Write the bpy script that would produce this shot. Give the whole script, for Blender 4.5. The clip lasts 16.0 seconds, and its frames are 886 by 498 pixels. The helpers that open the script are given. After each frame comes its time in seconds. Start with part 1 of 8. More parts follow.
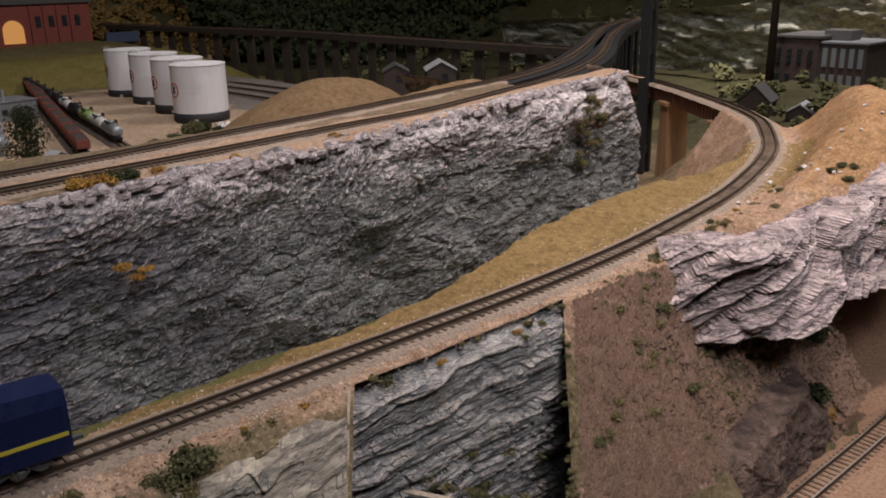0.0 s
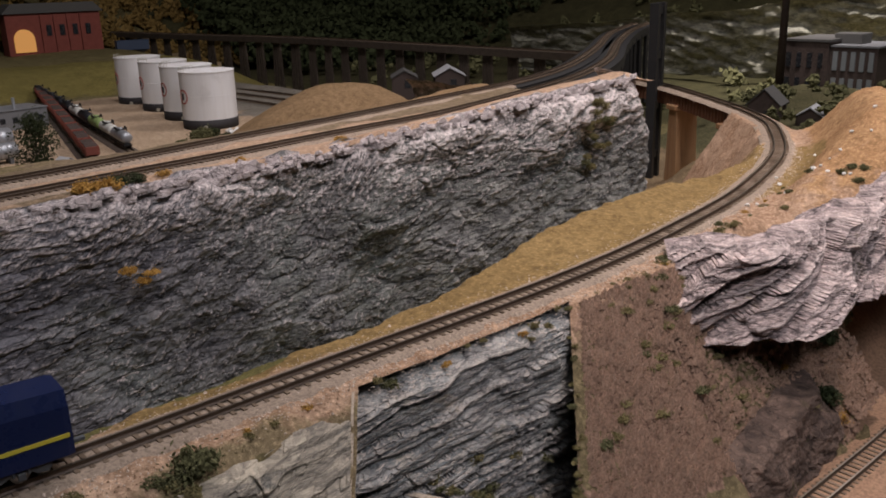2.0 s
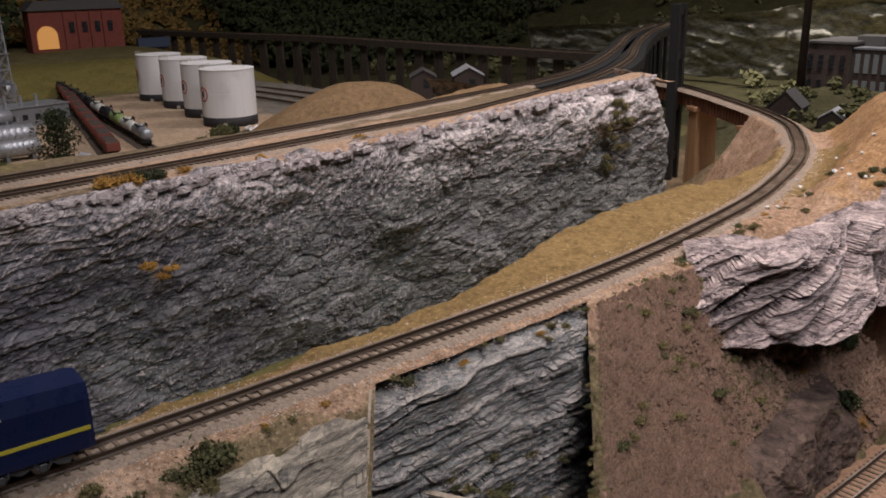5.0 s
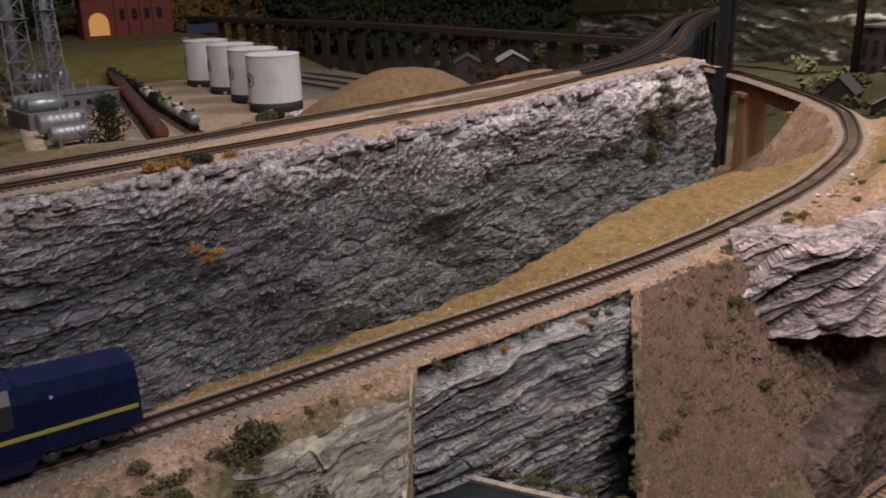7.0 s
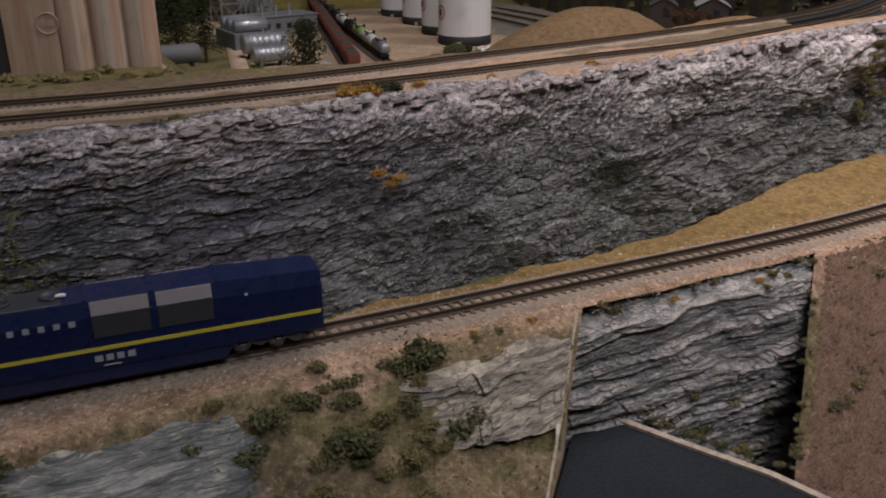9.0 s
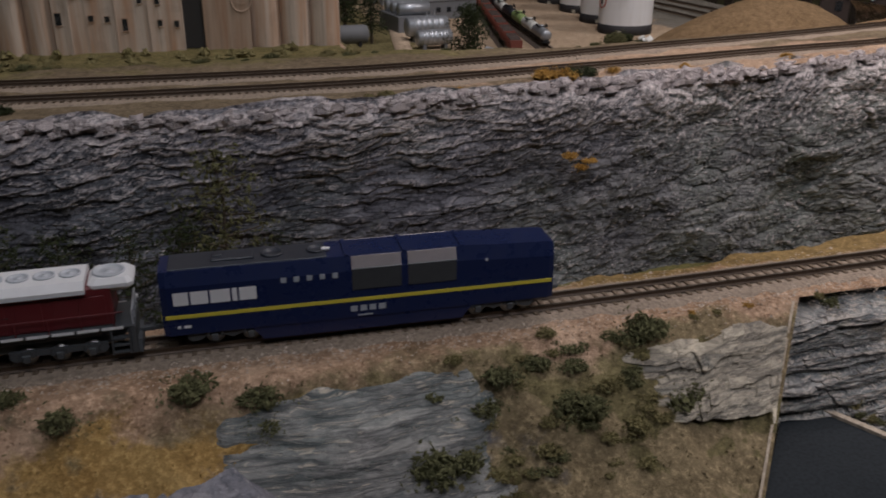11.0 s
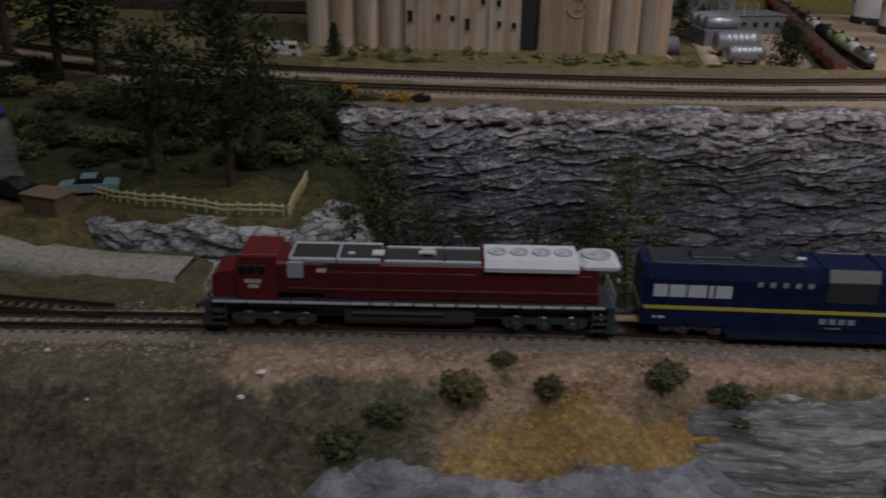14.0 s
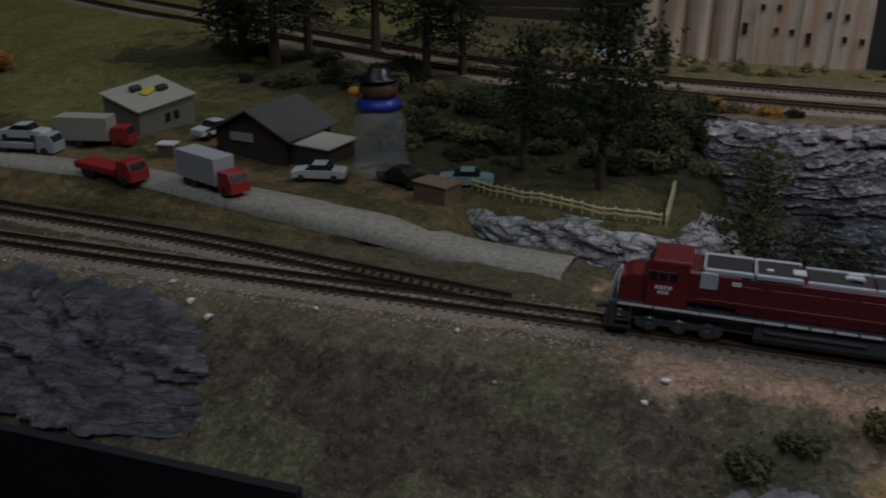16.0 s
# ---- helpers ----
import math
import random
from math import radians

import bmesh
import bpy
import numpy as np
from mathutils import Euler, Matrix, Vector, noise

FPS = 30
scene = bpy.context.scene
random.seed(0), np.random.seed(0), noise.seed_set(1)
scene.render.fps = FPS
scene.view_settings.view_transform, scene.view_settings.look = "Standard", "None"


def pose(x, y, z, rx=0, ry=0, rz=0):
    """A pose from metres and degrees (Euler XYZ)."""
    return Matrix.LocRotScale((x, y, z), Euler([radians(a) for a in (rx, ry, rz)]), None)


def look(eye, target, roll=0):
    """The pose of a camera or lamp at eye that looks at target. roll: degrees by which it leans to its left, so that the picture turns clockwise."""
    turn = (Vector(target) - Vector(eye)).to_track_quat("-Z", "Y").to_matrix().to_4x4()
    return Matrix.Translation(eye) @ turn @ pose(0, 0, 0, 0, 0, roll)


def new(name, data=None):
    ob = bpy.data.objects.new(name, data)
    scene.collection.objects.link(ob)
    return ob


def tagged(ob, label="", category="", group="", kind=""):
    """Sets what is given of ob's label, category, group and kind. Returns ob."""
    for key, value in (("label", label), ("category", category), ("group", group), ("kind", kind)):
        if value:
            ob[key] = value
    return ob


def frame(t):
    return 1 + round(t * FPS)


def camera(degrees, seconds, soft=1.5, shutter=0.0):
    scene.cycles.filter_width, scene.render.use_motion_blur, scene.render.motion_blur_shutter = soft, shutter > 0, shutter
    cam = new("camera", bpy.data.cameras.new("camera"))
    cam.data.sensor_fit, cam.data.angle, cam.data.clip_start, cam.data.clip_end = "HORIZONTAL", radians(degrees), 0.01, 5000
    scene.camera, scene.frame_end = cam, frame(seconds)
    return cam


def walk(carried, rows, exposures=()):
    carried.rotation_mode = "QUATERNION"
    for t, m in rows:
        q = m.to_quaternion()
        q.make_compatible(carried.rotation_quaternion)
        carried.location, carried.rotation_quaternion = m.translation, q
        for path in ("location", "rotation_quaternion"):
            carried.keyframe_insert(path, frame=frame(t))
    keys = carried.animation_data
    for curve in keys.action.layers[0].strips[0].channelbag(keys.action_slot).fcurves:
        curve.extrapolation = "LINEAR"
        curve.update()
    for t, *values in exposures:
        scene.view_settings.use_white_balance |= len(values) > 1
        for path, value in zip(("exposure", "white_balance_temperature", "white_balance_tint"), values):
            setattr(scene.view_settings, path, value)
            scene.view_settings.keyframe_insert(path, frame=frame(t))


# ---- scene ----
cam = camera(54.3, 16.0, 1.8, 0.5)
PATH = [
    (0, (0.0122, -0.0004, 0.3723), (0.9737, 1.0553, -0.0870), -1.20),
    (0.5, (0.0111, -0.0005, 0.3714), (0.9754, 1.0552, -0.0820), -1.10),
    (1, (0.0121, -0.0015, 0.3714), (0.9723, 1.0592, -0.0791), -1.13),
    (1.5, (0.0131, -0.0005, 0.3703), (0.9707, 1.0621, -0.0811), -1.34),
    (2, (0.0151, -0.0006, 0.3692), (0.9663, 1.0692, -0.0787), -1.58),
    (2.5, (0.0151, -0.0006, 0.3692), (0.9624, 1.0734, -0.0771), -1.48),
    (3, (0.0141, -0.0006, 0.3693), (0.9611, 1.0739, -0.0764), -1.48),
    (3.5, (0.0149, -0.0007, 0.3682), (0.9553, 1.0793, -0.0782), -1.62),
    (4, (0.0141, -0.0006, 0.3693), (0.9500, 1.0823, -0.0795), -1.44),
    (6.5, (0.0139, -0.0007, 0.3683), (0.9138, 1.1106, -0.0846), -1.39),
    (7, (0.0139, -0.0007, 0.3683), (0.8816, 1.1299, -0.0996), -1.62),
    (7.5, (0.0129, -0.0017, 0.3684), (0.8270, 1.1602, -0.1186), -1.64),
    (8, (0.0119, -0.0047, 0.3686), (0.7469, 1.1967, -0.1476), -1.24),
    (8.2, (0.0119, -0.0047, 0.3686), (0.7124, 1.2106, -0.1629), -0.77),
    (10.3, (-0.0201, -0.0066, 0.3692), (0.4649, 1.2924, -0.2028), 0.01),
    (10.5, (-0.0271, -0.0066, 0.3696), (0.4336, 1.3027, -0.1992), 0.22),
    (11, (-0.0360, -0.0076, 0.3699), (0.3616, 1.3172, -0.2104), 0.18),
    (11.5, (-0.0481, -0.0096, 0.3697), (0.3066, 1.3325, -0.1985), 0.94),
    (12, (-0.0660, -0.0105, 0.3717), (0.2264, 1.3460, -0.1979), 1.41),
    (12.5, (-0.0801, -0.0076, 0.3700), (0.1426, 1.3630, -0.1973), 1.08),
    (13, (-0.0881, -0.0066, 0.3693), (0.0782, 1.3645, -0.2158), 0.59),
    (13.5, (-0.1069, -0.0104, 0.3734), (-0.0131, 1.3713, -0.2030), 0.66),
    (14, (-0.1280, -0.0105, 0.3714), (-0.1158, 1.3756, -0.2018), 1.00),
    (14.5, (-0.1461, -0.0106, 0.3702), (-0.2197, 1.3725, -0.2057), 0.45),
    (15, (-0.1660, -0.0174, 0.3736), (-0.3644, 1.3584, -0.1901), 0.18),
    (15.5, (-0.1771, -0.0175, 0.3711), (-0.5040, 1.3341, -0.1912), -0.26),
    (16, (-0.1843, -0.0187, 0.3685), (-0.6065, 1.3067, -0.1927), 0.19),
]
EXPOSURES = [(0.0, -0.11, 6600, 20), (7.0, -0.17, 6600, 20), (8.0, -0.25, 6550, 20), (12.0, -0.37, 6400, 17), (14.0, -0.52, 6200, 16), (15.0, -0.66, 6050, 15), (16.0, -0.55, 5900, 14)]
walk(cam, [(t, look(eye, target, roll)) for t, eye, target, roll in PATH], EXPOSURES)

# ---- world and lamps ----
world = bpy.data.worlds.new("room_air")
scene.world = world
world.use_nodes = True
world.node_tree.nodes["Background"].inputs["Color"].default_value = (0.95, 0.96, 1.0, 1)
world.node_tree.nodes["Background"].inputs["Strength"].default_value = 0.20


def spot(name, eye, target, watts, size, degrees, blend, colour):
    lamp = bpy.data.lights.new(name, "SPOT")
    lamp.energy, lamp.shadow_soft_size, lamp.spot_size, lamp.spot_blend, lamp.color = watts, size, radians(degrees), blend, colour
    ob = new(name, lamp)
    ob.matrix_world = look(eye, target)
    return ob


def area(name, eye, target, watts, size, colour):
    lamp = bpy.data.lights.new(name, "AREA")
    lamp.energy, lamp.shape, lamp.size, lamp.color = watts, "DISK", size, colour
    ob = new(name, lamp)
    ob.matrix_world = look(eye, target)
    return ob


# unseen ceiling lamps of the exhibition room, and added fills that brighten the layout
spot("ceiling_spot", (0.52, 0.14, 1.38), (0.64, 0.40, 0.2), 38.0, 0.05, 58, 1.0, (1.0, 0.91, 0.84))
# added fill from the aisle side, lifting the cliff face and slopes
spot("aisle_spot", (0.25, -0.60, 1.40), (0.46, 0.50, 0.2), 27.0, 0.20, 66, 1.0, (0.98, 0.98, 1.0))
area("ceiling_lamp_yard", (0.45, 0.9, 1.7), (0.7, 1.7, 0.15), 10.5, 0.4, (1.0, 0.95, 0.91))
area("ceiling_lamp_left", (-0.78, 0.56, 1.5), (-0.70, 0.85, 0.22), 1.4, 0.3, (0.86, 1.0, 0.95))
# added fills for the far right and the pale hillside
area("ceiling_lamp_far", (1.75, 0.55, 1.7), (1.9, 1.0, 0.15), 20.0, 0.4, (1.0, 0.96, 0.90))
spot("ceiling_spot_hill", (1.55, 0.70, 1.75), (2.36, 1.12, 0.2), 260.0, 0.08, 40, 1.0, (1.0, 0.96, 0.88))
# added soft fill that lifts the darkest parts
area("ceiling_panel", (0.1, -0.9, 2.5), (0.1, 0.35, 0.2), 15.5, 2.0, (0.86, 0.95, 1.0))

# ---- materials ----
def nodes_of(name):
    m = bpy.data.materials.new(name)
    m.use_nodes = True
    nt = m.node_tree
    return m, nt, nt.nodes["Principled BSDF"]


def ramp(nt, fac, stops):
    r = nt.nodes.new("ShaderNodeValToRGB")
    while len(r.color_ramp.elements) < len(stops):
        r.color_ramp.elements.new(0.5)
    for e, (p, c) in zip(r.color_ramp.elements, stops):
        e.position, e.color = p, (*c, 1)
    nt.links.new(fac, r.inputs["Fac"])
    return r.outputs["Color"]


def noise_tex(nt, scale, detail=6, rough=0.6, stretch=None, distort=0.0):
    tc = nt.nodes.new("ShaderNodeTexCoord")
    n = nt.nodes.new("ShaderNodeTexNoise")
    n.inputs["Scale"].default_value, n.inputs["Detail"].default_value, n.inputs["Roughness"].default_value = scale, detail, rough
    n.inputs["Distortion"].default_value = distort
    out = tc.outputs["Object"]
    if stretch:
        mp = nt.nodes.new("ShaderNodeMapping")
        mp.inputs["Scale"].default_value = stretch[:3]
        if len(stretch) > 3:
            mp.inputs["Rotation"].default_value = (0, radians(stretch[3]), 0)
        nt.links.new(out, mp.inputs["Vector"])
        out = mp.outputs["Vector"]
    nt.links.new(out, n.inputs["Vector"])
    return n.outputs["Fac"]


def mixc(nt, fac, a, b, mode="MIX"):
    m = nt.nodes.new("ShaderNodeMix")
    m.data_type, m.blend_type = "RGBA", mode
    for sock, v in ((m.inputs[0], fac), (m.inputs[6], a), (m.inputs[7], b)):
        if isinstance(v, (int, float)):
            sock.default_value = v
        elif isinstance(v, tuple):
            sock.default_value = (*v, 1)
        else:
            nt.links.new(v, sock)
    return m.outputs[2]


def maths(nt, op, a, b=0.0, clamp=False):
    m = nt.nodes.new("ShaderNodeMath")
    m.operation, m.use_clamp = op, clamp
    for sock, v in zip(m.inputs, (a, b)):
        if isinstance(v, (int, float)):
            sock.default_value = v
        else:
            nt.links.new(v, sock)
    return m.outputs[0]


def bump(nt, p, height, strength, distance):
    b = nt.nodes.new("ShaderNodeBump")
    b.inputs["Strength"].default_value, b.inputs["Distance"].default_value = strength, distance
    nt.links.new(height, b.inputs["Height"])
    nt.links.new(b.outputs["Normal"], p.inputs["Normal"])


def speckled(name, low, high, scale, rough=0.9, fine=6.0, relief=0.0004, spot=None, spot_at=0.62, metal=0.0, vary=0.0):
    """A surface of two tones at a broad scale, with fine grain, relief and a third tone in patches."""
    m, nt, p = nodes_of(name)
    broad = noise_tex(nt, scale, 5, 0.6)
    grain = noise_tex(nt, scale * fine, 4, 0.7)
    c = ramp(nt, broad, [(0.30, low), (0.70, high)])
    c = mixc(nt, maths(nt, "MULTIPLY", grain, 0.9), c, tuple(min(1, v * 1.35) for v in high))
    dark = ramp(nt, grain, [(0.28, (0.45, 0.45, 0.45)), (0.55, (1, 1, 1))])
    c = mixc(nt, 0.8, c, dark, "MULTIPLY")
    if spot:
        third = noise_tex(nt, scale * 0.6, 6, 0.65, (1.0, 1.3, 0.8))
        c = mixc(nt, ramp(nt, third, [(spot_at, (0, 0, 0)), (spot_at + 0.08, (1, 1, 1))]), c, spot)
    if vary:
        info = nt.nodes.new("ShaderNodeObjectInfo")
        c = mixc(nt, maths(nt, "MULTIPLY", info.outputs["Random"], vary), c, tuple(v * 0.35 for v in low))
    nt.links.new(c, p.inputs["Base Color"])
    p.inputs["Roughness"].default_value, p.inputs["Metallic"].default_value = rough, metal
    p.inputs["Specular IOR Level"].default_value = 0.25
    if relief:
        bump(nt, p, grain, 0.8, relief)
    return m


def painted(name, colour, rough=0.45, metal=0.0, wear=0.12, scale=160.0, spec=0.5):
    """Paint or plastic with slight blotches and fine dust."""
    m, nt, p = nodes_of(name)
    a = noise_tex(nt, scale, 4, 0.6)
    b = noise_tex(nt, scale * 9, 3, 0.6)
    c = mixc(nt, ramp(nt, a, [(0.35, (0, 0, 0)), (0.75, (wear, wear, wear))]), colour, tuple(v * 0.55 + 0.03 for v in colour))
    c = mixc(nt, ramp(nt, b, [(0.60, (0, 0, 0)), (0.85, (wear, wear, wear))]), c, tuple(min(1, v * 0.8 + 0.12) for v in colour))
    nt.links.new(c, p.inputs["Base Color"])
    r = nt.nodes.new("ShaderNodeMapRange")
    r.inputs["To Min"].default_value, r.inputs["To Max"].default_value = max(0.05, rough - 0.12), min(1, rough + 0.15)
    nt.links.new(a, r.inputs["Value"])
    nt.links.new(r.outputs["Result"], p.inputs["Roughness"])
    p.inputs["Metallic"].default_value, p.inputs["Specular IOR Level"].default_value = metal, spec
    return m


def cells(nt, scale, stretch, warp, feature="F1"):
    """Broken rock cells: a random tone for each, or the distance to the nearest crack."""
    tc = nt.nodes.new("ShaderNodeTexCoord")
    mp = nt.nodes.new("ShaderNodeMapping")
    mp.inputs["Scale"].default_value, mp.inputs["Rotation"].default_value = stretch[:3], (0, radians(stretch[3]), 0)
    nt.links.new(tc.outputs["Object"], mp.inputs["Vector"])
    n = nt.nodes.new("ShaderNodeTexNoise")
    n.inputs["Scale"].default_value, n.inputs["Detail"].default_value = scale * 1.3, 5
    nt.links.new(mp.outputs["Vector"], n.inputs["Vector"])
    shift = nt.nodes.new("ShaderNodeVectorMath")
    shift.operation = "MULTIPLY_ADD"
    shift.inputs[1].default_value = (warp / scale,) * 3
    nt.links.new(n.outputs["Color"], shift.inputs[0])
    nt.links.new(mp.outputs["Vector"], shift.inputs[2])
    v = nt.nodes.new("ShaderNodeTexVoronoi")
    v.feature = feature
    v.inputs["Scale"].default_value = scale
    nt.links.new(shift.outputs[0], v.inputs["Vector"])
    if feature == "F1":
        sep = nt.nodes.new("ShaderNodeSeparateXYZ")
        nt.links.new(v.outputs["Color"], sep.inputs[0])
        return sep.outputs["X"]
    return v.outputs["Distance"]


def rock(name, dark, mid, pale, tint=None, rust=None, scale=60.0, dip=10.0, flat=3.0, brush=0.52, top=None, moss=None, streaks=0.62, cracks=1.0, chips=1.0, relief=0.0009, wash=1.2, hues=None, rifts=0.0):
    """Cast plaster rock: washes of stain, broken beds with dark cracks, and a dry-brushed pale paint on the raised edges."""
    m, nt, p = nodes_of(name)
    lay = (1.0, 1.0, flat, dip)
    broad = noise_tex(nt, scale * 0.22, 5, 0.55)
    streak = noise_tex(nt, scale, 8, 0.68, lay, 0.8)
    grain = noise_tex(nt, scale * 9, 5, 0.75)
    tone = cells(nt, scale * 0.75, lay, 1.4)
    tone2 = cells(nt, scale * 2.2, lay, 1.6)
    crack = cells(nt, scale * 0.75, lay, 1.4, "DISTANCE_TO_EDGE")
    crack2 = cells(nt, scale * 2.2, lay, 1.6, "DISTANCE_TO_EDGE")
    c = ramp(nt, streak, [(0.30, dark), (0.52, mid), (0.74, tuple(v * 1.3 for v in mid))])
    c = mixc(nt, 0.55, c, ramp(nt, tone, [(0.0, (0.45, 0.45, 0.47)), (1.0, (1.45, 1.45, 1.42))]), "MULTIPLY")
    c = mixc(nt, 0.55 * chips, c, ramp(nt, tone2, [(0.0, (0.55, 0.55, 0.58)), (1.0, (1.40, 1.38, 1.36))]), "MULTIPLY")
    if tint:
        c = mixc(nt, ramp(nt, broad, [(0.46, (0, 0, 0)), (0.66, (0.65, 0.65, 0.65))]), c, tint)
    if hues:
        # the colour turns from one tint to another along the face
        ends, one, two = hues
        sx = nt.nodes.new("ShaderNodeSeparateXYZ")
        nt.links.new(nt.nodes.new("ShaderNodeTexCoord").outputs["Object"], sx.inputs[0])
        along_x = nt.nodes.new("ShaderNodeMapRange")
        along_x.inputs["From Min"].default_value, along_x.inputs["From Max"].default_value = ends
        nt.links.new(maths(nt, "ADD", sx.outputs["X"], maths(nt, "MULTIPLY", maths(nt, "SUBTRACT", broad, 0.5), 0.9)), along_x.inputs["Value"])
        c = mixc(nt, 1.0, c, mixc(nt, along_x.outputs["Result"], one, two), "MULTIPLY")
    if moss:
        g = noise_tex(nt, scale * 0.45, 6, 0.7, (1.0, 1.0, 0.8))
        c = mixc(nt, ramp(nt, g, [(0.60, (0, 0, 0)), (0.70, (0.7, 0.7, 0.7))]), c, moss)
    if rust:
        g = noise_tex(nt, scale * 0.3, 5, 0.6, (1.3, 1.0, 1.9))
        c = mixc(nt, ramp(nt, g, [(0.67, (0, 0, 0)), (0.74, (0.7, 0.7, 0.7))]), c, rust)
    c = mixc(nt, cracks, c, ramp(nt, crack, [(0.0, (0.25, 0.25, 0.27)), (0.05, (1, 1, 1))]), "MULTIPLY")
    c = mixc(nt, 0.8 * cracks * chips, c, ramp(nt, crack2, [(0.0, (0.40, 0.40, 0.42)), (0.06, (1, 1, 1))]), "MULTIPLY")
    if rifts:
        # long dark joints that run along the beds
        rift = cells(nt, scale * 0.42, (1.0, 1.0, flat * 2.2, dip), 1.8, "DISTANCE_TO_EDGE")
        c = mixc(nt, rifts, c, ramp(nt, rift, [(0.0, (0.12, 0.12, 0.14)), (0.035, (0.55, 0.55, 0.57)), (0.09, (1, 1, 1))]), "MULTIPLY")
    # dry-brushed paint in thin broken streaks along the beds and on the edges
    fine = noise_tex(nt, scale * 2.6, 8, 0.72, (1.0, 1.0, flat * 1.5, dip), 1.0)
    where = maths(nt, "ADD", fine, maths(nt, "MULTIPLY", maths(nt, "SUBTRACT", broad, 0.5), 0.35))
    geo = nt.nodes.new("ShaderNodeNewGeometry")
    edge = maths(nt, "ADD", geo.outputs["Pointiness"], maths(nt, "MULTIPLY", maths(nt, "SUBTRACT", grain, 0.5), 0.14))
    # the pale colour spreads further towards the top of the face
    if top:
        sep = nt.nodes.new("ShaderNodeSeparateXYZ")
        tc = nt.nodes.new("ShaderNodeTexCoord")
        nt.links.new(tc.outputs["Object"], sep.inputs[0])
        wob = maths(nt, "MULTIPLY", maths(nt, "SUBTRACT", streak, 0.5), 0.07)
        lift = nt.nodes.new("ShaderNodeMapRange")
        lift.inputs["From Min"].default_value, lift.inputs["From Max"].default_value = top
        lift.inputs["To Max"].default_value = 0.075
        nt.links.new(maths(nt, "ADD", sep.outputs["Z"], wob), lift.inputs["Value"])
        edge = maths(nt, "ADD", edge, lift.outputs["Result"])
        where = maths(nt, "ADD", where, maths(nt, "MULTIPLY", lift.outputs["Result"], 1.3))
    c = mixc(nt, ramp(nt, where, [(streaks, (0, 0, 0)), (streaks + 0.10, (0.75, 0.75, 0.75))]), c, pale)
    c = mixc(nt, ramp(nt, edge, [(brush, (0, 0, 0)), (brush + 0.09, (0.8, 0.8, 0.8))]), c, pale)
    c = mixc(nt, 0.6, c, ramp(nt, grain, [(0.25, (0.55, 0.55, 0.55)), (0.6, (1, 1, 1))]), "MULTIPLY")
    nt.links.new(c, p.inputs["Base Color"])
    p.inputs["Roughness"].default_value, p.inputs["Specular IOR Level"].default_value = 0.8, 0.3
    h = maths(nt, "ADD", maths(nt, "MULTIPLY", ramp(nt, crack, [(0.0, (0, 0, 0)), (0.08, (1, 1, 1))]), 1.2 * cracks), maths(nt, "MULTIPLY", tone, 1.3))
    h = maths(nt, "ADD", h, maths(nt, "ADD", maths(nt, "MULTIPLY", tone2, 0.7 * chips), maths(nt, "MULTIPLY", streak, wash)))
    bump(nt, p, maths(nt, "ADD", h, maths(nt, "MULTIPLY", grain, 0.5)), 1.0, relief)
    return m


MAT = {}
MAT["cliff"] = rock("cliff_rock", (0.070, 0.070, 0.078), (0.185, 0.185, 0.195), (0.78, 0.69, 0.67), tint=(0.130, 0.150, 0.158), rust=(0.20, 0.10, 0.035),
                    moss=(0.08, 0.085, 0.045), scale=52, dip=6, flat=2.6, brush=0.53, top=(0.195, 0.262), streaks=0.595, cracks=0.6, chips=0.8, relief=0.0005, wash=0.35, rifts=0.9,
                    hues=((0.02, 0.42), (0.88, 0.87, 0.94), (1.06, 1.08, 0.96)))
MAT["slab"] = rock("slab_rock", (0.09, 0.105, 0.12), (0.34, 0.33, 0.315), (0.70, 0.61, 0.53), tint=(0.11, 0.16, 0.18), moss=(0.16, 0.14, 0.065), rust=(0.40, 0.29, 0.17),
                   scale=75, dip=6, flat=5.5, brush=0.51, streaks=0.52, cracks=0.25, rifts=0.8)
MAT["ledge"] = rock("ledge_rock", (0.13, 0.13, 0.12), (0.39, 0.345, 0.275), (0.68, 0.575, 0.45), tint=(0.22, 0.245, 0.19), rust=(0.40, 0.28, 0.15), scale=60, dip=10, flat=6.0, brush=0.53, streaks=0.54, cracks=0.15, rifts=0.6)
MAT["outcrop"] = rock("outcrop_rock", (0.10, 0.08, 0.08), (0.50, 0.40, 0.38), (0.85, 0.72, 0.68), rust=(0.25, 0.16, 0.08), moss=(0.20, 0.16, 0.06),
                      scale=70, dip=22, flat=6.0, brush=0.51, cracks=0.25, streaks=0.55, rifts=0.8)
MAT["bank"] = rock("bank_rock", (0.035, 0.035, 0.042), (0.14, 0.135, 0.15), (0.46, 0.43, 0.46), scale=60, dip=-14, flat=6.0, brush=0.53, cracks=0.35)
MAT["slope_slab"] = rock("slope_slab_rock", (0.09, 0.105, 0.105), (0.34, 0.325, 0.305), (0.64, 0.55, 0.44), tint=(0.11, 0.150, 0.155), rust=(0.33, 0.22, 0.10), scale=40, dip=10, flat=7.0, brush=0.56, streaks=0.57, cracks=0.15, rifts=0.5)
MAT["low_rock"] = rock("low_rock", (0.10, 0.095, 0.11), (0.30, 0.28, 0.30), (0.52, 0.48, 0.46), tint=(0.20, 0.21, 0.25), rust=(0.33, 0.24, 0.12), scale=60, dip=12, flat=3.0, brush=0.55, cracks=0.3)
MAT["rubble"] = rock("rubble_rock", (0.16, 0.155, 0.15), (0.42, 0.41, 0.40), (0.72, 0.69, 0.66), scale=120, dip=-10, flat=1.6, brush=0.53, streaks=0.54)
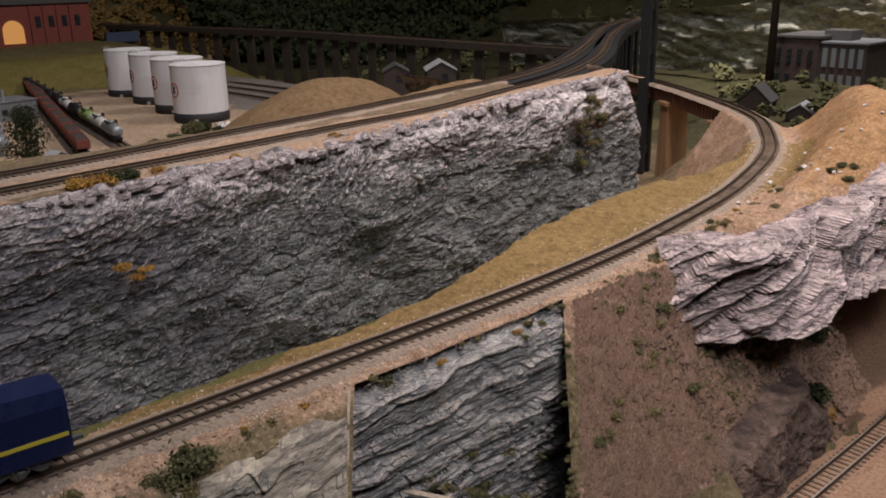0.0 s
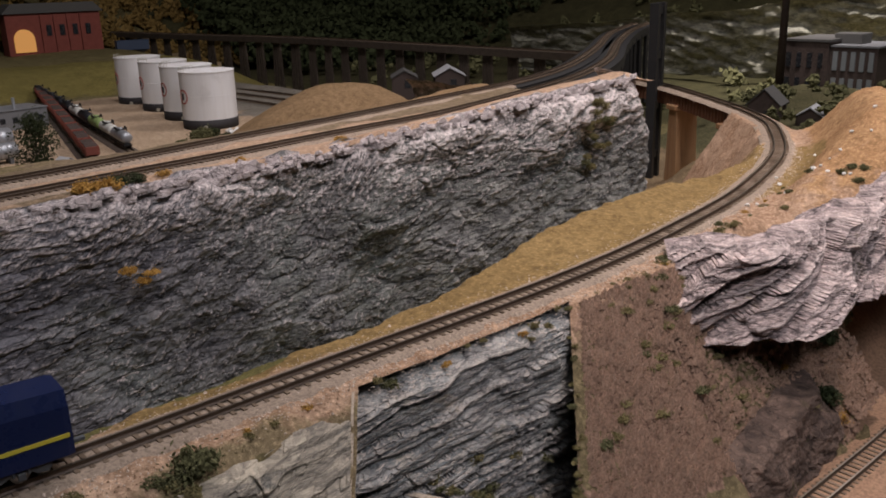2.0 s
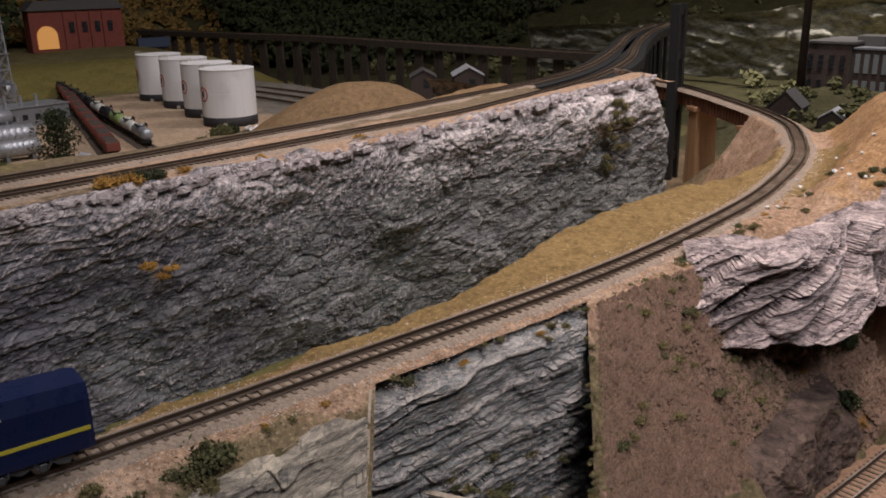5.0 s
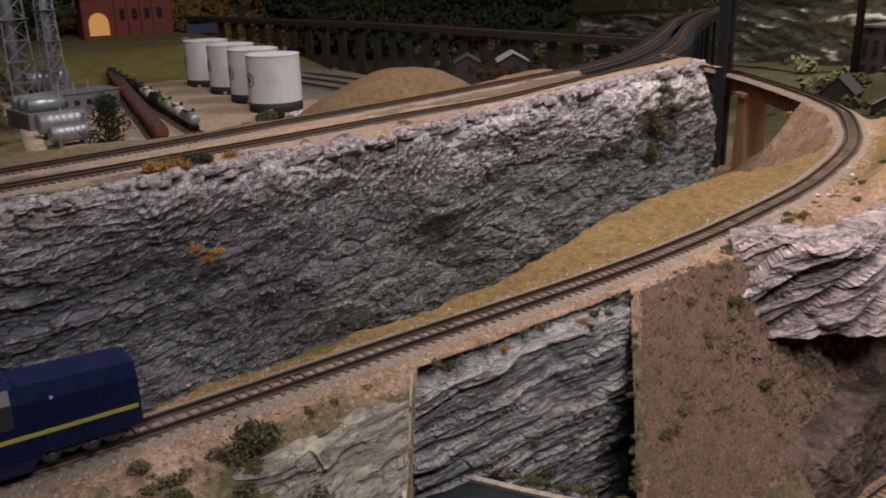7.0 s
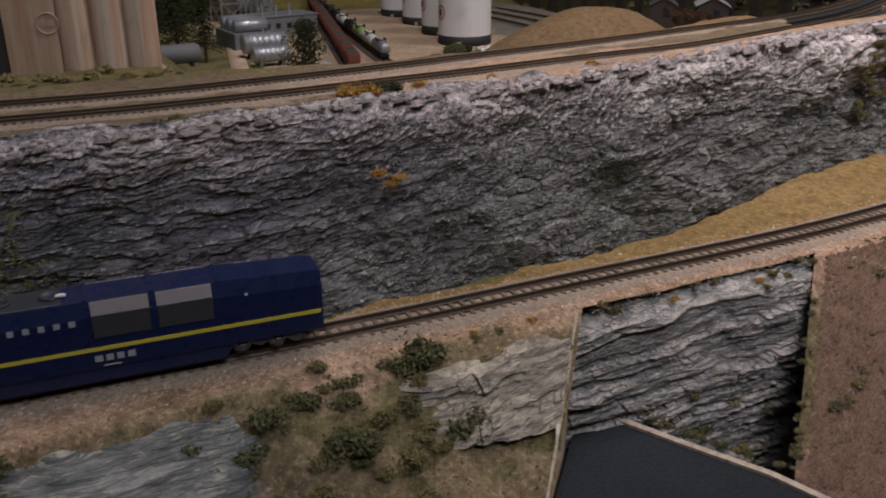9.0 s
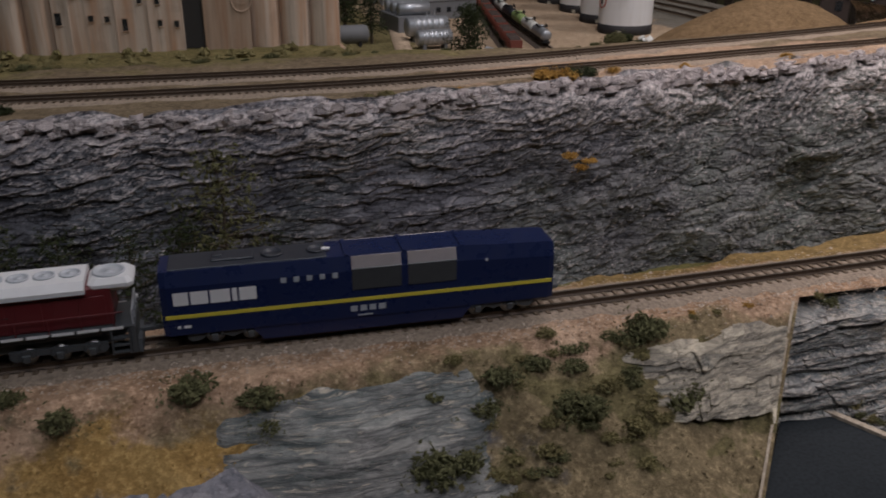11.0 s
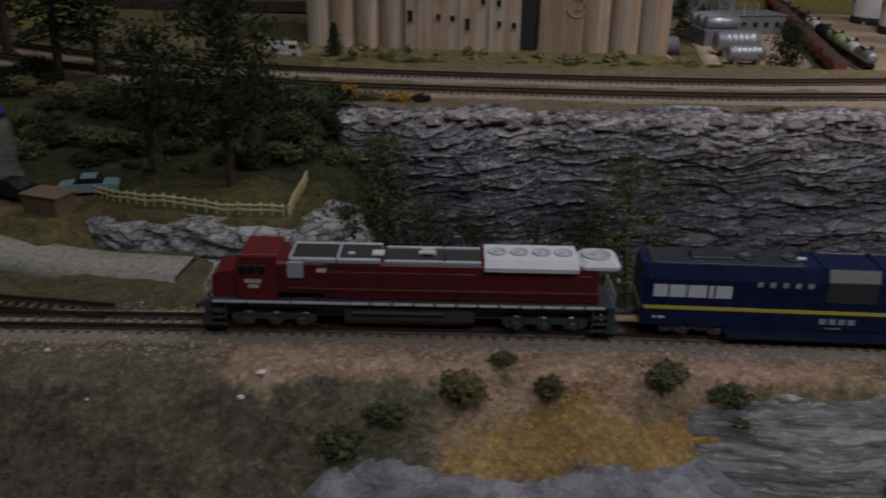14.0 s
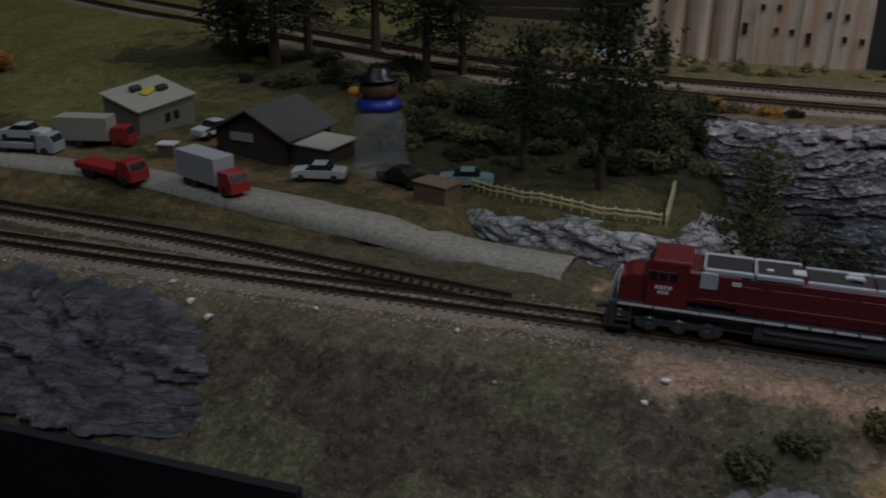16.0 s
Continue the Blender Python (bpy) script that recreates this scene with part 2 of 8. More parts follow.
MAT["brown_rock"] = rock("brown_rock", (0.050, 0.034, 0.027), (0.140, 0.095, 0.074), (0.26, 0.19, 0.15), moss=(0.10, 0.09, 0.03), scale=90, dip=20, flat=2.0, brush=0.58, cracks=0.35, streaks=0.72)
MAT["crest"] = rock("crest_rock", (0.11, 0.10, 0.11), (0.30, 0.275, 0.285), (0.64, 0.56, 0.55), rust=(0.36, 0.22, 0.10), scale=120, dip=8, flat=2.0, brush=0.54, streaks=0.55)
MAT["far_rock"] = rock("far_rock", (0.16, 0.16, 0.13), (0.36, 0.355, 0.29), (0.58, 0.55, 0.45), scale=30, dip=8, flat=2.5, brush=0.53, cracks=0.4, wash=0.6)
MAT["ballast"] = speckled("ballast_stone", (0.30, 0.20, 0.135), (0.48, 0.36, 0.27), 60, fine=10, relief=0.0006)
MAT["greyballast"] = speckled("grey_ballast", (0.17, 0.13, 0.10), (0.30, 0.235, 0.18), 60, fine=10, relief=0.0006)
MAT["pebble"] = speckled("pebble", (0.28, 0.20, 0.14), (0.55, 0.44, 0.35), 90, fine=5, relief=0.0002)
MAT["olive"] = speckled("olive_ground", (0.055, 0.05, 0.02), (0.14, 0.125, 0.045), 22, fine=18, relief=0.0008, spot=(0.19, 0.13, 0.055), spot_at=0.60)
MAT["yard"] = speckled("yard_sand", (0.40, 0.29, 0.20), (0.52, 0.40, 0.29), 8, fine=30, relief=0.0004, spot=(0.30, 0.24, 0.17), spot_at=0.66)
MAT["road"] = speckled("pale_road", (0.24, 0.22, 0.18), (0.34, 0.31, 0.26), 14, fine=30, relief=0.0002)
MAT["asphalt"] = speckled("asphalt", (0.008, 0.011, 0.014), (0.017, 0.021, 0.025), 30, fine=20, relief=0.00006, rough=0.85)
MAT["concrete"] = speckled("concrete", (0.29, 0.235, 0.18), (0.42, 0.35, 0.275), 40, fine=10, relief=0.0002)
MAT["tie"] = speckled("tie_wood", (0.10, 0.07, 0.045), (0.21, 0.155, 0.11), 200, fine=6, relief=0.0001, vary=0.5)
MAT["rail"] = painted("rail_side", (0.075, 0.048, 0.03), 0.55, 0.3, 0.3, 400)
MAT["railtop"] = painted("rail_top", (0.30, 0.26, 0.22), 0.33, 1.0, 0.3, 400)
MAT["black"] = painted("black_fascia", (0.012, 0.012, 0.015), 0.6)
MAT["wall"] = speckled("room_wall", (0.05, 0.045, 0.04), (0.075, 0.07, 0.06), 2, fine=20, relief=0)


# ---- mesh helpers ----
class Shape:
    """Collects faces of one mesh."""

    def __init__(self):
        self.v, self.f = [], []

    def add(self, verts, faces):
        n = len(self.v)
        self.v += [tuple(p) for p in verts]
        self.f += [tuple(i + n for i in q) for q in faces]
        return self

    def box(self, centre, size, turn=None, chamfer=0.0):
        sx, sy, sz = (s / 2 for s in size)
        c = min(chamfer, sx * 0.9, sy * 0.9, sz * 0.9)
        if c <= 0:
            pts = [Vector((x * sx, y * sy, z * sz)) for x in (-1, 1) for y in (-1, 1) for z in (-1, 1)]
            faces = [(0, 1, 3, 2), (4, 6, 7, 5), (0, 4, 5, 1), (2, 3, 7, 6), (0, 2, 6, 4), (1, 5, 7, 3)]
        else:
            ring = [(-sx + c, -sy), (sx - c, -sy), (sx, -sy + c), (sx, sy - c), (sx - c, sy), (-sx + c, sy), (-sx, sy - c), (-sx, -sy + c)]
            k = (sx - c) / sx, (sy - c) / sy
            pts = [Vector((x * (k[0] if abs(z) > sz - c / 2 else 1), y * (k[1] if abs(z) > sz - c / 2 else 1), z)) for z in (-sz, -sz + c, sz - c, sz) for x, y in ring]
            faces = [tuple(range(7, -1, -1)), tuple(range(24, 32))]
            for r in range(3):
                faces += [(r * 8 + i, r * 8 + (i + 1) % 8, r * 8 + 8 + (i + 1) % 8, r * 8 + 8 + i) for i in range(8)]
        if turn is not None:
            pts = [turn @ p for p in pts]
        o = Vector(centre)
        return self.add([p + o for p in pts], faces)

    def tube(self, a, b, r, r2=None, seg=10, caps=True):
        a, b = Vector(a), Vector(b)
        r2 = r if r2 is None else r2
        q = (b - a).to_track_quat("Z", "Y")
        ring = [(math.cos(2 * math.pi * i / seg), math.sin(2 * math.pi * i / seg)) for i in range(seg)]
        pts = [a + q @ Vector((x * r, y * r, 0)) for x, y in ring] + [b + q @ Vector((x * r2, y * r2, 0)) for x, y in ring]
        faces = [(i, (i + 1) % seg, seg + (i + 1) % seg, seg + i) for i in range(seg)]
        if caps:
            faces += [tuple(range(seg - 1, -1, -1)), tuple(range(seg, 2 * seg))]
        return self.add(pts, faces)

    def lathe(self, centre, profile, seg=24, axis="Z"):
        """profile: (radius, height) from bottom to top."""
        o = Vector(centre)
        pts, faces = [], []
        for r, h in profile:
            for i in range(seg):
                x, y = r * math.cos(2 * math.pi * i / seg), r * math.sin(2 * math.pi * i / seg)
                pts.append(o + (Vector((x, y, h)) if axis == "Z" else Vector((h, x, y)) if axis == "X" else Vector((y, h, x))))
        for k in range(len(profile) - 1):
            faces += [(k * seg + i, k * seg + (i + 1) % seg, (k + 1) * seg + (i + 1) % seg, (k + 1) * seg + i) for i in range(seg)]
        n = (len(profile) - 1) * seg
        faces += [tuple(range(seg - 1, -1, -1)), tuple(range(n, n + seg))]
        return self.add(pts, faces)

    def prism(self, outline, a, b, axis="Y"):
        """An outline of (u, w) pairs drawn out from a to b along an axis; u, w are x, z for Y; y, z for X; x, y for Z."""
        put = {"Y": lambda u, w, d: (u, d, w), "X": lambda u, w, d: (d, u, w), "Z": lambda u, w, d: (u, w, d)}[axis]
        n = len(outline)
        pts = [put(u, w, a) for u, w in outline] + [put(u, w, b) for u, w in outline]
        return self.add(pts, [tuple(range(n)), tuple(range(2 * n - 1, n - 1, -1))] + [(i, i + n, (i + 1) % n + n, (i + 1) % n) for i in range(n)])

    def mesh(self, name, smooth=False, loose=False):
        me = bpy.data.meshes.new(name)
        me.from_pydata(self.v, [], self.f)
        if loose:
            return me
        bm = bmesh.new()
        bm.from_mesh(me)
        bmesh.ops.recalc_face_normals(bm, faces=bm.faces)
        bm.to_mesh(me)
        bm.free()
        if smooth:
            me.polygons.foreach_set("use_smooth", [True] * len(me.polygons))
        return me


def part(name, shape, material, parent=None, label="", smooth=False):
    me = shape.mesh(name, smooth, isinstance(material, str) and material.startswith("leaf"))
    me.materials.append(MAT[material] if isinstance(material, str) else material)
    ob = new(name, me)
    if parent is not None:
        ob.parent = parent
    if label:
        ob["label"] = label
    return ob


def empty(name, m=None, label="", category="", group="", kind=""):
    ob = new(name)
    ob.empty_display_size = 0.005
    if m is not None:
        ob.matrix_world = m
    return tagged(ob, label, category, group, kind)


# ---- noise on arrays ----
def rnd(i, j=0, k=0, s=0):
    i, j, k = (np.asarray(a).astype(np.int64) for a in (i, j, k))
    n = (i * 374761393 + j * 668265263 + k * 1274126177 + s * 974711 + 12345) & 0xFFFFFFFF
    n = ((n ^ (n >> 13)) * 1103515245) & 0xFFFFFFFF
    n = ((n ^ (n >> 16)) * 2246822519) & 0xFFFFFFFF
    return ((n ^ (n >> 15)) & 0xFFFFFF) / float(0xFFFFFF)


def vnoise(x, y, z=0.0, s=0):
    """Value noise, -1 to 1."""
    x, y, z = np.broadcast_arrays(np.asarray(x, float), np.asarray(y, float), np.asarray(z, float))
    xi, yi, zi = np.floor(x), np.floor(y), np.floor(z)
    fx, fy, fz = x - xi, y - yi, z - zi
    fx, fy, fz = (f * f * (3 - 2 * f) for f in (fx, fy, fz))
    out = 0
    for a in (0, 1):
        for b in (0, 1):
            for c in (0, 1):
                w = (fx if a else 1 - fx) * (fy if b else 1 - fy) * (fz if c else 1 - fz)
                out = out + w * rnd(xi + a, yi + b, zi + c, s)
    return out * 2 - 1


def fbm(x, y, z=0.0, octaves=4, s=0):
    out, amp, f = 0, 1.0, 1.0
    for o in range(octaves):
        out = out + amp * vnoise(np.asarray(x) * f, np.asarray(y) * f, np.asarray(z) * f, s + o * 17)
        amp, f = amp * 0.5, f * 2.03
    return out


def smooth01(a, b, x):
    t = np.clip((np.asarray(x, float) - a) / (b - a), 0, 1)
    return t * t * (3 - 2 * t)


def strata(u, v, dip, thick, wide, s=0):
    """Broken beds of rock over a face: 0 in the joints to about 1 on the proud blocks, each block a tilted facet."""
    w = v - dip * u + thick * (0.30 * fbm(u / (wide * 1.5), v / (thick * 3), 0, 3, s) + 0.16 * vnoise(u / (wide * 0.22), v / thick, 4, s + 2))
    lay = np.floor(w / thick)
    fs = w / thick - lay
    lw = wide * (0.35 + 1.5 * rnd(lay, 3, 0, s) ** 2)
    q = (u + 9 * wide * rnd(lay, 7, 0, s) + wide * (0.35 * vnoise(u / wide, v / thick, 1, s + 5) + 0.22 * (fs - 0.5) * (rnd(lay, 5, 2, s) - 0.5) * 4)) / lw
    cell = np.floor(q)
    fc = q - cell
    proud = rnd(lay, cell, 1, s)
    tilt_u, tilt_v = rnd(lay, cell, 2, s) - 0.5, rnd(lay, cell, 3, s) - 0.5
    edge = smooth01(0, 0.10, fs) * smooth01(0, 0.14, 1 - fs) * smooth01(0, 0.05, fc) * smooth01(0, 0.05, 1 - fc)
    facet = 0.15 + 0.80 * proud + 0.75 * tilt_u * (fc - 0.5) + 0.9 * tilt_v * (fs - 0.5) - 0.25 * fs
    return facet * (0.45 + 0.55 * edge)


def ledges(u, v, dip, thick, wide, s=0):
    """Stacked beds of slate: each bed stands out to its upper edge and is cut back below, uneven along its length."""
    w = v - dip * u + thick * 0.7 * fbm(u / (wide * 1.6), v / (thick * 6), 0, 3, s)
    w = w + thick * 0.20 * vnoise(u / (wide * 0.7), w / (thick * 2), 3, s + 8)
    lay = np.floor(w / thick)
    fs = w / thick - lay
    length = wide * (0.5 + 1.4 * rnd(lay, 3, 0, s))
    q = u / length + 11 * rnd(lay, 5, 0, s) + 0.25 * (fs - 0.5)
    cell = np.floor(q)
    proud = 0.50 * vnoise(u / (wide * 1.4), lay * 7.31, 1, s) + 0.10 * vnoise(u / (wide * 0.3), lay * 5.17, 2, s + 3) + 0.20 + 0.50 * rnd(lay, cell, 1, s)
    nick = smooth01(0, 0.05, q - cell) * smooth01(0, 0.05, 1 - (q - cell))
    return (0.15 + 0.85 * smooth01(0.02, 0.40, fs)) * proud * (0.75 + 0.25 * nick)


def sheet(name, P, material, kind="structure", label="", category="", smooth=True, keep=None):
    """A mesh from a grid of points P[i, j]."""
    n, m = P.shape[:2]
    idx = np.arange(n * m).reshape(n, m)
    quads = np.stack([idx[:-1, :-1], idx[1:, :-1], idx[1:, 1:], idx[:-1, 1:]], -1).reshape(-1, 4)
    if keep is not None:
        quads = quads[keep[:-1, :-1].reshape(-1)]
    me = bpy.data.meshes.new(name)
    me.from_pydata(P.reshape(-1, 3).tolist(), [], quads.tolist())
    me.polygons.foreach_set("use_smooth", [smooth] * len(me.polygons))
    me.materials.append(MAT[material] if isinstance(material, str) else material)
    return tagged(new(name, me), label, category, "", kind)


def along(points, step):
    """Points at even steps along a smooth line through the given ones, with the headings."""
    p = [np.array(q, float) for q in points]
    p = [2 * p[0] - p[1]] + p + [2 * p[-1] - p[-2]]
    fine = []
    for a, b, c, d in zip(p, p[1:], p[2:], p[3:]):
        for t in np.linspace(0, 1, 24, endpoint=False):
            fine.append(0.5 * (2 * b + (c - a) * t + (2 * a - 5 * b + 4 * c - d) * t ** 2 + (3 * b - a - 3 * c + d) * t ** 3))
    fine.append(p[-2])
    fine = np.array(fine)
    run = np.r_[0, np.cumsum(np.linalg.norm(np.diff(fine, axis=0), axis=1))]
    at = np.arange(0, run[-1], step)
    out = np.stack([np.interp(at, run, fine[:, k]) for k in range(fine.shape[1])], -1)
    tan = np.gradient(out, axis=0)
    return out, tan / np.linalg.norm(tan, axis=1)[:, None]

# ---- lines of the plan ----
RAIL = 0.218
MAIN = [(-0.95, 0.300), (-0.75, 0.292), (-0.50, 0.287), (-0.30, 0.287), (-0.15, 0.2865), (-0.03, 0.2835), (0.08, 0.2785), (0.20, 0.2780), (0.32, 0.2775), (0.40, 0.2815),
        (0.47, 0.2900), (0.565, 0.3060), (0.648, 0.3290), (0.711, 0.3510), (0.765, 0.3760), (0.84, 0.4210), (0.885, 0.4550), (0.945, 0.520), (1.02, 0.620), (1.085, 0.720), (1.14, 0.84), (1.19, 1.0)]
SIDING = [(-0.95, 0.345), (-0.70, 0.336), (-0.54, 0.325), (-0.42, 0.317), (-0.33, 0.305), (-0.25, 0.294)]
UPPER_NEAR = [(-1.25, 1.10), (-0.89, 0.885), (-0.67, 0.775), (-0.50, 0.682), (-0.376, 0.617), (-0.23, 0.580), (-0.127, 0.567), (0.05, 0.558), (0.155, 0.563), (0.228, 0.571),
              (0.31, 0.579), (0.43, 0.594), (0.55, 0.606), (0.675, 0.638), (0.815, 0.682), (0.955, 0.745), (1.12, 0.84), (1.35, 1.00), (1.65, 1.19), (1.95, 1.35)]
UPPER_FAR = [(-1.25, 1.18), (-0.95, 0.985), (-0.72, 0.855), (-0.55, 0.755), (-0.40, 0.675), (-0.285, 0.638), (-0.128, 0.617), (0.065, 0.606), (0.17, 0.613), (0.25, 0.623), (0.355, 0.641),
             (0.48, 0.660), (0.64, 0.692), (0.76, 0.718), (0.895, 0.765), (1.05, 0.845), (1.28, 0.99), (1.58, 1.19), (1.90, 1.36)]
LOWER = [(0.20, 0.160), (0.36, 0.161), (0.50, 0.160), (0.62, 0.162), (0.75, 0.170)]
main_fine, main_tan = along(MAIN, 0.004)


def side_of(x, y):
    """Distance from the main line's centre: positive on the viewer's side, and the nearest point's x."""
    shape = np.shape(x)
    q = np.stack([np.ravel(x), np.ravel(y)], -1)
    out, where = np.empty(len(q)), np.empty(len(q))
    for i in range(0, len(q), 20000):
        d = q[i:i + 20000, None, :] - main_fine[None]
        r = np.linalg.norm(d, axis=2)
        k = r.argmin(1)
        v, t = d[np.arange(len(k)), k], main_tan[k]
        out[i:i + 20000] = np.sign(t[:, 1] * v[:, 0] - t[:, 0] * v[:, 1]) * r[np.arange(len(k)), k]
        where[i:i + 20000] = main_fine[k, 0]
    return out.reshape(shape), where.reshape(shape)


def table(x, pairs):
    return np.interp(x, [a for a, b in pairs], [b for a, b in pairs])


# ---- the bench of the main line, with the slopes on both sides ----
def bench_height(x, y):
    s, k = side_of(x, y)
    rough = fbm(x * 60, y * 60, 0, 4, 3)
    fine = fbm(x * 260, y * 260, 0, 3, 8)
    z = np.full(np.shape(x), 0.2148) - 0.0012 * smooth01(0.011, 0.016, np.abs(s))
    # the viewer's side
    shoulder = table(k, [(-0.9, 0.016), (-0.4, 0.018), (-0.25, 0.020), (0.0, 0.024), (0.12, 0.021), (0.19, 0.015), (0.31, 0.015), (0.36, 0.022), (0.5, 0.022), (0.7, 0.020), (0.95, 0.03)])
    out = np.clip(s - shoulder, 0, None)
    steep = table(k, [(-0.9, 0.75), (-0.45, 0.60), (-0.3, 0.64), (-0.15, 0.75), (0.06, 0.80), (0.12, 0.75), (0.34, 0.8), (0.37, 1.25), (0.46, 1.2), (0.55, 0.5)])
    deep = table(k, [(-0.9, 0.16), (0.1, 0.14), (0.34, 0.16), (0.36, 0.12), (0.5, 0.11)])
    soft = 0.006
    fall = np.where(out < soft, out * out / (2 * soft), out - soft / 2) * steep
    low = z - np.minimum(fall, deep)
    slabs = smooth01(-0.055, -0.040, x) * (1 - smooth01(0.058, 0.07, x)) + smooth01(0.122, 0.136, x) * (1 - smooth01(0.2, 0.21, x))
    low = low - 0.0055 * slabs * smooth01(0.026, 0.036, s) * (1 - smooth01(0.075, 0.09, s))
    z = z - 0.115 * smooth01(0.935, 0.965, k)
    # the earth hill outside the curve
    hill = 0.050 * smooth01(0.020, 0.075, s) * smooth01(0.575, 0.70, k) * (1 - smooth01(0.80, 0.90, k))
    hill = hill + 0.016 * smooth01(0.02, 0.05, s) * smooth01(0.46, 0.55, k) * (1 - smooth01(0.60, 0.72, k))
    near = np.maximum(low, 0.098) * (1 - smooth01(0.50, 0.60, k)) + np.maximum(z + hill - 0.28 * np.clip(s - 0.085, 0, None) - 1.5 * np.clip(s - 0.016, 0, None) * smooth01(0.84, 0.90, k), 0.098) * smooth01(0.50, 0.60, k)
    clods = smooth01(0.345, 0.365, x) * (1 - smooth01(0.50, 0.56, k))
    lumps = fbm(x * 24, y * 24, 4, 3, 17)
    near = near + 0.0060 * clods * lumps * smooth01(shoulder + 0.004, shoulder + 0.03, s)
    near = near + ((0.0016 + 0.0030 * clods) * rough + (0.0005 + 0.0011 * clods) * fine) * smooth01(shoulder - 0.004, shoulder + 0.02, s)
    # the far side: a shelf that ends in a drop
    lip = table(k, [(-0.9, 0.20), (-0.27, 0.12), (-0.20, 0.022), (-0.1, 0.018), (0.15, 0.022), (0.28, 0.034), (0.36, 0.052), (0.43, 0.066), (0.50, 0.069), (0.57, 0.060), (0.60, 0.048), (0.64, 0.0365), (0.69, 0.025), (0.795, 0.016), (0.88, 0.015), (0.95, 0.014), (1.2, 0.012)])
    lip = lip + 0.003 * fbm(x * 40, y * 40, 2, 3, 5)
    back = np.clip(-s - lip, 0, None)
    swell = 0.003 * smooth01(0.03, 0.06, -s) * smooth01(0.3, 0.45, k)
    far = z + swell - np.minimum(back * 1.6, 0.105) + 0.0012 * rough * smooth01(0.015, 0.03, -s)
    return np.where(s >= 0, near, far) + 0.00035 * fine


xs, ys = np.arange(-0.95, 1.12, 0.0028), np.arange(0.10, 0.62, 0.0028)
X, Y = np.meshgrid(xs, ys, indexing="ij")
bay = (X >= 0.1988) & (X < 0.331) & (Y < 0.2595)
X = X - np.interp(X, [0.02, 0.199, 0.338, 0.60], [0, 0.86, 1.08, 0]) * np.clip(0.262 - Y, 0, None)
Z = bench_height(X, Y)
S, K = side_of(X, Y)
# the bay of the service road is cut out of the slope, down to the paving
OUTCROP = [(0.425, 0.268), (0.455, 0.235), (0.50, 0.222), (0.56, 0.218), (0.64, 0.220), (0.75, 0.225), (0.90, 0.23)]
front = (Y > np.where(X < 0.055, 0.200, 0.104)) & ((X < 0.49) | (Y > np.interp(X, [q[0] for q in OUTCROP], [q[1] for q in OUTCROP]) + 0.002))
away = (S < -0.075) & (X < -0.19)
P = np.stack([X, Y, Z], -1)


def blend_ground(name, base, layers):
    """A ground of several covers, each with its own stretch of the plan and a broken edge."""
    m, nt, p = nodes_of(name)
    tc = nt.nodes.new("ShaderNodeTexCoord")
    sep = nt.nodes.new("ShaderNodeSeparateXYZ")
    nt.links.new(tc.outputs["Object"], sep.inputs[0])
    edge = noise_tex(nt, 70, 6, 0.7)
    broad = noise_tex(nt, 22, 5, 0.6)
    grain = noise_tex(nt, 420, 5, 0.75)
    mid = noise_tex(nt, 130, 5, 0.7)

    def tones(low, high):
        c = ramp(nt, broad, [(0.32, low), (0.68, high)])
        c = mixc(nt, ramp(nt, mid, [(0.42, (0, 0, 0)), (0.62, (0.7, 0.7, 0.7))]), c, tuple(v * 0.62 for v in low))
        return mixc(nt, ramp(nt, grain, [(0.52, (0, 0, 0)), (0.72, (0.8, 0.8, 0.8))]), c, tuple(min(1, v * 1.5) for v in high))

    c = tones(*base)
    for low, high, tests in layers:
        f = 1.0
        for axis, a, b, width in tests:
            v = {"x": sep.outputs["X"], "y": sep.outputs["Y"], "z": sep.outputs["Z"], "n": broad}[axis]
            w = maths(nt, "ADD", v, maths(nt, "MULTIPLY", maths(nt, "SUBTRACT", maths(nt, "ADD", edge, maths(nt, "MULTIPLY", broad, 1.5)), 1.25), width * 3.0))
            soft = max(width * 0.35, 0.0004)
            for lim, way in ((a, 1), (b, -1)):
                r = nt.nodes.new("ShaderNodeMapRange")
                r.inputs["From Min"].default_value, r.inputs["From Max"].default_value = lim - way * soft, lim + way * soft
                nt.links.new(w, r.inputs["Value"])
                f = maths(nt, "MULTIPLY", f, r.outputs["Result"])
        c = mixc(nt, f, c, tones(low, high))
    c = mixc(nt, 0.7, c, ramp(nt, grain, [(0.25, (0.5, 0.5, 0.5)), (0.55, (1, 1, 1))]), "MULTIPLY")
    nt.links.new(c, p.inputs["Base Color"])
    p.inputs["Roughness"].default_value, p.inputs["Specular IOR Level"].default_value = 0.95, 0.15
    bump(nt, p, maths(nt, "ADD", grain, mid), 0.9, 0.0009)
    return m


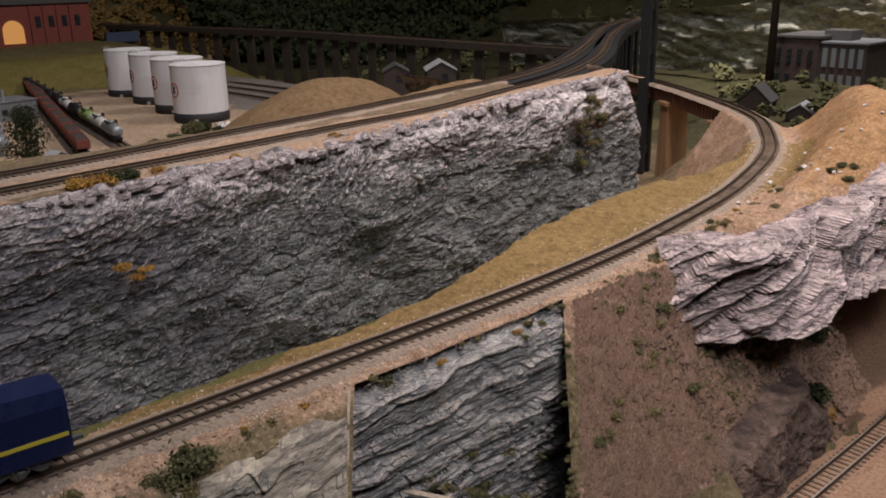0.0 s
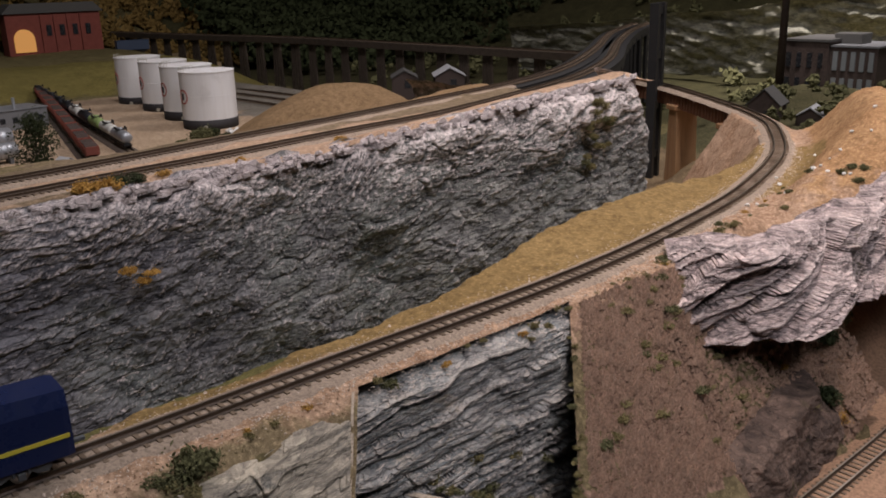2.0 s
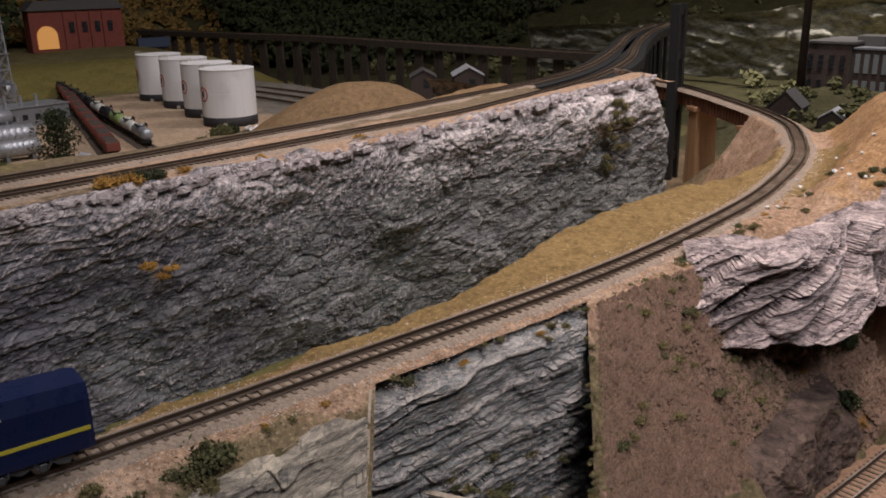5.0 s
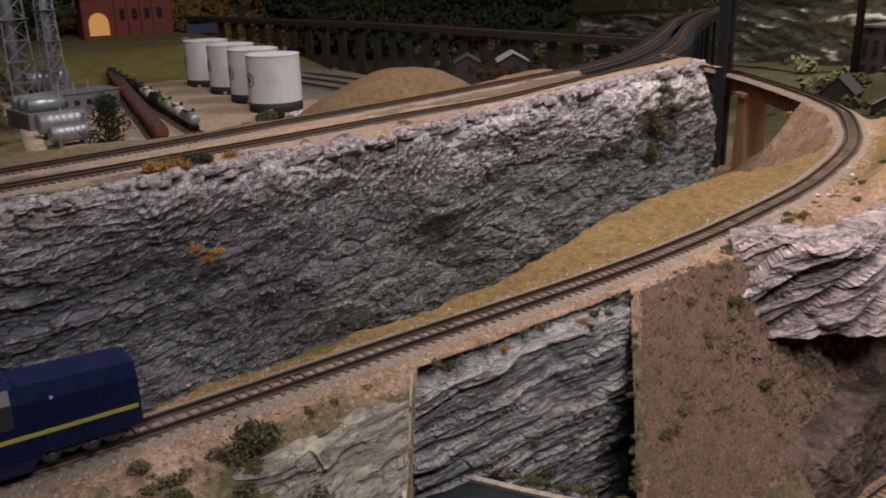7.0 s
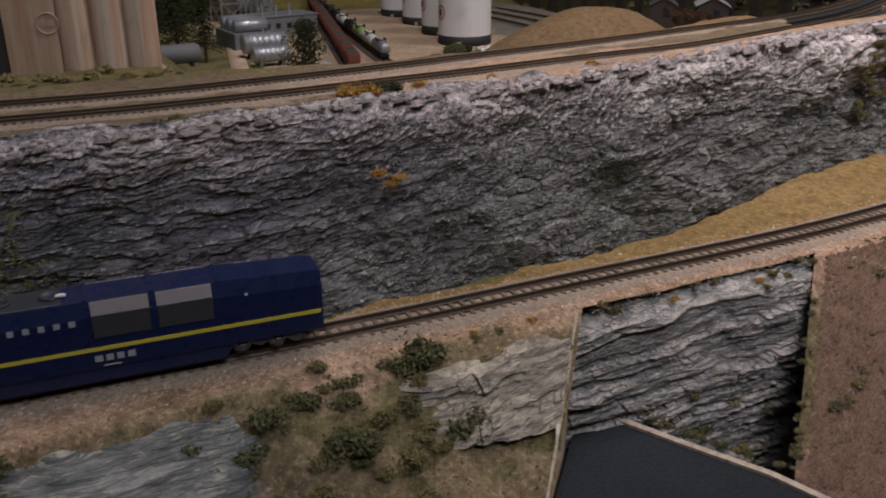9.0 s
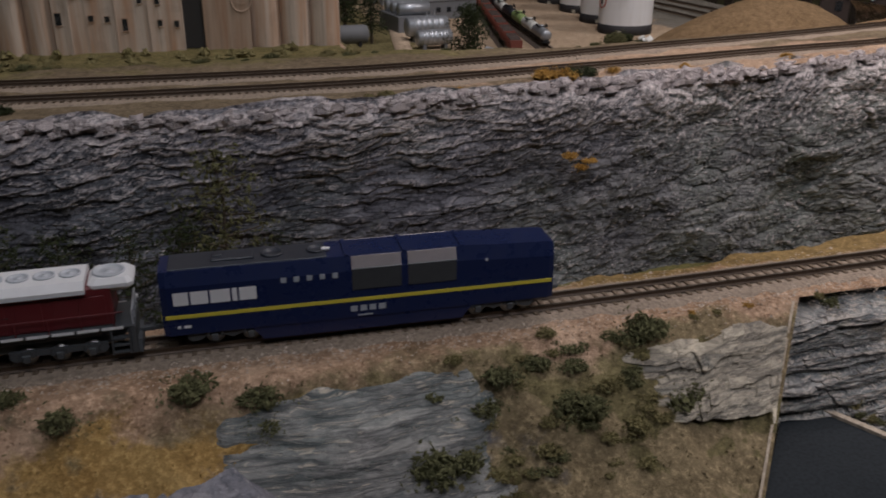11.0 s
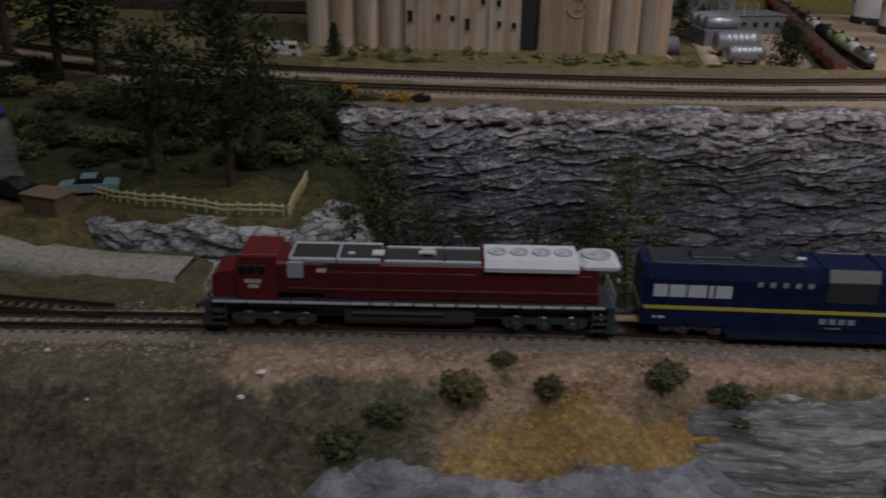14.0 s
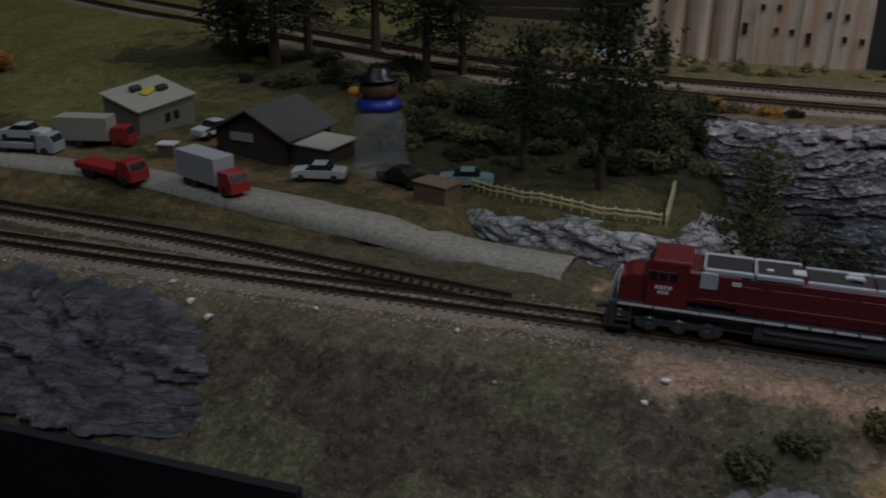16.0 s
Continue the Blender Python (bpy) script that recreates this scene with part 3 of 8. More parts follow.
TANS = ((0.34, 0.205, 0.125), (0.52, 0.36, 0.25))
STRAW = ((0.225, 0.146, 0.058), (0.300, 0.200, 0.084))
ORANGE = ((0.36, 0.20, 0.095), (0.47, 0.29, 0.15))
OCHRE = ((0.33, 0.19, 0.06), (0.45, 0.30, 0.12))
OLIVE = ((0.115, 0.103, 0.062), (0.215, 0.188, 0.122))
GREYS = ((0.10, 0.10, 0.11), (0.24, 0.22, 0.22))
MAT["bench"] = blend_ground("bench_ground", TANS, [
    ((0.165, 0.098, 0.072), (0.290, 0.190, 0.140), [("x", 0.222, 0.50, 0.006), ("y", 0.0, 0.250, 0.012), ("z", 0.0, 0.2125, 0.004)]),
    ((0.100, 0.078, 0.042), (0.19, 0.150, 0.082), [("x", 0.222, 0.50, 0.006), ("y", 0.0, 0.249, 0.012), ("n", 0.53, 1.0, 0.02)]),
    ((0.20, 0.150, 0.085), (0.34, 0.262, 0.155), [("x", -0.05, 0.2, 0.02), ("y", 0.0, 0.254, 0.01)]),
    ((0.12, 0.100, 0.048), (0.22, 0.180, 0.090), [("x", -0.02, 0.2, 0.02), ("y", 0.0, 0.252, 0.01), ("n", 0.50, 1.0, 0.02)]),
    (*ORANGE, [("x", 0.60, 2.0, 0.05), ("z", 0.2165, 1.0, 0.004)]),
    (*STRAW, [("x", 0.12, 0.78, 0.02), ("y", 0.292, 1.0, 0.006), ("z", 0.0, 0.2250, 0.002)]),
    (*OLIVE, [("x", -2.0, -0.10, 0.05), ("y", 0.0, 0.262, 0.010), ("z", 0.0, 0.2125, 0.004)]),
    ((0.080, 0.062, 0.046), (0.150, 0.120, 0.088), [("x", -2.0, -0.16, 0.03), ("y", 0.0, 0.258, 0.010), ("n", 0.50, 1.0, 0.03)]),
    ((0.085, 0.072, 0.040), (0.150, 0.128, 0.074), [("x", -2.0, -0.20, 0.03), ("y", 0.300, 1.0, 0.006)]),
    ((0.150, 0.120, 0.078), (0.240, 0.195, 0.130), [("x", -2.0, -0.19, 0.04), ("y", 0.255, 0.2760, 0.005)]),
    ((0.150, 0.135, 0.075), (0.240, 0.215, 0.130), [("x", -2.0, -0.19, 0.04), ("y", 0.0, 0.262, 0.010), ("n", 0.0, 0.44, 0.03)]),
    (*OCHRE, [("x", -0.105, -0.01, 0.03), ("y", 0.0, 0.249, 0.010), ("z", 0.186, 0.206, 0.008)]),
    (*GREYS, [("x", -0.17, 0.03, 0.04), ("y", 0.0, 0.262, 0.010), ("z", 0.0, 0.187, 0.010)]),
])
MAT["bench_low"] = speckled("lower_earth", (0.205, 0.118, 0.072), (0.295, 0.180, 0.115), 30, fine=14, relief=0.0006)
sheet("ground_bench", P, "bench", label="tan earth bench with ballast, straw grass and bare soil slopes", category="ground", keep=front & ~bay & ~away)

# paving, kerb and cut edge of the service road below the bench
g = Shape().prism([(0.060, 0.105), (0.196, 0.254), (0.2015, 0.2555), (0.2045, 0.2525), (0.2215, 0.2180), (0.2385, 0.187), (0.251, 0.151), (0.262, 0.105)], 0.157, 0.165, "Z")
tagged(part("road_paving", g, "asphalt"), "dark asphalt road below a rock wall", "road", "", "structure")
g = Shape()
kerb = [(0.2025, 0.2530), (0.2200, 0.2180), (0.2370, 0.187), (0.2495, 0.15), (0.2605, 0.105)]
for (x0, y0), (x1, y1) in zip(kerb, kerb[1:]):
    g.add([(x0, y0, 0.165), (x1, y1, 0.165), (x1 + 0.0030, y1 + 0.001, 0.165), (x0 + 0.0030, y0 + 0.001, 0.165),
           (x0, y0, 0.1664), (x1, y1, 0.1664), (x1 + 0.0030, y1 + 0.001, 0.1664), (x0 + 0.0030, y0 + 0.001, 0.1664)],
          [(0, 3, 2, 1), (4, 5, 6, 7), (0, 1, 5, 4), (1, 2, 6, 5), (2, 3, 7, 6), (3, 0, 4, 7)])
tagged(part("road_kerb", g, "concrete"), "pale narrow kerb along the dark road", "kerb", "", "structure")
g = Shape()
n = 26
for i in range(n):
    y0, y1 = 0.104 + (0.2635 - 0.104) * i / n, 0.104 + (0.2635 - 0.104) * (i + 1) / n
    x0, x1 = 0.199 - 0.86 * (0.262 - y0), 0.199 - 0.86 * (0.262 - y1)
    z0, z1 = (float(bench_height(np.array([a]), np.array([b]))[0]) + 0.0004 for a, b in ((x0, y0), (x1, y1)))
    g.add([(x0, y0, 0.15), (x1, y1, 0.15), (x1, y1, max(z1, 0.17)), (x0, y0, max(z0, 0.17)), (x0 - 0.0013, y0, 0.15), (x1 - 0.0013, y1, 0.15), (x1 - 0.0013, y1, max(z1, 0.17)), (x0 - 0.0013, y0, max(z0, 0.17))],
          [(0, 1, 2, 3), (7, 6, 5, 4), (3, 2, 6, 7)])
tagged(part("wall_bay", g, "concrete"), "pale plaster edge of the cut slope", "retaining wall", "", "structure")

# lower terrace with the front track
xs2, ys2 = np.arange(0.22, 1.1, 0.004), np.arange(0.10, 0.245, 0.004)
X2, Y2 = np.meshgrid(xs2, ys2, indexing="ij")
Z2 = 0.1075 + 0.0015 * fbm(X2 * 50, Y2 * 50, 0, 4, 21) * smooth01(0.012, 0.02, np.abs(Y2 - 0.161)) + 0.03 * smooth01(0.205, 0.245, Y2)
sheet("ground_terrace", np.stack([X2, Y2, Z2], -1), "bench_low", label="bare reddish earth terrace at the layout edge", category="ground")

# black fascia along the layout's front
g = Shape().box((-0.63, 0.1985, 0.0155), (0.65, 0.004, 0.331)).box((-0.125, 0.1985, 0.0), (0.36, 0.004, 0.30)).box((0.585, 0.1020, 0.0), (1.06, 0.004, 0.205)).box((0.0575, 0.151, 0.0), (0.004, 0.098, 0.205))
tagged(part("wall_fascia", g, "black"), "black front board of the layout table", "fascia", "", "structure")


# the table that carries the layout
g = Shape().prism([(-1.9, 0.204), (0.062, 0.204), (0.062, 0.108), (0.744, 0.108), (0.744, -0.196), (4.19, -0.196), (4.19, 3.96), (-1.9, 3.96)], -1.1, 0.03, "Z")
tagged(part("layout_table", g, "black"), "black box table under the whole layout", "table", "", "structure")


# ---- rock faces ----
def facets(u, v, su, sv, s):
    """Irregular tilted rock facets with creases between them, 0 to about 1."""
    u = u + su * 0.45 * fbm(u / su * 0.8, v / sv * 0.8, 0, 3, s + 31)
    v = v + sv * 0.45 * fbm(u / su * 0.8, v / sv * 0.8, 5, 3, s + 41)
    a, b = u / su, v / sv
    ia, ib = np.floor(a), np.floor(b)
    best, second, height = np.full(a.shape, 9.0), np.full(a.shape, 9.0), np.zeros(a.shape)
    for i in (-1, 0, 1):
        for j in (-1, 0, 1):
            ca, cb = ia + i, ib + j
            da, db = a - ca - rnd(ca, cb, 1, s), b - cb - rnd(ca, cb, 2, s)
            r = np.hypot(da, db)
            h = 0.25 + 0.6 * rnd(ca, cb, 3, s) + 0.55 * (rnd(ca, cb, 4, s) - 0.5) * da + 0.75 * (rnd(ca, cb, 5, s) - 0.35) * db
            near = r < best
            second = np.where(near, best, np.minimum(second, r))
            height = np.where(near, h, height)
            best = np.where(near, r, best)
    return height * (0.55 + 0.45 * smooth01(0.0, 0.16, second - best))


def face_grid(line, bottom, top, step, lean, beds, seed, crumble=None, chips=1.0, slaty=False):
    """A rock face over a plan line: rows of points from bottom to top, pushed outwards by broken beds."""
    pts, tan = along(line, step)
    u = np.arange(len(pts)) * step
    lo, hi = table(pts[:, 0], bottom), table(pts[:, 0], top)
    rows = int((hi - lo).max() / step) + 2
    T = np.linspace(0, 1, rows)[None, :]
    V = lo[:, None] + (hi - lo)[:, None] * T
    U = np.repeat(u[:, None], rows, 1)
    dip, thick, wide, push = beds(pts[:, 0])
    d = strata(U, V, dip[:, None], thick[:, None] if np.ndim(thick) else thick, wide[:, None] if np.ndim(wide) else wide, seed)
    if slaty:
        d = 0.75 * ledges(U, V, dip[:, None], thick, wide, seed) + 0.24 * ledges(U + 1.7, V, dip[:, None], thick * 0.36, wide * 0.9, seed + 21)
    if crumble is not None:
        w = crumble(pts[:, 0])[:, None]
        long_ = 0.74 * facets(U, V - dip[:, None] * U, 0.058, 0.0135, seed + 1) + 0.24 * facets(U, V - dip[:, None] * U, 0.021, 0.0052, seed + 2)
        block = 0.72 * facets(U, V - 0.15 * U, 0.046, 0.026, seed + 3) + 0.26 * facets(U, V - 0.15 * U, 0.017, 0.0095, seed + 4)
        d = d * (0.42 - 0.27 * w) + 0.92 * (long_ * (1 - w) + block * w)
    d2 = strata(U + 3.1, V, dip[:, None], 0.0021, 0.008, seed + 50)
    big = fbm(U * 14, V * 20, 0, 4, seed + 9)
    out = push[:, None] * (d * 0.75 + (0.05 if slaty else 0.22 if crumble is None else 0.10) * d2 + (0.35 if crumble is None else 0.55) * big) + (table(pts[:, 0], lean)[:, None] if isinstance(lean, list) else lean) * (hi[:, None] - V)
    out = out * (0.35 + 0.65 * smooth01(0, 0.06, (1 - T))) - 0.010 * smooth01(0.88, 1.0, T) ** 2
    # small broken chips
    a, b = np.meshgrid(np.arange(out.shape[0]), np.arange(out.shape[1]), indexing="ij")
    chip = (rnd(a, b, 1, seed) - 0.5) + 1.1 * (rnd(a // 3, b // 2, 2, seed) - 0.5) + 0.9 * (rnd(a // 7, b // 3, 3, seed) - 0.5)
    out = out + step * 0.42 * chips * chip * smooth01(0, 0.02, T)
    n = np.stack([tan[:, 1], -tan[:, 0]], -1)
    return np.stack([pts[:, 0:1] + n[:, 0:1] * out, pts[:, 1:2] + n[:, 1:2] * out, V + 0.0025 * fbm(U * 40, V * 40, 3, 3, seed + 4) * T], -1)


def cliff_beds(x):
    right = smooth01(0.15, 0.42, x)
    return 0.05 + 0.10 * right - 0.12 * smooth01(-0.05, -0.2, x), 0.0062, 0.030 - 0.016 * right, 0.010 + 0.003 * right


cliff_line = [(-0.215, 0.560), (-0.195, 0.520), (-0.150, 0.506), (-0.03, 0.503), (0.10, 0.500), (0.22, 0.506), (0.34, 0.514), (0.46, 0.514), (0.60, 0.510), (0.70, 0.508), (0.735, 0.520), (0.748, 0.548), (0.753, 0.575)]
CLIFF_TOP = [(-0.215, 0.252), (-0.15, 0.249), (-0.03, 0.248), (0.10, 0.252), (0.20, 0.2545), (0.28, 0.2545), (0.36, 0.2545), (0.47, 0.262), (0.60, 0.270), (0.72, 0.274), (0.77, 0.276)]
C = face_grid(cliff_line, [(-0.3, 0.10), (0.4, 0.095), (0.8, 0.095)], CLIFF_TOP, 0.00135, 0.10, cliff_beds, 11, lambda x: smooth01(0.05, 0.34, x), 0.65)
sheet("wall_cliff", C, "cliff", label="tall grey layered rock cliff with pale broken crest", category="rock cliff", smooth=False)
C = face_grid([(0.753, 0.572), (0.757, 0.62), (0.760, 0.68), (0.762, 0.80), (0.764, 0.90)], [(0.7, 0.095), (0.8, 0.095)], [(0.7, 0.2440), (0.8, 0.2440)], 0.003, 0.05, cliff_beds, 12, lambda x: np.ones(len(x)))
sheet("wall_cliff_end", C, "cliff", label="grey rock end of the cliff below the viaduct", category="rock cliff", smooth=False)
# floor of the gap behind the bench
g = Shape().add([(-0.24, 0.29, 0.125), (0.9, 0.29, 0.125), (0.9, 0.60, 0.105), (-0.24, 0.60, 0.125)], [(0, 1, 2, 3)])
tagged(part("ground_gap", g, "olive"), "dark scrubby ground at the foot of the cliff", "ground", "", "structure")


def slab_beds(x):
    return np.full(len(x), 0.07), 0.0075, 0.034, np.full(len(x), 0.0115)


W = face_grid([(0.108, 0.2620), (0.122, 0.2530), (0.15, 0.2535), (0.18, 0.2535), (0.1985, 0.2545)], [(0.1, 0.192), (0.2, 0.186)], [(0.1, 0.2065), (0.14, 0.2085), (0.2, 0.2090)], 0.0011, 1.25, slab_beds, 35, None, 0.5, True)
W[:, :, 0] = W[:, :, 0] - 0.86 * np.clip(0.262 - W[:, :, 1], 0, None) * smooth01(0.11, 0.19, W[:, :, 0])
sheet("wall_slope_ledge", W, "ledge", label="pale slaty ledges on the slope beside the cut", category="rock ledge", smooth=False)
W = face_grid([(0.1985, 0.2570), (0.22, 0.2565), (0.25, 0.2565), (0.30, 0.2580), (0.330, 0.2590), (0.347, 0.260), (0.358, 0.265)],
              [(0.19, 0.160), (0.22, 0.155), (0.25, 0.120), (0.4, 0.100)], [(0.14, 0.2095), (0.2, 0.2100), (0.28, 0.2110), (0.34, 0.2120)], 0.0011, [(0.198, 0.10), (0.23, 0.28), (0.4, 0.46)], slab_beds, 31, None, 0.55, True)
W[:, :, 0] = W[:, :, 0] - 0.86 * np.clip(0.264 - W[:, :, 1], 0, None) * (1 - smooth01(0.20, 0.27, W[:, :, 0]))
sheet("wall_slab", W, "slab", label="grey slaty rock wall below the track bench", category="rock wall", smooth=False)


def slope_beds(x):
    return np.full(len(x), 0.10), 0.0080, 0.050, np.full(len(x), 0.0052)


W = face_grid([(-0.064, 0.2640), (-0.040, 0.2560), (0.0, 0.2545), (0.03, 0.2560), (0.058, 0.2560), (0.070, 0.2590)], [(-0.06, 0.188), (-0.03, 0.178), (0.0, 0.165), (0.07, 0.165)],
              [(-0.06, 0.196), (-0.035, 0.207), (0.0, 0.2105), (0.05, 0.2110), (0.07, 0.202)], 0.0010, 1.22, slope_beds, 83, None, 0.2, True)
sheet("wall_slope_slab", W, "slope_slab", label="smooth blue-grey rock slab on the slope", category="rock slab")


def outcrop_beds(x):
    return np.full(len(x), 0.42), 0.0125, 0.070, np.full(len(x), 0.0270)


W = face_grid(OUTCROP,
              [(0.4, 0.177), (0.44, 0.177), (0.50, 0.182), (0.65, 0.181), (0.9, 0.18)], [(0.40, 0.2205), (0.455, 0.226), (0.52, 0.229), (0.60, 0.234), (0.70, 0.245), (0.9, 0.25)], 0.0014, 0.62, outcrop_beds, 47, None, 0.55, True)
# underside in dark brown, so part of its shade is in the colour
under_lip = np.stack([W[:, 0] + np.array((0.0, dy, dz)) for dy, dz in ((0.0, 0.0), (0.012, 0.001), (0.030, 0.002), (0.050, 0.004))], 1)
sheet("wall_outcrop_underside", under_lip, "brown_rock", label="underside of the overhanging ledges, coloured dark brown for its shade", category="rock outcrop")
sheet("wall_outcrop", W, "outcrop", label="pale slanting rock ledges beside the curve", category="rock outcrop", smooth=False)


# added back wall; its dark brown stands in for shade in the recess
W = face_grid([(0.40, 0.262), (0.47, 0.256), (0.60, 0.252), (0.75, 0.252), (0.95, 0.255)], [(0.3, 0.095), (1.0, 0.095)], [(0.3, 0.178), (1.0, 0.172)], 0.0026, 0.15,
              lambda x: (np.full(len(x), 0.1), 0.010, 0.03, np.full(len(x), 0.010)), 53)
sheet("wall_undercut", W, "brown_rock", label="dark brown wall added for the shade under the overhanging ledges", category="rock wall")


def bank_beds(x):
    return np.full(len(x), -0.16), 0.0036, 0.022, np.full(len(x), 0.0062)


W = face_grid([(-0.72, 0.262), (-0.55, 0.2600), (-0.45, 0.2590), (-0.40, 0.2600), (-0.372, 0.262), (-0.362, 0.272)], [(-0.8, 0.181), (-0.3, 0.180)], [(-0.8, 0.2125), (-0.40, 0.2125), (-0.36, 0.208)], 0.0013, 1.58, bank_beds, 61)
sheet("wall_bank", W, "bank", label="violet-grey layered rock bank beside the track", category="rock bank")
W = face_grid([(-0.318, 0.404), (-0.285, 0.388), (-0.25, 0.379), (-0.20, 0.3745), (-0.186, 0.378), (-0.179, 0.394), (-0.176, 0.42)], [(-0.4, 0.196), (-0.22, 0.190), (-0.1, 0.14)],
              [(-0.32, 0.2185), (-0.27, 0.221), (-0.20, 0.2225), (-0.17, 0.224)], 0.0012, 0.50, bank_beds, 71)
sheet("wall_fence_bank", W, "rubble", label="small pale rock bank under the fence", category="rock bank")

W = face_grid([(-0.190, 0.240), (-0.168, 0.2270), (-0.13, 0.2255), (-0.09, 0.2235), (-0.055, 0.2235), (-0.035, 0.2255), (-0.015, 0.238)], [(-0.3, 0.150), (0.1, 0.150)],
              [(-0.19, 0.178), (-0.165, 0.190), (-0.14, 0.1935), (-0.10, 0.190), (-0.06, 0.191), (-0.03, 0.193), (-0.02, 0.184)], 0.0011, 1.28, lambda x: (np.full(len(x), 0.1), 0.007, 0.03, np.full(len(x), 0.0042)), 93, None, 0.3)
sheet("wall_low_rock", W, "low_rock", label="lavender-grey weathered rock at the foot of the slope", category="rock bank")
W = face_grid([(0.30, 0.222), (0.318, 0.199), (0.36, 0.190), (0.40, 0.190), (0.44, 0.196), (0.468, 0.207), (0.478, 0.226)], [(0.3, 0.092), (0.5, 0.098)],
              [(0.30, 0.140), (0.33, 0.135), (0.36, 0.142), (0.385, 0.137), (0.41, 0.144), (0.44, 0.146), (0.478, 0.152)], 0.0013, 0.6,
              lambda x: (np.full(len(x), 0.30), 0.010, 0.04, np.full(len(x), 0.012)), 97, lambda x: np.ones(len(x)))
sheet("wall_brown_rock", W, "brown_rock", label="rounded brown rock at the foot of the crumbly slope", category="rock", smooth=False)

# ---- upper level ----
near_fine, near_tan = along(UPPER_NEAR, 0.01)


def upper_height(x, y):
    yn = np.interp(x, near_fine[:, 0], near_fine[:, 1])
    lip = table(x, CLIFF_TOP)
    z = np.full(np.shape(x), 0.2465)
    before = np.clip(yn - 0.012 - y, 0, None)
    room = np.clip(yn - 0.012 - 0.512, 0.02, None)
    z = z + ((lip - 0.2465 - 0.001) * smooth01(0.1, 0.8, before / room) - 0.006 * smooth01(0.86, 1.0, before / room)) * (x > -0.23)
    after = y - yn - table(x, [(-1, 0.16), (-0.3, 0.09), (0.2, 0.10), (0.26, 0.085), (0.6, 0.082), (0.9, 0.085), (1.3, 0.1)])
    drop = table(x, [(-1, 0.0), (-0.45, 0.01), (-0.30, 0.05), (0.15, 0.055), (0.24, 0.130), (1.0, 0.130)])
    z = z - drop * smooth01(0.0, table(x, [(-0.3, 0.30), (0.15, 0.28), (0.26, 0.13), (0.55, 0.13), (1.0, 0.13)]), after)
    hill = 0.122 * np.exp(-(((x - 0.705) / np.where(x < 0.705, 0.205, 0.17)) ** 2 + ((y - 0.970) / 0.14) ** 2) ** 1.1) + 0.03 * np.exp(-(((x - 0.50) / 0.11) ** 2 + ((y - 0.80) / 0.05) ** 2))
    w = smooth01(0.66, 0.80, x)
    z = (z + hill) * (1 - w) + np.maximum(z, 0.116 + hill) * w
    return z + 0.0010 * fbm(x * 45, y * 45, 0, 4, 33)


MAT["upper"] = blend_ground("upper_ground", ((0.155, 0.115, 0.072), (0.245, 0.185, 0.120)), [
    ((0.36, 0.235, 0.155), (0.48, 0.34, 0.24), [("x", 0.16, 2.0, 0.08), ("y", 0.0, 0.63, 0.01)]),
    ((0.215, 0.138, 0.072), (0.265, 0.172, 0.094), [("x", 0.38, 1.2, 0.02), ("y", 0.70, 1.4, 0.01)]),
    ((0.12, 0.10, 0.04), (0.22, 0.18, 0.08), [("x", -2.0, 0.22, 0.05), ("y", 0.665, 1.1, 0.03)]),
])
xs3, ys3 = np.arange(-0.22, 1.10, 0.004), np.arange(0.500, 1.30, 0.004)
X3, Y3 = np.meshgrid(xs3, ys3, indexing="ij")
line_y = np.interp(xs3, *(np.array(cliff_line)[1:11].T))[:, None]
Y3 = np.maximum(Y3, np.where(X3 < 0.735, line_y + 0.003, 0.0))
keep3 = (X3 < 0.744) | ((Y3 > 0.90) & (X3 < 0.87))
sheet("ground_upper", np.stack([X3, Y3, upper_height(X3, Y3)], -1), "upper", label="sandy upper level with a bare sand hill behind the double track", category="ground", keep=keep3)

# ---- the village ground on the left, rising to the upper tracks ----
MAT["village"] = blend_ground("village_ground", ((0.075, 0.068, 0.03), (0.15, 0.13, 0.055)), [
    ((0.16, 0.11, 0.05), (0.24, 0.17, 0.085), [("x", -0.66, -0.30, 0.08), ("y", 0.36, 0.47, 0.05), ("n", 0.42, 1.0, 0.1)]),
    ((0.15, 0.14, 0.045), (0.25, 0.225, 0.08), [("x", -3.0, -0.56, 0.08), ("y", 0.47, 2.0, 0.05)]),
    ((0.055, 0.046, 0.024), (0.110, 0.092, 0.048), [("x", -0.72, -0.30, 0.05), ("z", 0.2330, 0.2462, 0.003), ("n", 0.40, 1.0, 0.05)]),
    # much darker ground where the trees and bushes stand dense
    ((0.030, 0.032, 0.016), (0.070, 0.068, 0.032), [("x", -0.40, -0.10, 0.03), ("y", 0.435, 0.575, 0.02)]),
])


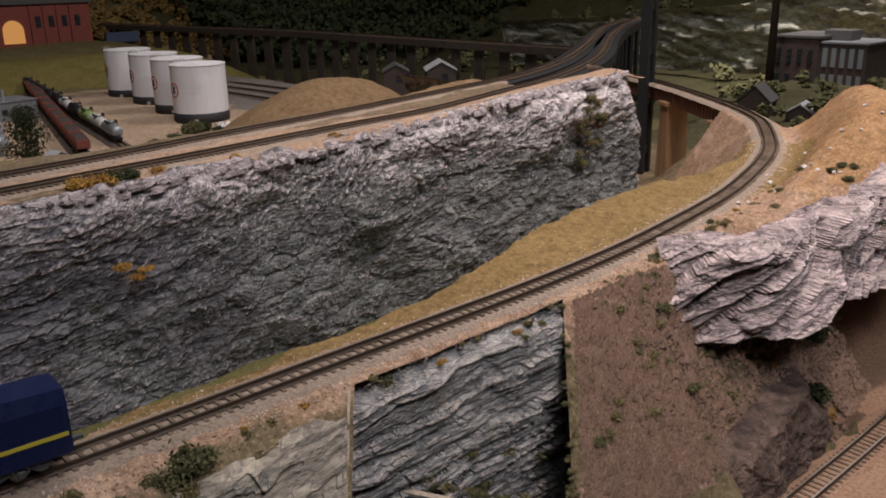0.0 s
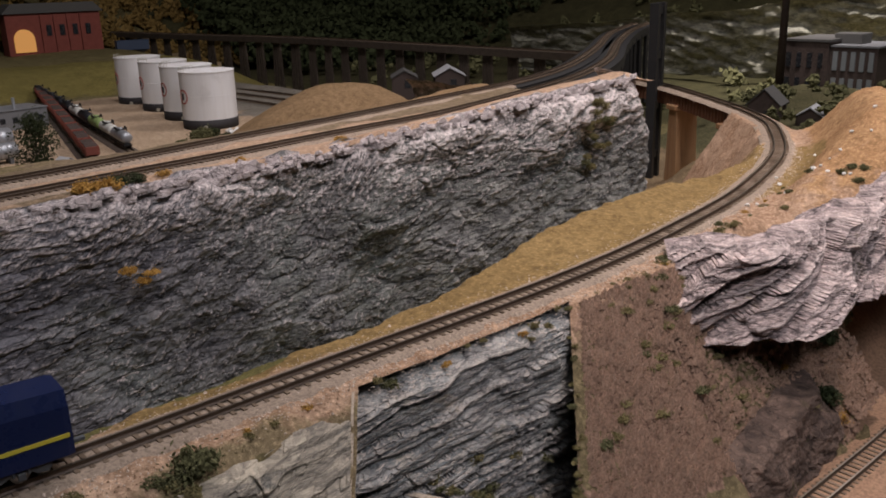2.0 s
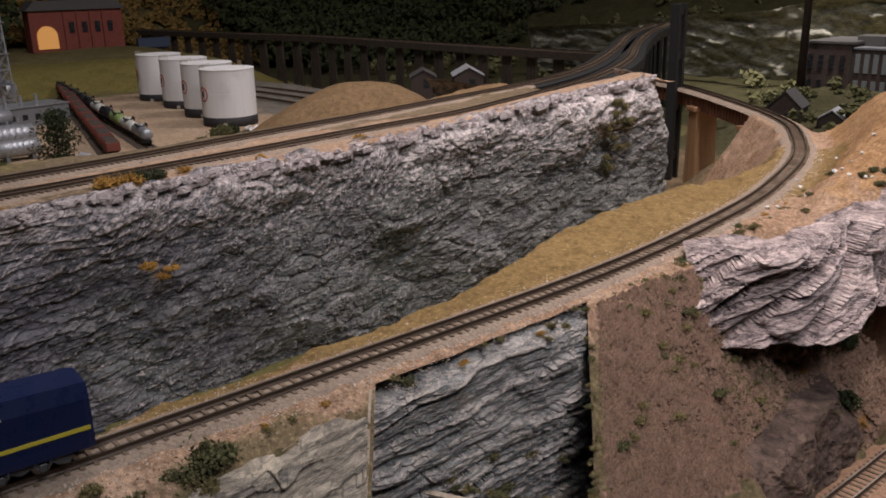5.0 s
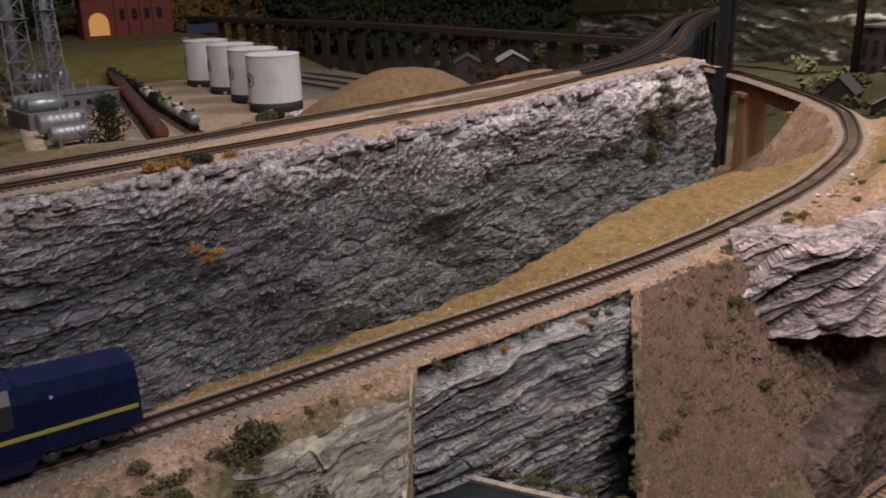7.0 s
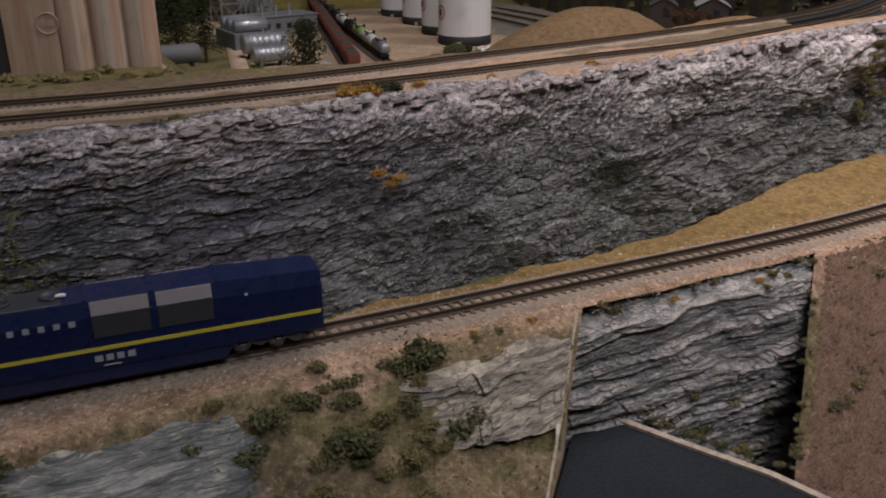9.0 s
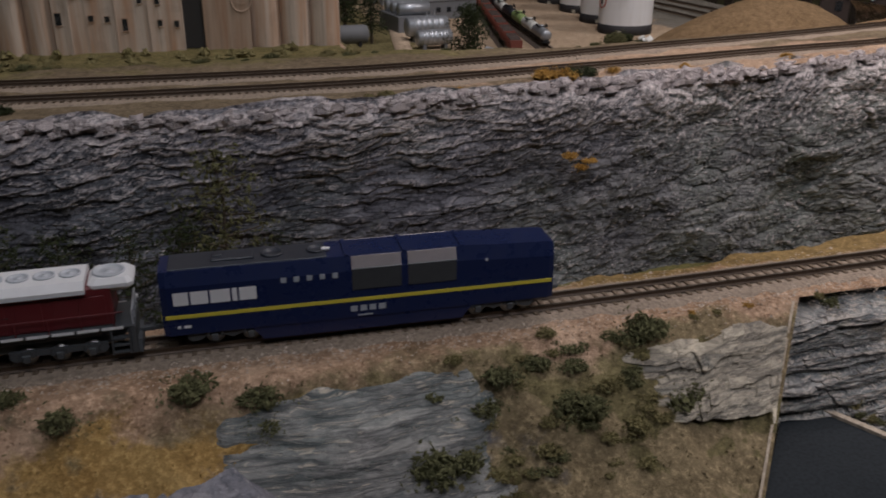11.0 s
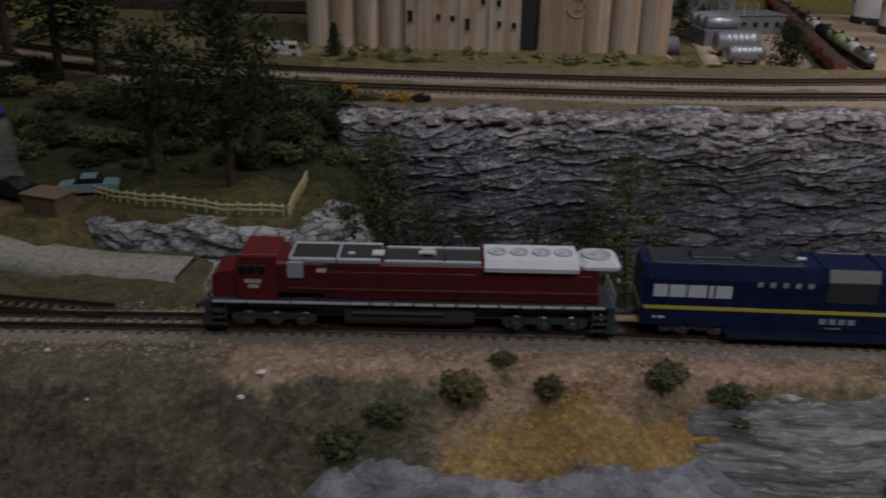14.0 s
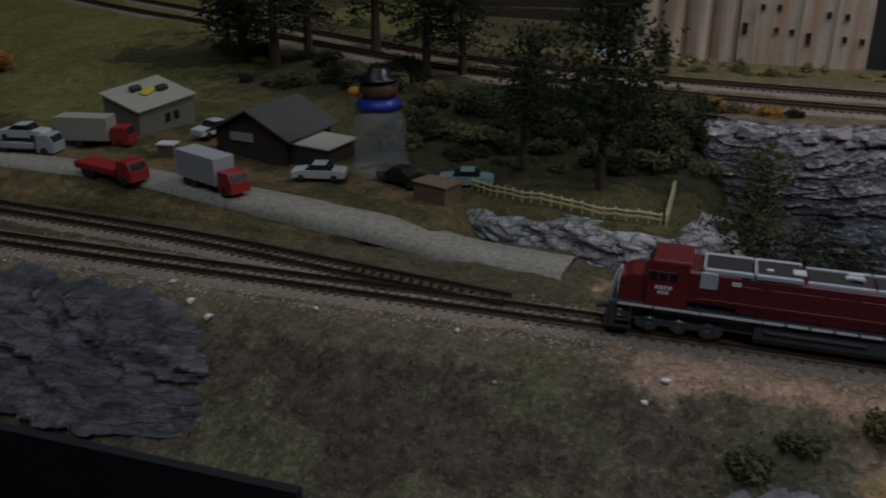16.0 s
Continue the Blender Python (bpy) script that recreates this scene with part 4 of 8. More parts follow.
def village_height(x, y):
    yn = np.interp(x, near_fine[:, 0], near_fine[:, 1])
    z = 0.2155 + 0.0075 * smooth01(0.335, 0.375, y)
    z = z + 0.0235 * smooth01(0.44, 1.0, (y - 0.36) / np.maximum(yn - 0.02 - 0.36, 0.05) * 1.0)
    z = np.where(y > yn - 0.02, 0.2465, np.minimum(z, 0.2465))
    rim = table(x, [(-0.318, 0.404), (-0.285, 0.388), (-0.25, 0.379), (-0.20, 0.3745)])
    z = z - 0.015 * smooth01(-0.308, -0.292, x) * (1 - smooth01(rim - 0.004, rim + 0.005, y))
    z = z - 0.047 * smooth01(0.10, 0.28, y - yn) * smooth01(-0.75, -0.55, x)
    z = z - 1.1 * np.clip(x + 0.188, 0, None) - 0.5 * np.clip(x + 0.205, 0, None) * smooth01(0.42, 0.5, y)
    return z + (0.0022 * fbm(x * 30, y * 30, 0, 4, 44) + 0.0006 * fbm(x * 160, y * 160, 0, 3, 45)) * smooth01(0.36, 0.42, y)


xs4, ys4 = np.arange(-1.6, -0.110, 0.005), np.arange(0.336, 1.6, 0.005)
X4, Y4 = np.meshgrid(xs4, ys4, indexing="ij")
keep4 = ~((X4 > -0.55) & (Y4 > 0.93)) & ~((X4 > -0.215) & (Y4 < 0.366)) & ~((X4 > -0.205) & (Y4 > 0.53)) & ~((X4 > -0.18) & (Y4 < 0.40))
Z4 = village_height(X4, Y4)
Z4[:, 0] -= 0.026
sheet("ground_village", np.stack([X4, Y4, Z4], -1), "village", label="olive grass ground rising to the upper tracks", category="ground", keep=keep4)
road_line, road_tan = along([(-1.1, 0.398), (-0.75, 0.390), (-0.58, 0.381), (-0.50, 0.378), (-0.42, 0.366), (-0.35, 0.354), (-0.29, 0.346), (-0.235, 0.340)], 0.006)
nrm = np.stack([-road_tan[:, 1], road_tan[:, 0]], -1)
grid = np.stack([np.concatenate([road_line + nrm * o, np.full((len(road_line), 1), 0.2252 - 0.006 * (o < -0.012))], 1) for o in (-0.013, -0.0115, 0, 0.0115, 0.013)], 1)
bed = np.array([village_height(np.full(9, q[0]), np.linspace(q[1] - 0.014, q[1] + 0.014, 9)).max() for q in road_line])
bed = np.convolve(np.pad(bed, 12, mode="edge"), np.ones(25) / 25, "valid")
grid[:, :, 2] = np.maximum(bed[:, None] + 0.0006, 0.2222) - 0.006 * np.array([1, 0, 0, 0, 1])[None, :] - 0.0062 * smooth01(-0.35, -0.27, grid[:, :, 0])
sheet("road_village", grid, "road", label="pale unpaved village road", category="road")

# ---- yard and far ground ----
xs5, ys5 = np.arange(-1.9, 4.2, 0.02), np.arange(0.90, 4.0, 0.02)
X5, Y5 = np.meshgrid(xs5, ys5, indexing="ij")


def yard_height(x, y):
    z = table(x, [(-1.6, 0.235), (-0.4, 0.2), (0.16, 0.185), (0.24, 0.116), (4.0, 0.116)]) + 0 * y
    z = z + (0.055 + 0.0 * x) * smooth01(2.15, 2.45, y - 0.10 * (x - 0.8)) * (1 - smooth01(1.3, 1.6, x)) * smooth01(0.1, 0.3, x)
    z = z - 0.07 * smooth01(1.15, 1.45, x) * smooth01(1.0, 1.25, x)
    z = z + 0.30 * smooth01(3.1, 3.8, y) + 0.09 * smooth01(2.2, 2.9, x + 0.3 * vnoise(y * 2, 0.0, 0, 3)) + 0.25 * smooth01(2.9, 3.9, x + 0.3 * y - 0.4)
    return z + 0.006 * fbm(x * 5, y * 5, 0, 4, 51) * smooth01(1.5, 2.4, np.hypot(x, y))


MAT["plain"] = blend_ground("far_ground", ((0.13, 0.11, 0.05), (0.24, 0.20, 0.095)), [
    ((0.42, 0.30, 0.20), (0.54, 0.41, 0.29), [("x", 0.36, 1.05, 0.03), ("y", 1.0, 2.12, 0.04)]),
    ((0.17, 0.145, 0.045), (0.26, 0.215, 0.07), [("x", 0.2, 1.45, 0.06), ("y", 2.18, 2.60, 0.03)]),
    ((0.16, 0.145, 0.12), (0.25, 0.225, 0.19), [("x", 0.88, 1.6, 0.05), ("y", 1.2, 2.2, 0.1)]),
    ((0.040, 0.038, 0.018), (0.085, 0.078, 0.036), [("x", 1.52, 4.5, 0.05), ("y", 1.1, 4.5, 0.05)]),
])
sheet("ground_yard", np.stack([X5, Y5, yard_height(X5, Y5)], -1), "plain", label="sandy freight yard with grass fields behind", category="ground")

# room shell
g = Shape().box((0.6, 4.6, 0.9), (9.0, 0.1, 4.2)).box((0.6, -2.2, 0.9), (9.0, 0.1, 4.2)).box((-3.6, 1.2, 0.9), (0.1, 6.9, 4.2)).box((4.9, 1.2, 0.9), (0.1, 6.9, 4.2))
tagged(part("wall_room", g, "wall"), "dark plain exhibition room wall", "wall", "", "structure")
tagged(part("ceiling", Shape().box((0.6, 1.2, 3.05), (9.0, 7.0, 0.1)), "wall"), "dark plain ceiling", "ceiling", "", "structure")
tagged(part("floor", Shape().box((0.6, 1.2, -1.15), (9.0, 7.0, 0.1)), "wall"), "dark plain floor", "floor", "", "structure")


# ---- tracks ----
def rail_shape(fine, tan, offset, top, width=0.0010, height=0.0021):
    n = np.stack([-tan[:, 1], tan[:, 0]], -1)
    prof = [(-width * 0.9, -height), (width * 0.9, -height), (width * 0.35, -height * 0.72), (width * 0.3, -height * 0.42), (width / 2, -height * 0.3), (width / 2, 0), (-width / 2, 0), (-width / 2, -height * 0.3), (-width * 0.3, -height * 0.42), (-width * 0.35, -height * 0.72)]
    g = Shape()
    k = len(prof)
    z = np.broadcast_to(top, (len(fine),))
    g.v = [(fine[i, 0] + n[i, 0] * (offset + o), fine[i, 1] + n[i, 1] * (offset + o), z[i] + h) for i in range(len(fine)) for o, h in prof]
    g.f = [(i * k + j, i * k + (j + 1) % k, (i + 1) * k + (j + 1) % k, (i + 1) * k + j) for i in range(len(fine) - 1) for j in range(k)]
    return g


def lay_track(label, line, top, singles=None, gauge=0.0096, space=0.0048):
    track = empty("railway_track", label=label, category="railway track")
    fine, tan = along(line, 0.008)
    for side in (-1, 1):
        r = part("rail", rail_shape(fine, tan, side * gauge / 2, top), "rail", track, "rusty brown steel rail")
        r.data.materials.append(MAT["railtop"])
        idx = [1 if i % 10 == 5 else 0 for i in range(len(r.data.polygons))]
        r.data.polygons.foreach_set("material_index", idx)
    at, th = along(line, space)
    one = Shape().box((0, 0, 0), (0.0018, 0.0162, 0.0016), None, 0.00018).mesh("tie")
    one.materials.append(MAT["tie"])
    rest = Shape()
    for i, (p, t) in enumerate(zip(at, th)):
        a = math.atan2(t[1], t[0]) + random.uniform(-0.03, 0.03)
        z = top - 0.0021 - 0.0008
        if singles and singles[0] < p[0] < singles[1]:
            ob = new("tie", one)
            ob.parent = track
            ob.matrix_world = Matrix.Translation((p[0], p[1], z + random.uniform(-0.0001, 0.0001))) @ Matrix.Rotation(a, 4, "Z")
        else:
            rest.box((p[0], p[1], z), (0.0018, 0.0162, 0.0016), Matrix.Rotation(a, 3, "Z"))
    if rest.v:
        tagged(part("tie_rest", rest, "tie", track), kind="stuff")
    return track


lay_track("single track with rusty rails and brown wooden ties on the bench", MAIN, RAIL, (-0.50, 0.80))
lay_track("rusty siding joining the single track beside the road", SIDING, RAIL - 0.0003)
lay_track("track on the cliff top with dark ties", UPPER_NEAR, 0.2505)
lay_track("rear track on the cliff top with dark ties", UPPER_FAR, 0.2505)
lay_track("front track at the layout edge with pale ties", LOWER, 0.1115, (0.30, 0.70))


def ballast_bed(name, line, top, half, material, label):
    fine, tan = along(line, 0.006)
    n = np.stack([-tan[:, 1], tan[:, 0]], -1)
    cols = [(-half - 0.004, -0.006), (-half, -0.0032), (-half * 0.8, -0.0026), (-0.004, -0.0027), (0.004, -0.0027), (half * 0.8, -0.0026), (half, -0.0032), (half + 0.004, -0.006)]
    wob = [0.0010 * fbm(fine[:, 0] * 90, fine[:, 1] * 90, k, 3, 90) for k in range(len(cols))]
    G = np.stack([np.stack([fine[:, 0] + n[:, 0] * o, fine[:, 1] + n[:, 1] * o, top + h + w * 0.3], -1) for (o, h), w in zip(cols, wob)], 1)
    return sheet(name, G, material, label=label, category="ballast")


ballast_bed("ballast_main", MAIN, RAIL, 0.0125, "greyballast", "grey-brown stone ballast under the single track")
ballast_bed("ballast_siding", SIDING[:-1], RAIL - 0.0004, 0.0105, "greyballast", "grey-brown stone ballast under the siding")
ballast_bed("ballast_upper_near", UPPER_NEAR[:15], 0.2503, 0.014, "greyballast", "grey-brown stone ballast on the cliff top")
ballast_bed("ballast_upper_far", UPPER_FAR[:14], 0.2503, 0.014, "greyballast", "grey-brown stone ballast on the cliff top")
ballast_bed("ballast_lower", LOWER, 0.1115, 0.0105, "bench_low", "earth ballast under the front track")

# ---- train on the single track ----
MAT["red"] = painted("maroon_paint", (0.135, 0.018, 0.021), 0.38, 0, 0.25, 120)
MAT["cabred"] = painted("cab_red_paint", (0.165, 0.020, 0.021), 0.40, 0, 0.2, 120)
MAT["white"] = painted("white_paint", (0.72, 0.71, 0.72), 0.5, 0, 0.15, 200)
MAT["silver"] = painted("silver_grey_paint", (0.50, 0.52, 0.56), 0.42, 0.1, 0.2, 200)
MAT["mesh"] = painted("dark_grille", (0.035, 0.033, 0.033), 0.6, 0, 0.3, 500)
MAT["under"] = painted("underframe_grey", (0.060, 0.066, 0.072), 0.55, 0, 0.3, 300)
MAT["steel"] = painted("wheel_steel", (0.35, 0.34, 0.33), 0.35, 0.9, 0.3, 400)
MAT["letter"] = painted("dull_white_print", (0.34, 0.36, 0.40), 0.6, 0, 0.2, 300)
MAT["blue"] = painted("dark_blue_plastic", (0.010, 0.018, 0.066), 0.28, 0, 0.1, 150)
MAT["yellow"] = painted("yellow_paint", (0.62, 0.52, 0.06), 0.45, 0, 0.1, 200)
MAT["darkroof"] = painted("dark_roof", (0.03, 0.034, 0.045), 0.4, 0, 0.2, 200)


def glass(name, colour, rough, through_):
    m, nt, p = nodes_of(name)
    n = noise_tex(nt, 300, 3, 0.6)
    nt.links.new(mixc(nt, n, colour, tuple(v * 0.7 for v in colour)), p.inputs["Base Color"])
    p.inputs["Roughness"].default_value, p.inputs["Transmission Weight"].default_value = rough, through_
    return m


MAT["cabglass"] = glass("cab_glass", (0.02, 0.022, 0.025), 0.12, 0.0)
MAT["smoked"] = glass("smoked_plastic", (0.085, 0.088, 0.092), 0.18, 0.25)
# light on the roof windows is put into this paler, pinkish plastic
MAT["skylight"] = glass("lit_roof_plastic", (0.42, 0.37, 0.37), 0.30, 0.2)


def bar_text(parent, name, x, y, z, widths, height, gap, material, depth=0.00012):
    """A row of plain bars on a side that faces the viewer."""
    for w in widths:
        part(name, Shape().box((x + w / 2, y, z), (w, depth, height)), material, parent)
        x += w + gap


def truck(parent, x, wheels):
    t = empty("truck")
    t.parent = parent
    t.location = (x, 0, 0)
    g = Shape()
    for s in (-1, 1):
        g.prism([(-0.0150, 0.0040), (-0.0135, 0.0026), (-0.0105, 0.0030), (-0.0090, 0.0042), (-0.0030, 0.0042), (0, 0.0030), (0.0030, 0.0042), (0.0090, 0.0042), (0.0105, 0.0030), (0.0135, 0.0026), (0.0150, 0.0040), (0.0150, 0.0062), (-0.0150, 0.0062)], s * 0.0078, s * 0.0068)
        for k in wheels:
            g.box((k, s * 0.0080, 0.0036), (0.0024, 0.0012, 0.0026), None, 0.0003)
            g.tube((k - 0.0022, s * 0.0081, 0.0040), (k - 0.0022, s * 0.0081, 0.0062), 0.0005, None, 6)
            g.tube((k + 0.0022, s * 0.0081, 0.0040), (k + 0.0022, s * 0.0081, 0.0062), 0.0005, None, 6)
    part("side_frame", g, "under", t)
    for k in wheels:
        w = Shape()
        for s in (-1, 1):
            w.lathe((k, s * 0.0046 - 0.0006, 0.0031), [(0.0008, 0), (0.0030, 0), (0.0031, 0.0011), (0.0008, 0.0012)], 16, "Y")
        w.tube((k, -0.005, 0.0031), (k, 0.005, 0.0031), 0.0006, None, 8)
        part("wheelset", w, "steel", t, "bright steel wheels on a dark axle", True)
    return t


def locomotive(m):
    L = empty("diesel_locomotive", m, "maroon model diesel locomotive with silver radiators on the track", "locomotive")
    # local x runs to the rear, z from the rail
    part("underframe", Shape().box((0, 0, 0.0100), (0.1440, 0.0150, 0.0030), None, 0.0004).box((0, 0, 0.0084), (0.060, 0.0120, 0.0024)).box((0, 0, 0.0070), (0.1360, 0.0090, 0.0050)), "under", L)
    part("walkway", Shape().box((0.001, 0, 0.0118), (0.1410, 0.0190, 0.0006)), "under", L)
    sill = [(-0.0690, 0.0120), (-0.0565, 0.0150), (-0.0410, 0.0200)] + [(-0.0206 + 0.0075 * i, 0.0066) for i in range(12)]
    for x, w in sill:
        for s in (-1, 1):
            part("sill_stripe", Shape().box((x + w / 2, s * 0.00962, 0.01175), (w, 0.0003, 0.0009)), "white", L)
    part("fuel_tank", Shape().prism([(-0.0060, 0.0022), (0.0060, 0.0022), (0.0078, 0.0045), (0.0078, 0.0092), (-0.0078, 0.0092), (-0.0078, 0.0045)], -0.0230, 0.0230, "X").tube((-0.020, -0.0083, 0.0076), (0.012, -0.0083, 0.0076), 0.0007, None, 8), "under", L)
    g = Shape().box((0.018, 0, 0.0190), (0.0960, 0.0150, 0.0142), None, 0.0007)
    part("hood", g, "red", L, "maroon engine hood")
    for x in (-0.026, -0.016, -0.007, 0.002, 0.012, 0.020, 0.030, 0.041, 0.052, 0.060):
        part("hood_door", Shape().box((x, -0.00758, 0.0180), (0.0078, 0.0003, 0.0098), None, 0.0001), "red", L)
    part("hood_line", Shape().box((0.020, -0.00765, 0.0185), (0.030, 0.0002, 0.0002)).box((-0.020, -0.00765, 0.0222), (0.018, 0.0002, 0.0002)), "mesh", L)
    part("blower_duct", Shape().box((-0.0385, 0, 0.0205), (0.020, 0.0168, 0.0120), None, 0.0008), "red", L)
    part("duct_panel", Shape().box((-0.0395, -0.0087, 0.0238), (0.0056, 0.0006, 0.0060), None, 0.0002), "silver", L, "pale blue-grey duct panel")
    part("number_plate", Shape().box((-0.0305, -0.0087, 0.0238), (0.0032, 0.0003, 0.0014)), "white", L)
    cab = part("cab", Shape().prism([(-0.0600, 0.0122), (-0.0460, 0.0122), (-0.0460, 0.0288), (-0.0575, 0.0288), (-0.0600, 0.0262)], -0.0094, 0.0094), "cabred", L, "red crew cab")
    part("cab_roof", Shape().box((-0.0520, 0, 0.0290), (0.0132, 0.0172, 0.0008), None, 0.0004), "cabred", cab)
    for x in (-0.0578, -0.0545, -0.0510):
        for s in (-1, 1):
            part("window", Shape().box((x, s * 0.00945, 0.0238), (0.0026, 0.0004, 0.0034), None, 0.0001), "cabglass", cab)
    for y in (-0.0045, 0.0045):
        part("window", Shape().box((-0.05985, y, 0.0246), (0.0006, 0.0062, 0.0028), Matrix.Rotation(radians(-20), 3, "Y"), 0.0001), "cabglass", cab)
    bar_text(cab, "marking_bar", -0.0570, -0.00948, 0.0196, [0.0012, 0.0012, 0.0011, 0.0012], 0.0014, 0.0003, "white")
    bar_text(cab, "marking_bar", -0.0560, -0.00948, 0.0177, [0.0009, 0.0011, 0.0011], 0.0013, 0.0003, "white")
    nose = part("nose", Shape().prism([(-0.0695, 0.0122), (-0.0600, 0.0122), (-0.0600, 0.0222), (-0.0655, 0.0222), (-0.0690, 0.0205)], -0.0070, 0.0070), "cabred", L, "short red nose with white chevrons")
    for i in range(6):
        for s in (-1, 1):
            z = 0.0128 + i * 0.0015
            q = Shape().add([(-0.0696 + max(0, z - 0.0195) * 0.5, s * 0.0004, z + 0.0008), (-0.0696 + max(0, z - 0.0195) * 0.5, s * 0.0004, z + 0.0016), (-0.0698, s * 0.0068, z - 0.0036 + 0.0008 + 0.0028), (-0.0698, s * 0.0068, z - 0.0036 + 0.0028)], [(0, 1, 2, 3)])
            q.v += [(x - 0.0001, y, w) for x, y, w in q.v]
            q.f += [(7, 6, 5, 4), (0, 1, 5, 4), (1, 2, 6, 5), (2, 3, 7, 6), (3, 0, 4, 7)]
            part("chevron", q, "white", nose)
    part("headlight", Shape().box((-0.0697, 0, 0.0212), (0.0006, 0.0026, 0.0014), None, 0.0002), "white", nose)
    # roof
    for x, w in ((-0.0335, 0.0150), (-0.0175, 0.0140)):
        part("roof_grille", Shape().box((x, 0, 0.0270), (w, 0.0128, 0.0014), None, 0.0003), "mesh", L, "black roof grille")
        for s in (-1, 1):
            part("grille_frame", Shape().box((x, s * 0.0072, 0.0270), (w + 0.0008, 0.0016, 0.0018), None, 0.0003), "silver", L)
        part("grille_frame", Shape().box((x - w / 2 - 0.0004, 0, 0.0275), (0.0008, 0.0144, 0.0010)), "silver", L)
    for x, w in ((0.0015, 0.0200), (0.0185, 0.0120)):
        part("roof_grille", Shape().box((x, 0, 0.0264), (w, 0.0100, 0.0010), None, 0.0002), "mesh", L)
        for s in (-1, 1):
            part("grille_frame", Shape().box((x, s * 0.0064, 0.0265), (w + 0.0006, 0.0014, 0.0014), None, 0.0002), "silver", L)
    part("roof_hatch", Shape().box((-0.0112, -0.0022, 0.0281), (0.0042, 0.0042, 0.0008), None, 0.0002).box((-0.0205, -0.003, 0.0281), (0.002, 0.0016, 0.0006)), "white", L)
    part("horn", Shape().box((0.0060, 0, 0.0274), (0.0060, 0.0022, 0.0012), None, 0.0002).tube((0.0040, -0.0016, 0.0282), (0.0085, -0.0016, 0.0282), 0.0005, 0.0008, 8).tube((0.0040, 0.0016, 0.0282), (0.0085, 0.0016, 0.0282), 0.0005, 0.0008, 8), "white", L)
    radi = part("radiator", Shape().prism([(-0.0094, 0.0247), (-0.0094, 0.0262), (-0.0070, 0.0284), (0.0070, 0.0284), (0.0094, 0.0262), (0.0094, 0.0247)], 0.0260, 0.0585, "X"), "white", L, "pale grey flared radiator housing")
    for i in range(4):
        part("fan", Shape().lathe((0.0305 + i * 0.0078, 0, 0.0284), [(0.0034, 0), (0.0034, 0.0005), (0.0029, 0.0006), (0.0028, 0.0002), (0.0008, 0.0002), (0.0007, 0.0005)], 20), "silver", radi, "", True)
    tail = part("tail_housing", Shape().box((0.0662, 0, 0.0258), (0.0142, 0.0150, 0.0044), None, 0.0016), "white", L)
    part("fan", Shape().lathe((0.0655, 0, 0.0280), [(0.0052, 0), (0.0052, 0.0005), (0.0046, 0.0006), (0.0044, 0.0002), (0.0010, 0.0002), (0.0009, 0.0005)], 24), "silver", tail, "", True)
    # rails, steps, pilots
    for s in (-1, 1):
        g = Shape()
        for i in range(12):
            g.tube((-0.042 + i * 0.0098, s * 0.0094, 0.0120), (-0.042 + i * 0.0098, s * 0.0094, 0.0172), 0.00022, None, 6)
        g.tube((-0.043, s * 0.0094, 0.0172), (0.069, s * 0.0094, 0.0172), 0.00022, None, 6)
        part("handrail", g, "red", L)
    for end in (-1, 1):
        g = Shape()
        for y in (-0.0085, -0.003, 0.003, 0.0085):
            g.tube((end * 0.0716, y, 0.0118), (end * 0.0716, y, 0.0172), 0.00025, None, 6)
        g.tube((end * 0.0716, -0.0085, 0.0172), (end * 0.0716, 0.0085, 0.0172), 0.00025, None, 6)
        part("end_railing", g, "silver", L)
        part("pilot", Shape().box((end * 0.0712, 0, 0.0068), (0.0020, 0.0186, 0.0104), None, 0.0004).prism([(-0.0080, 0.0012), (0.0080, 0.0012), (0.0070, 0.0055), (-0.0070, 0.0055)], end * 0.0722, end * 0.0736, "X"), "under", L, "grey pilot with steps")
        for s in (-1, 1):
            g = Shape()
            for z in (0.0026, 0.0052, 0.0078):
                g.box((end * 0.0672, s * 0.0086, z), (0.0052, 0.0020, 0.0005))
            g.box((end * 0.0645, s * 0.0092, 0.0064), (0.0005, 0.0012, 0.0090)).box((end * 0.0699, s * 0.0092, 0.0064), (0.0005, 0.0012, 0.0090))
            part("steps", g, "under", L)
        part("coupler", Shape().box((end * 0.0750, 0, 0.0058), (0.0046, 0.0018, 0.0018), None, 0.0003).box((end * 0.0770, end * 0.0006, 0.0058), (0.0014, 0.0028, 0.0022), None, 0.0003), "under", L)
    part("bell_light", Shape().box((0.0735, -0.004, 0.0200), (0.0006, 0.0012, 0.0010)), "white", L)
    truck(L, -0.0480, (-0.0100, 0.0, 0.0100))
    truck(L, 0.0480, (-0.0100, 0.0, 0.0100))
    return L


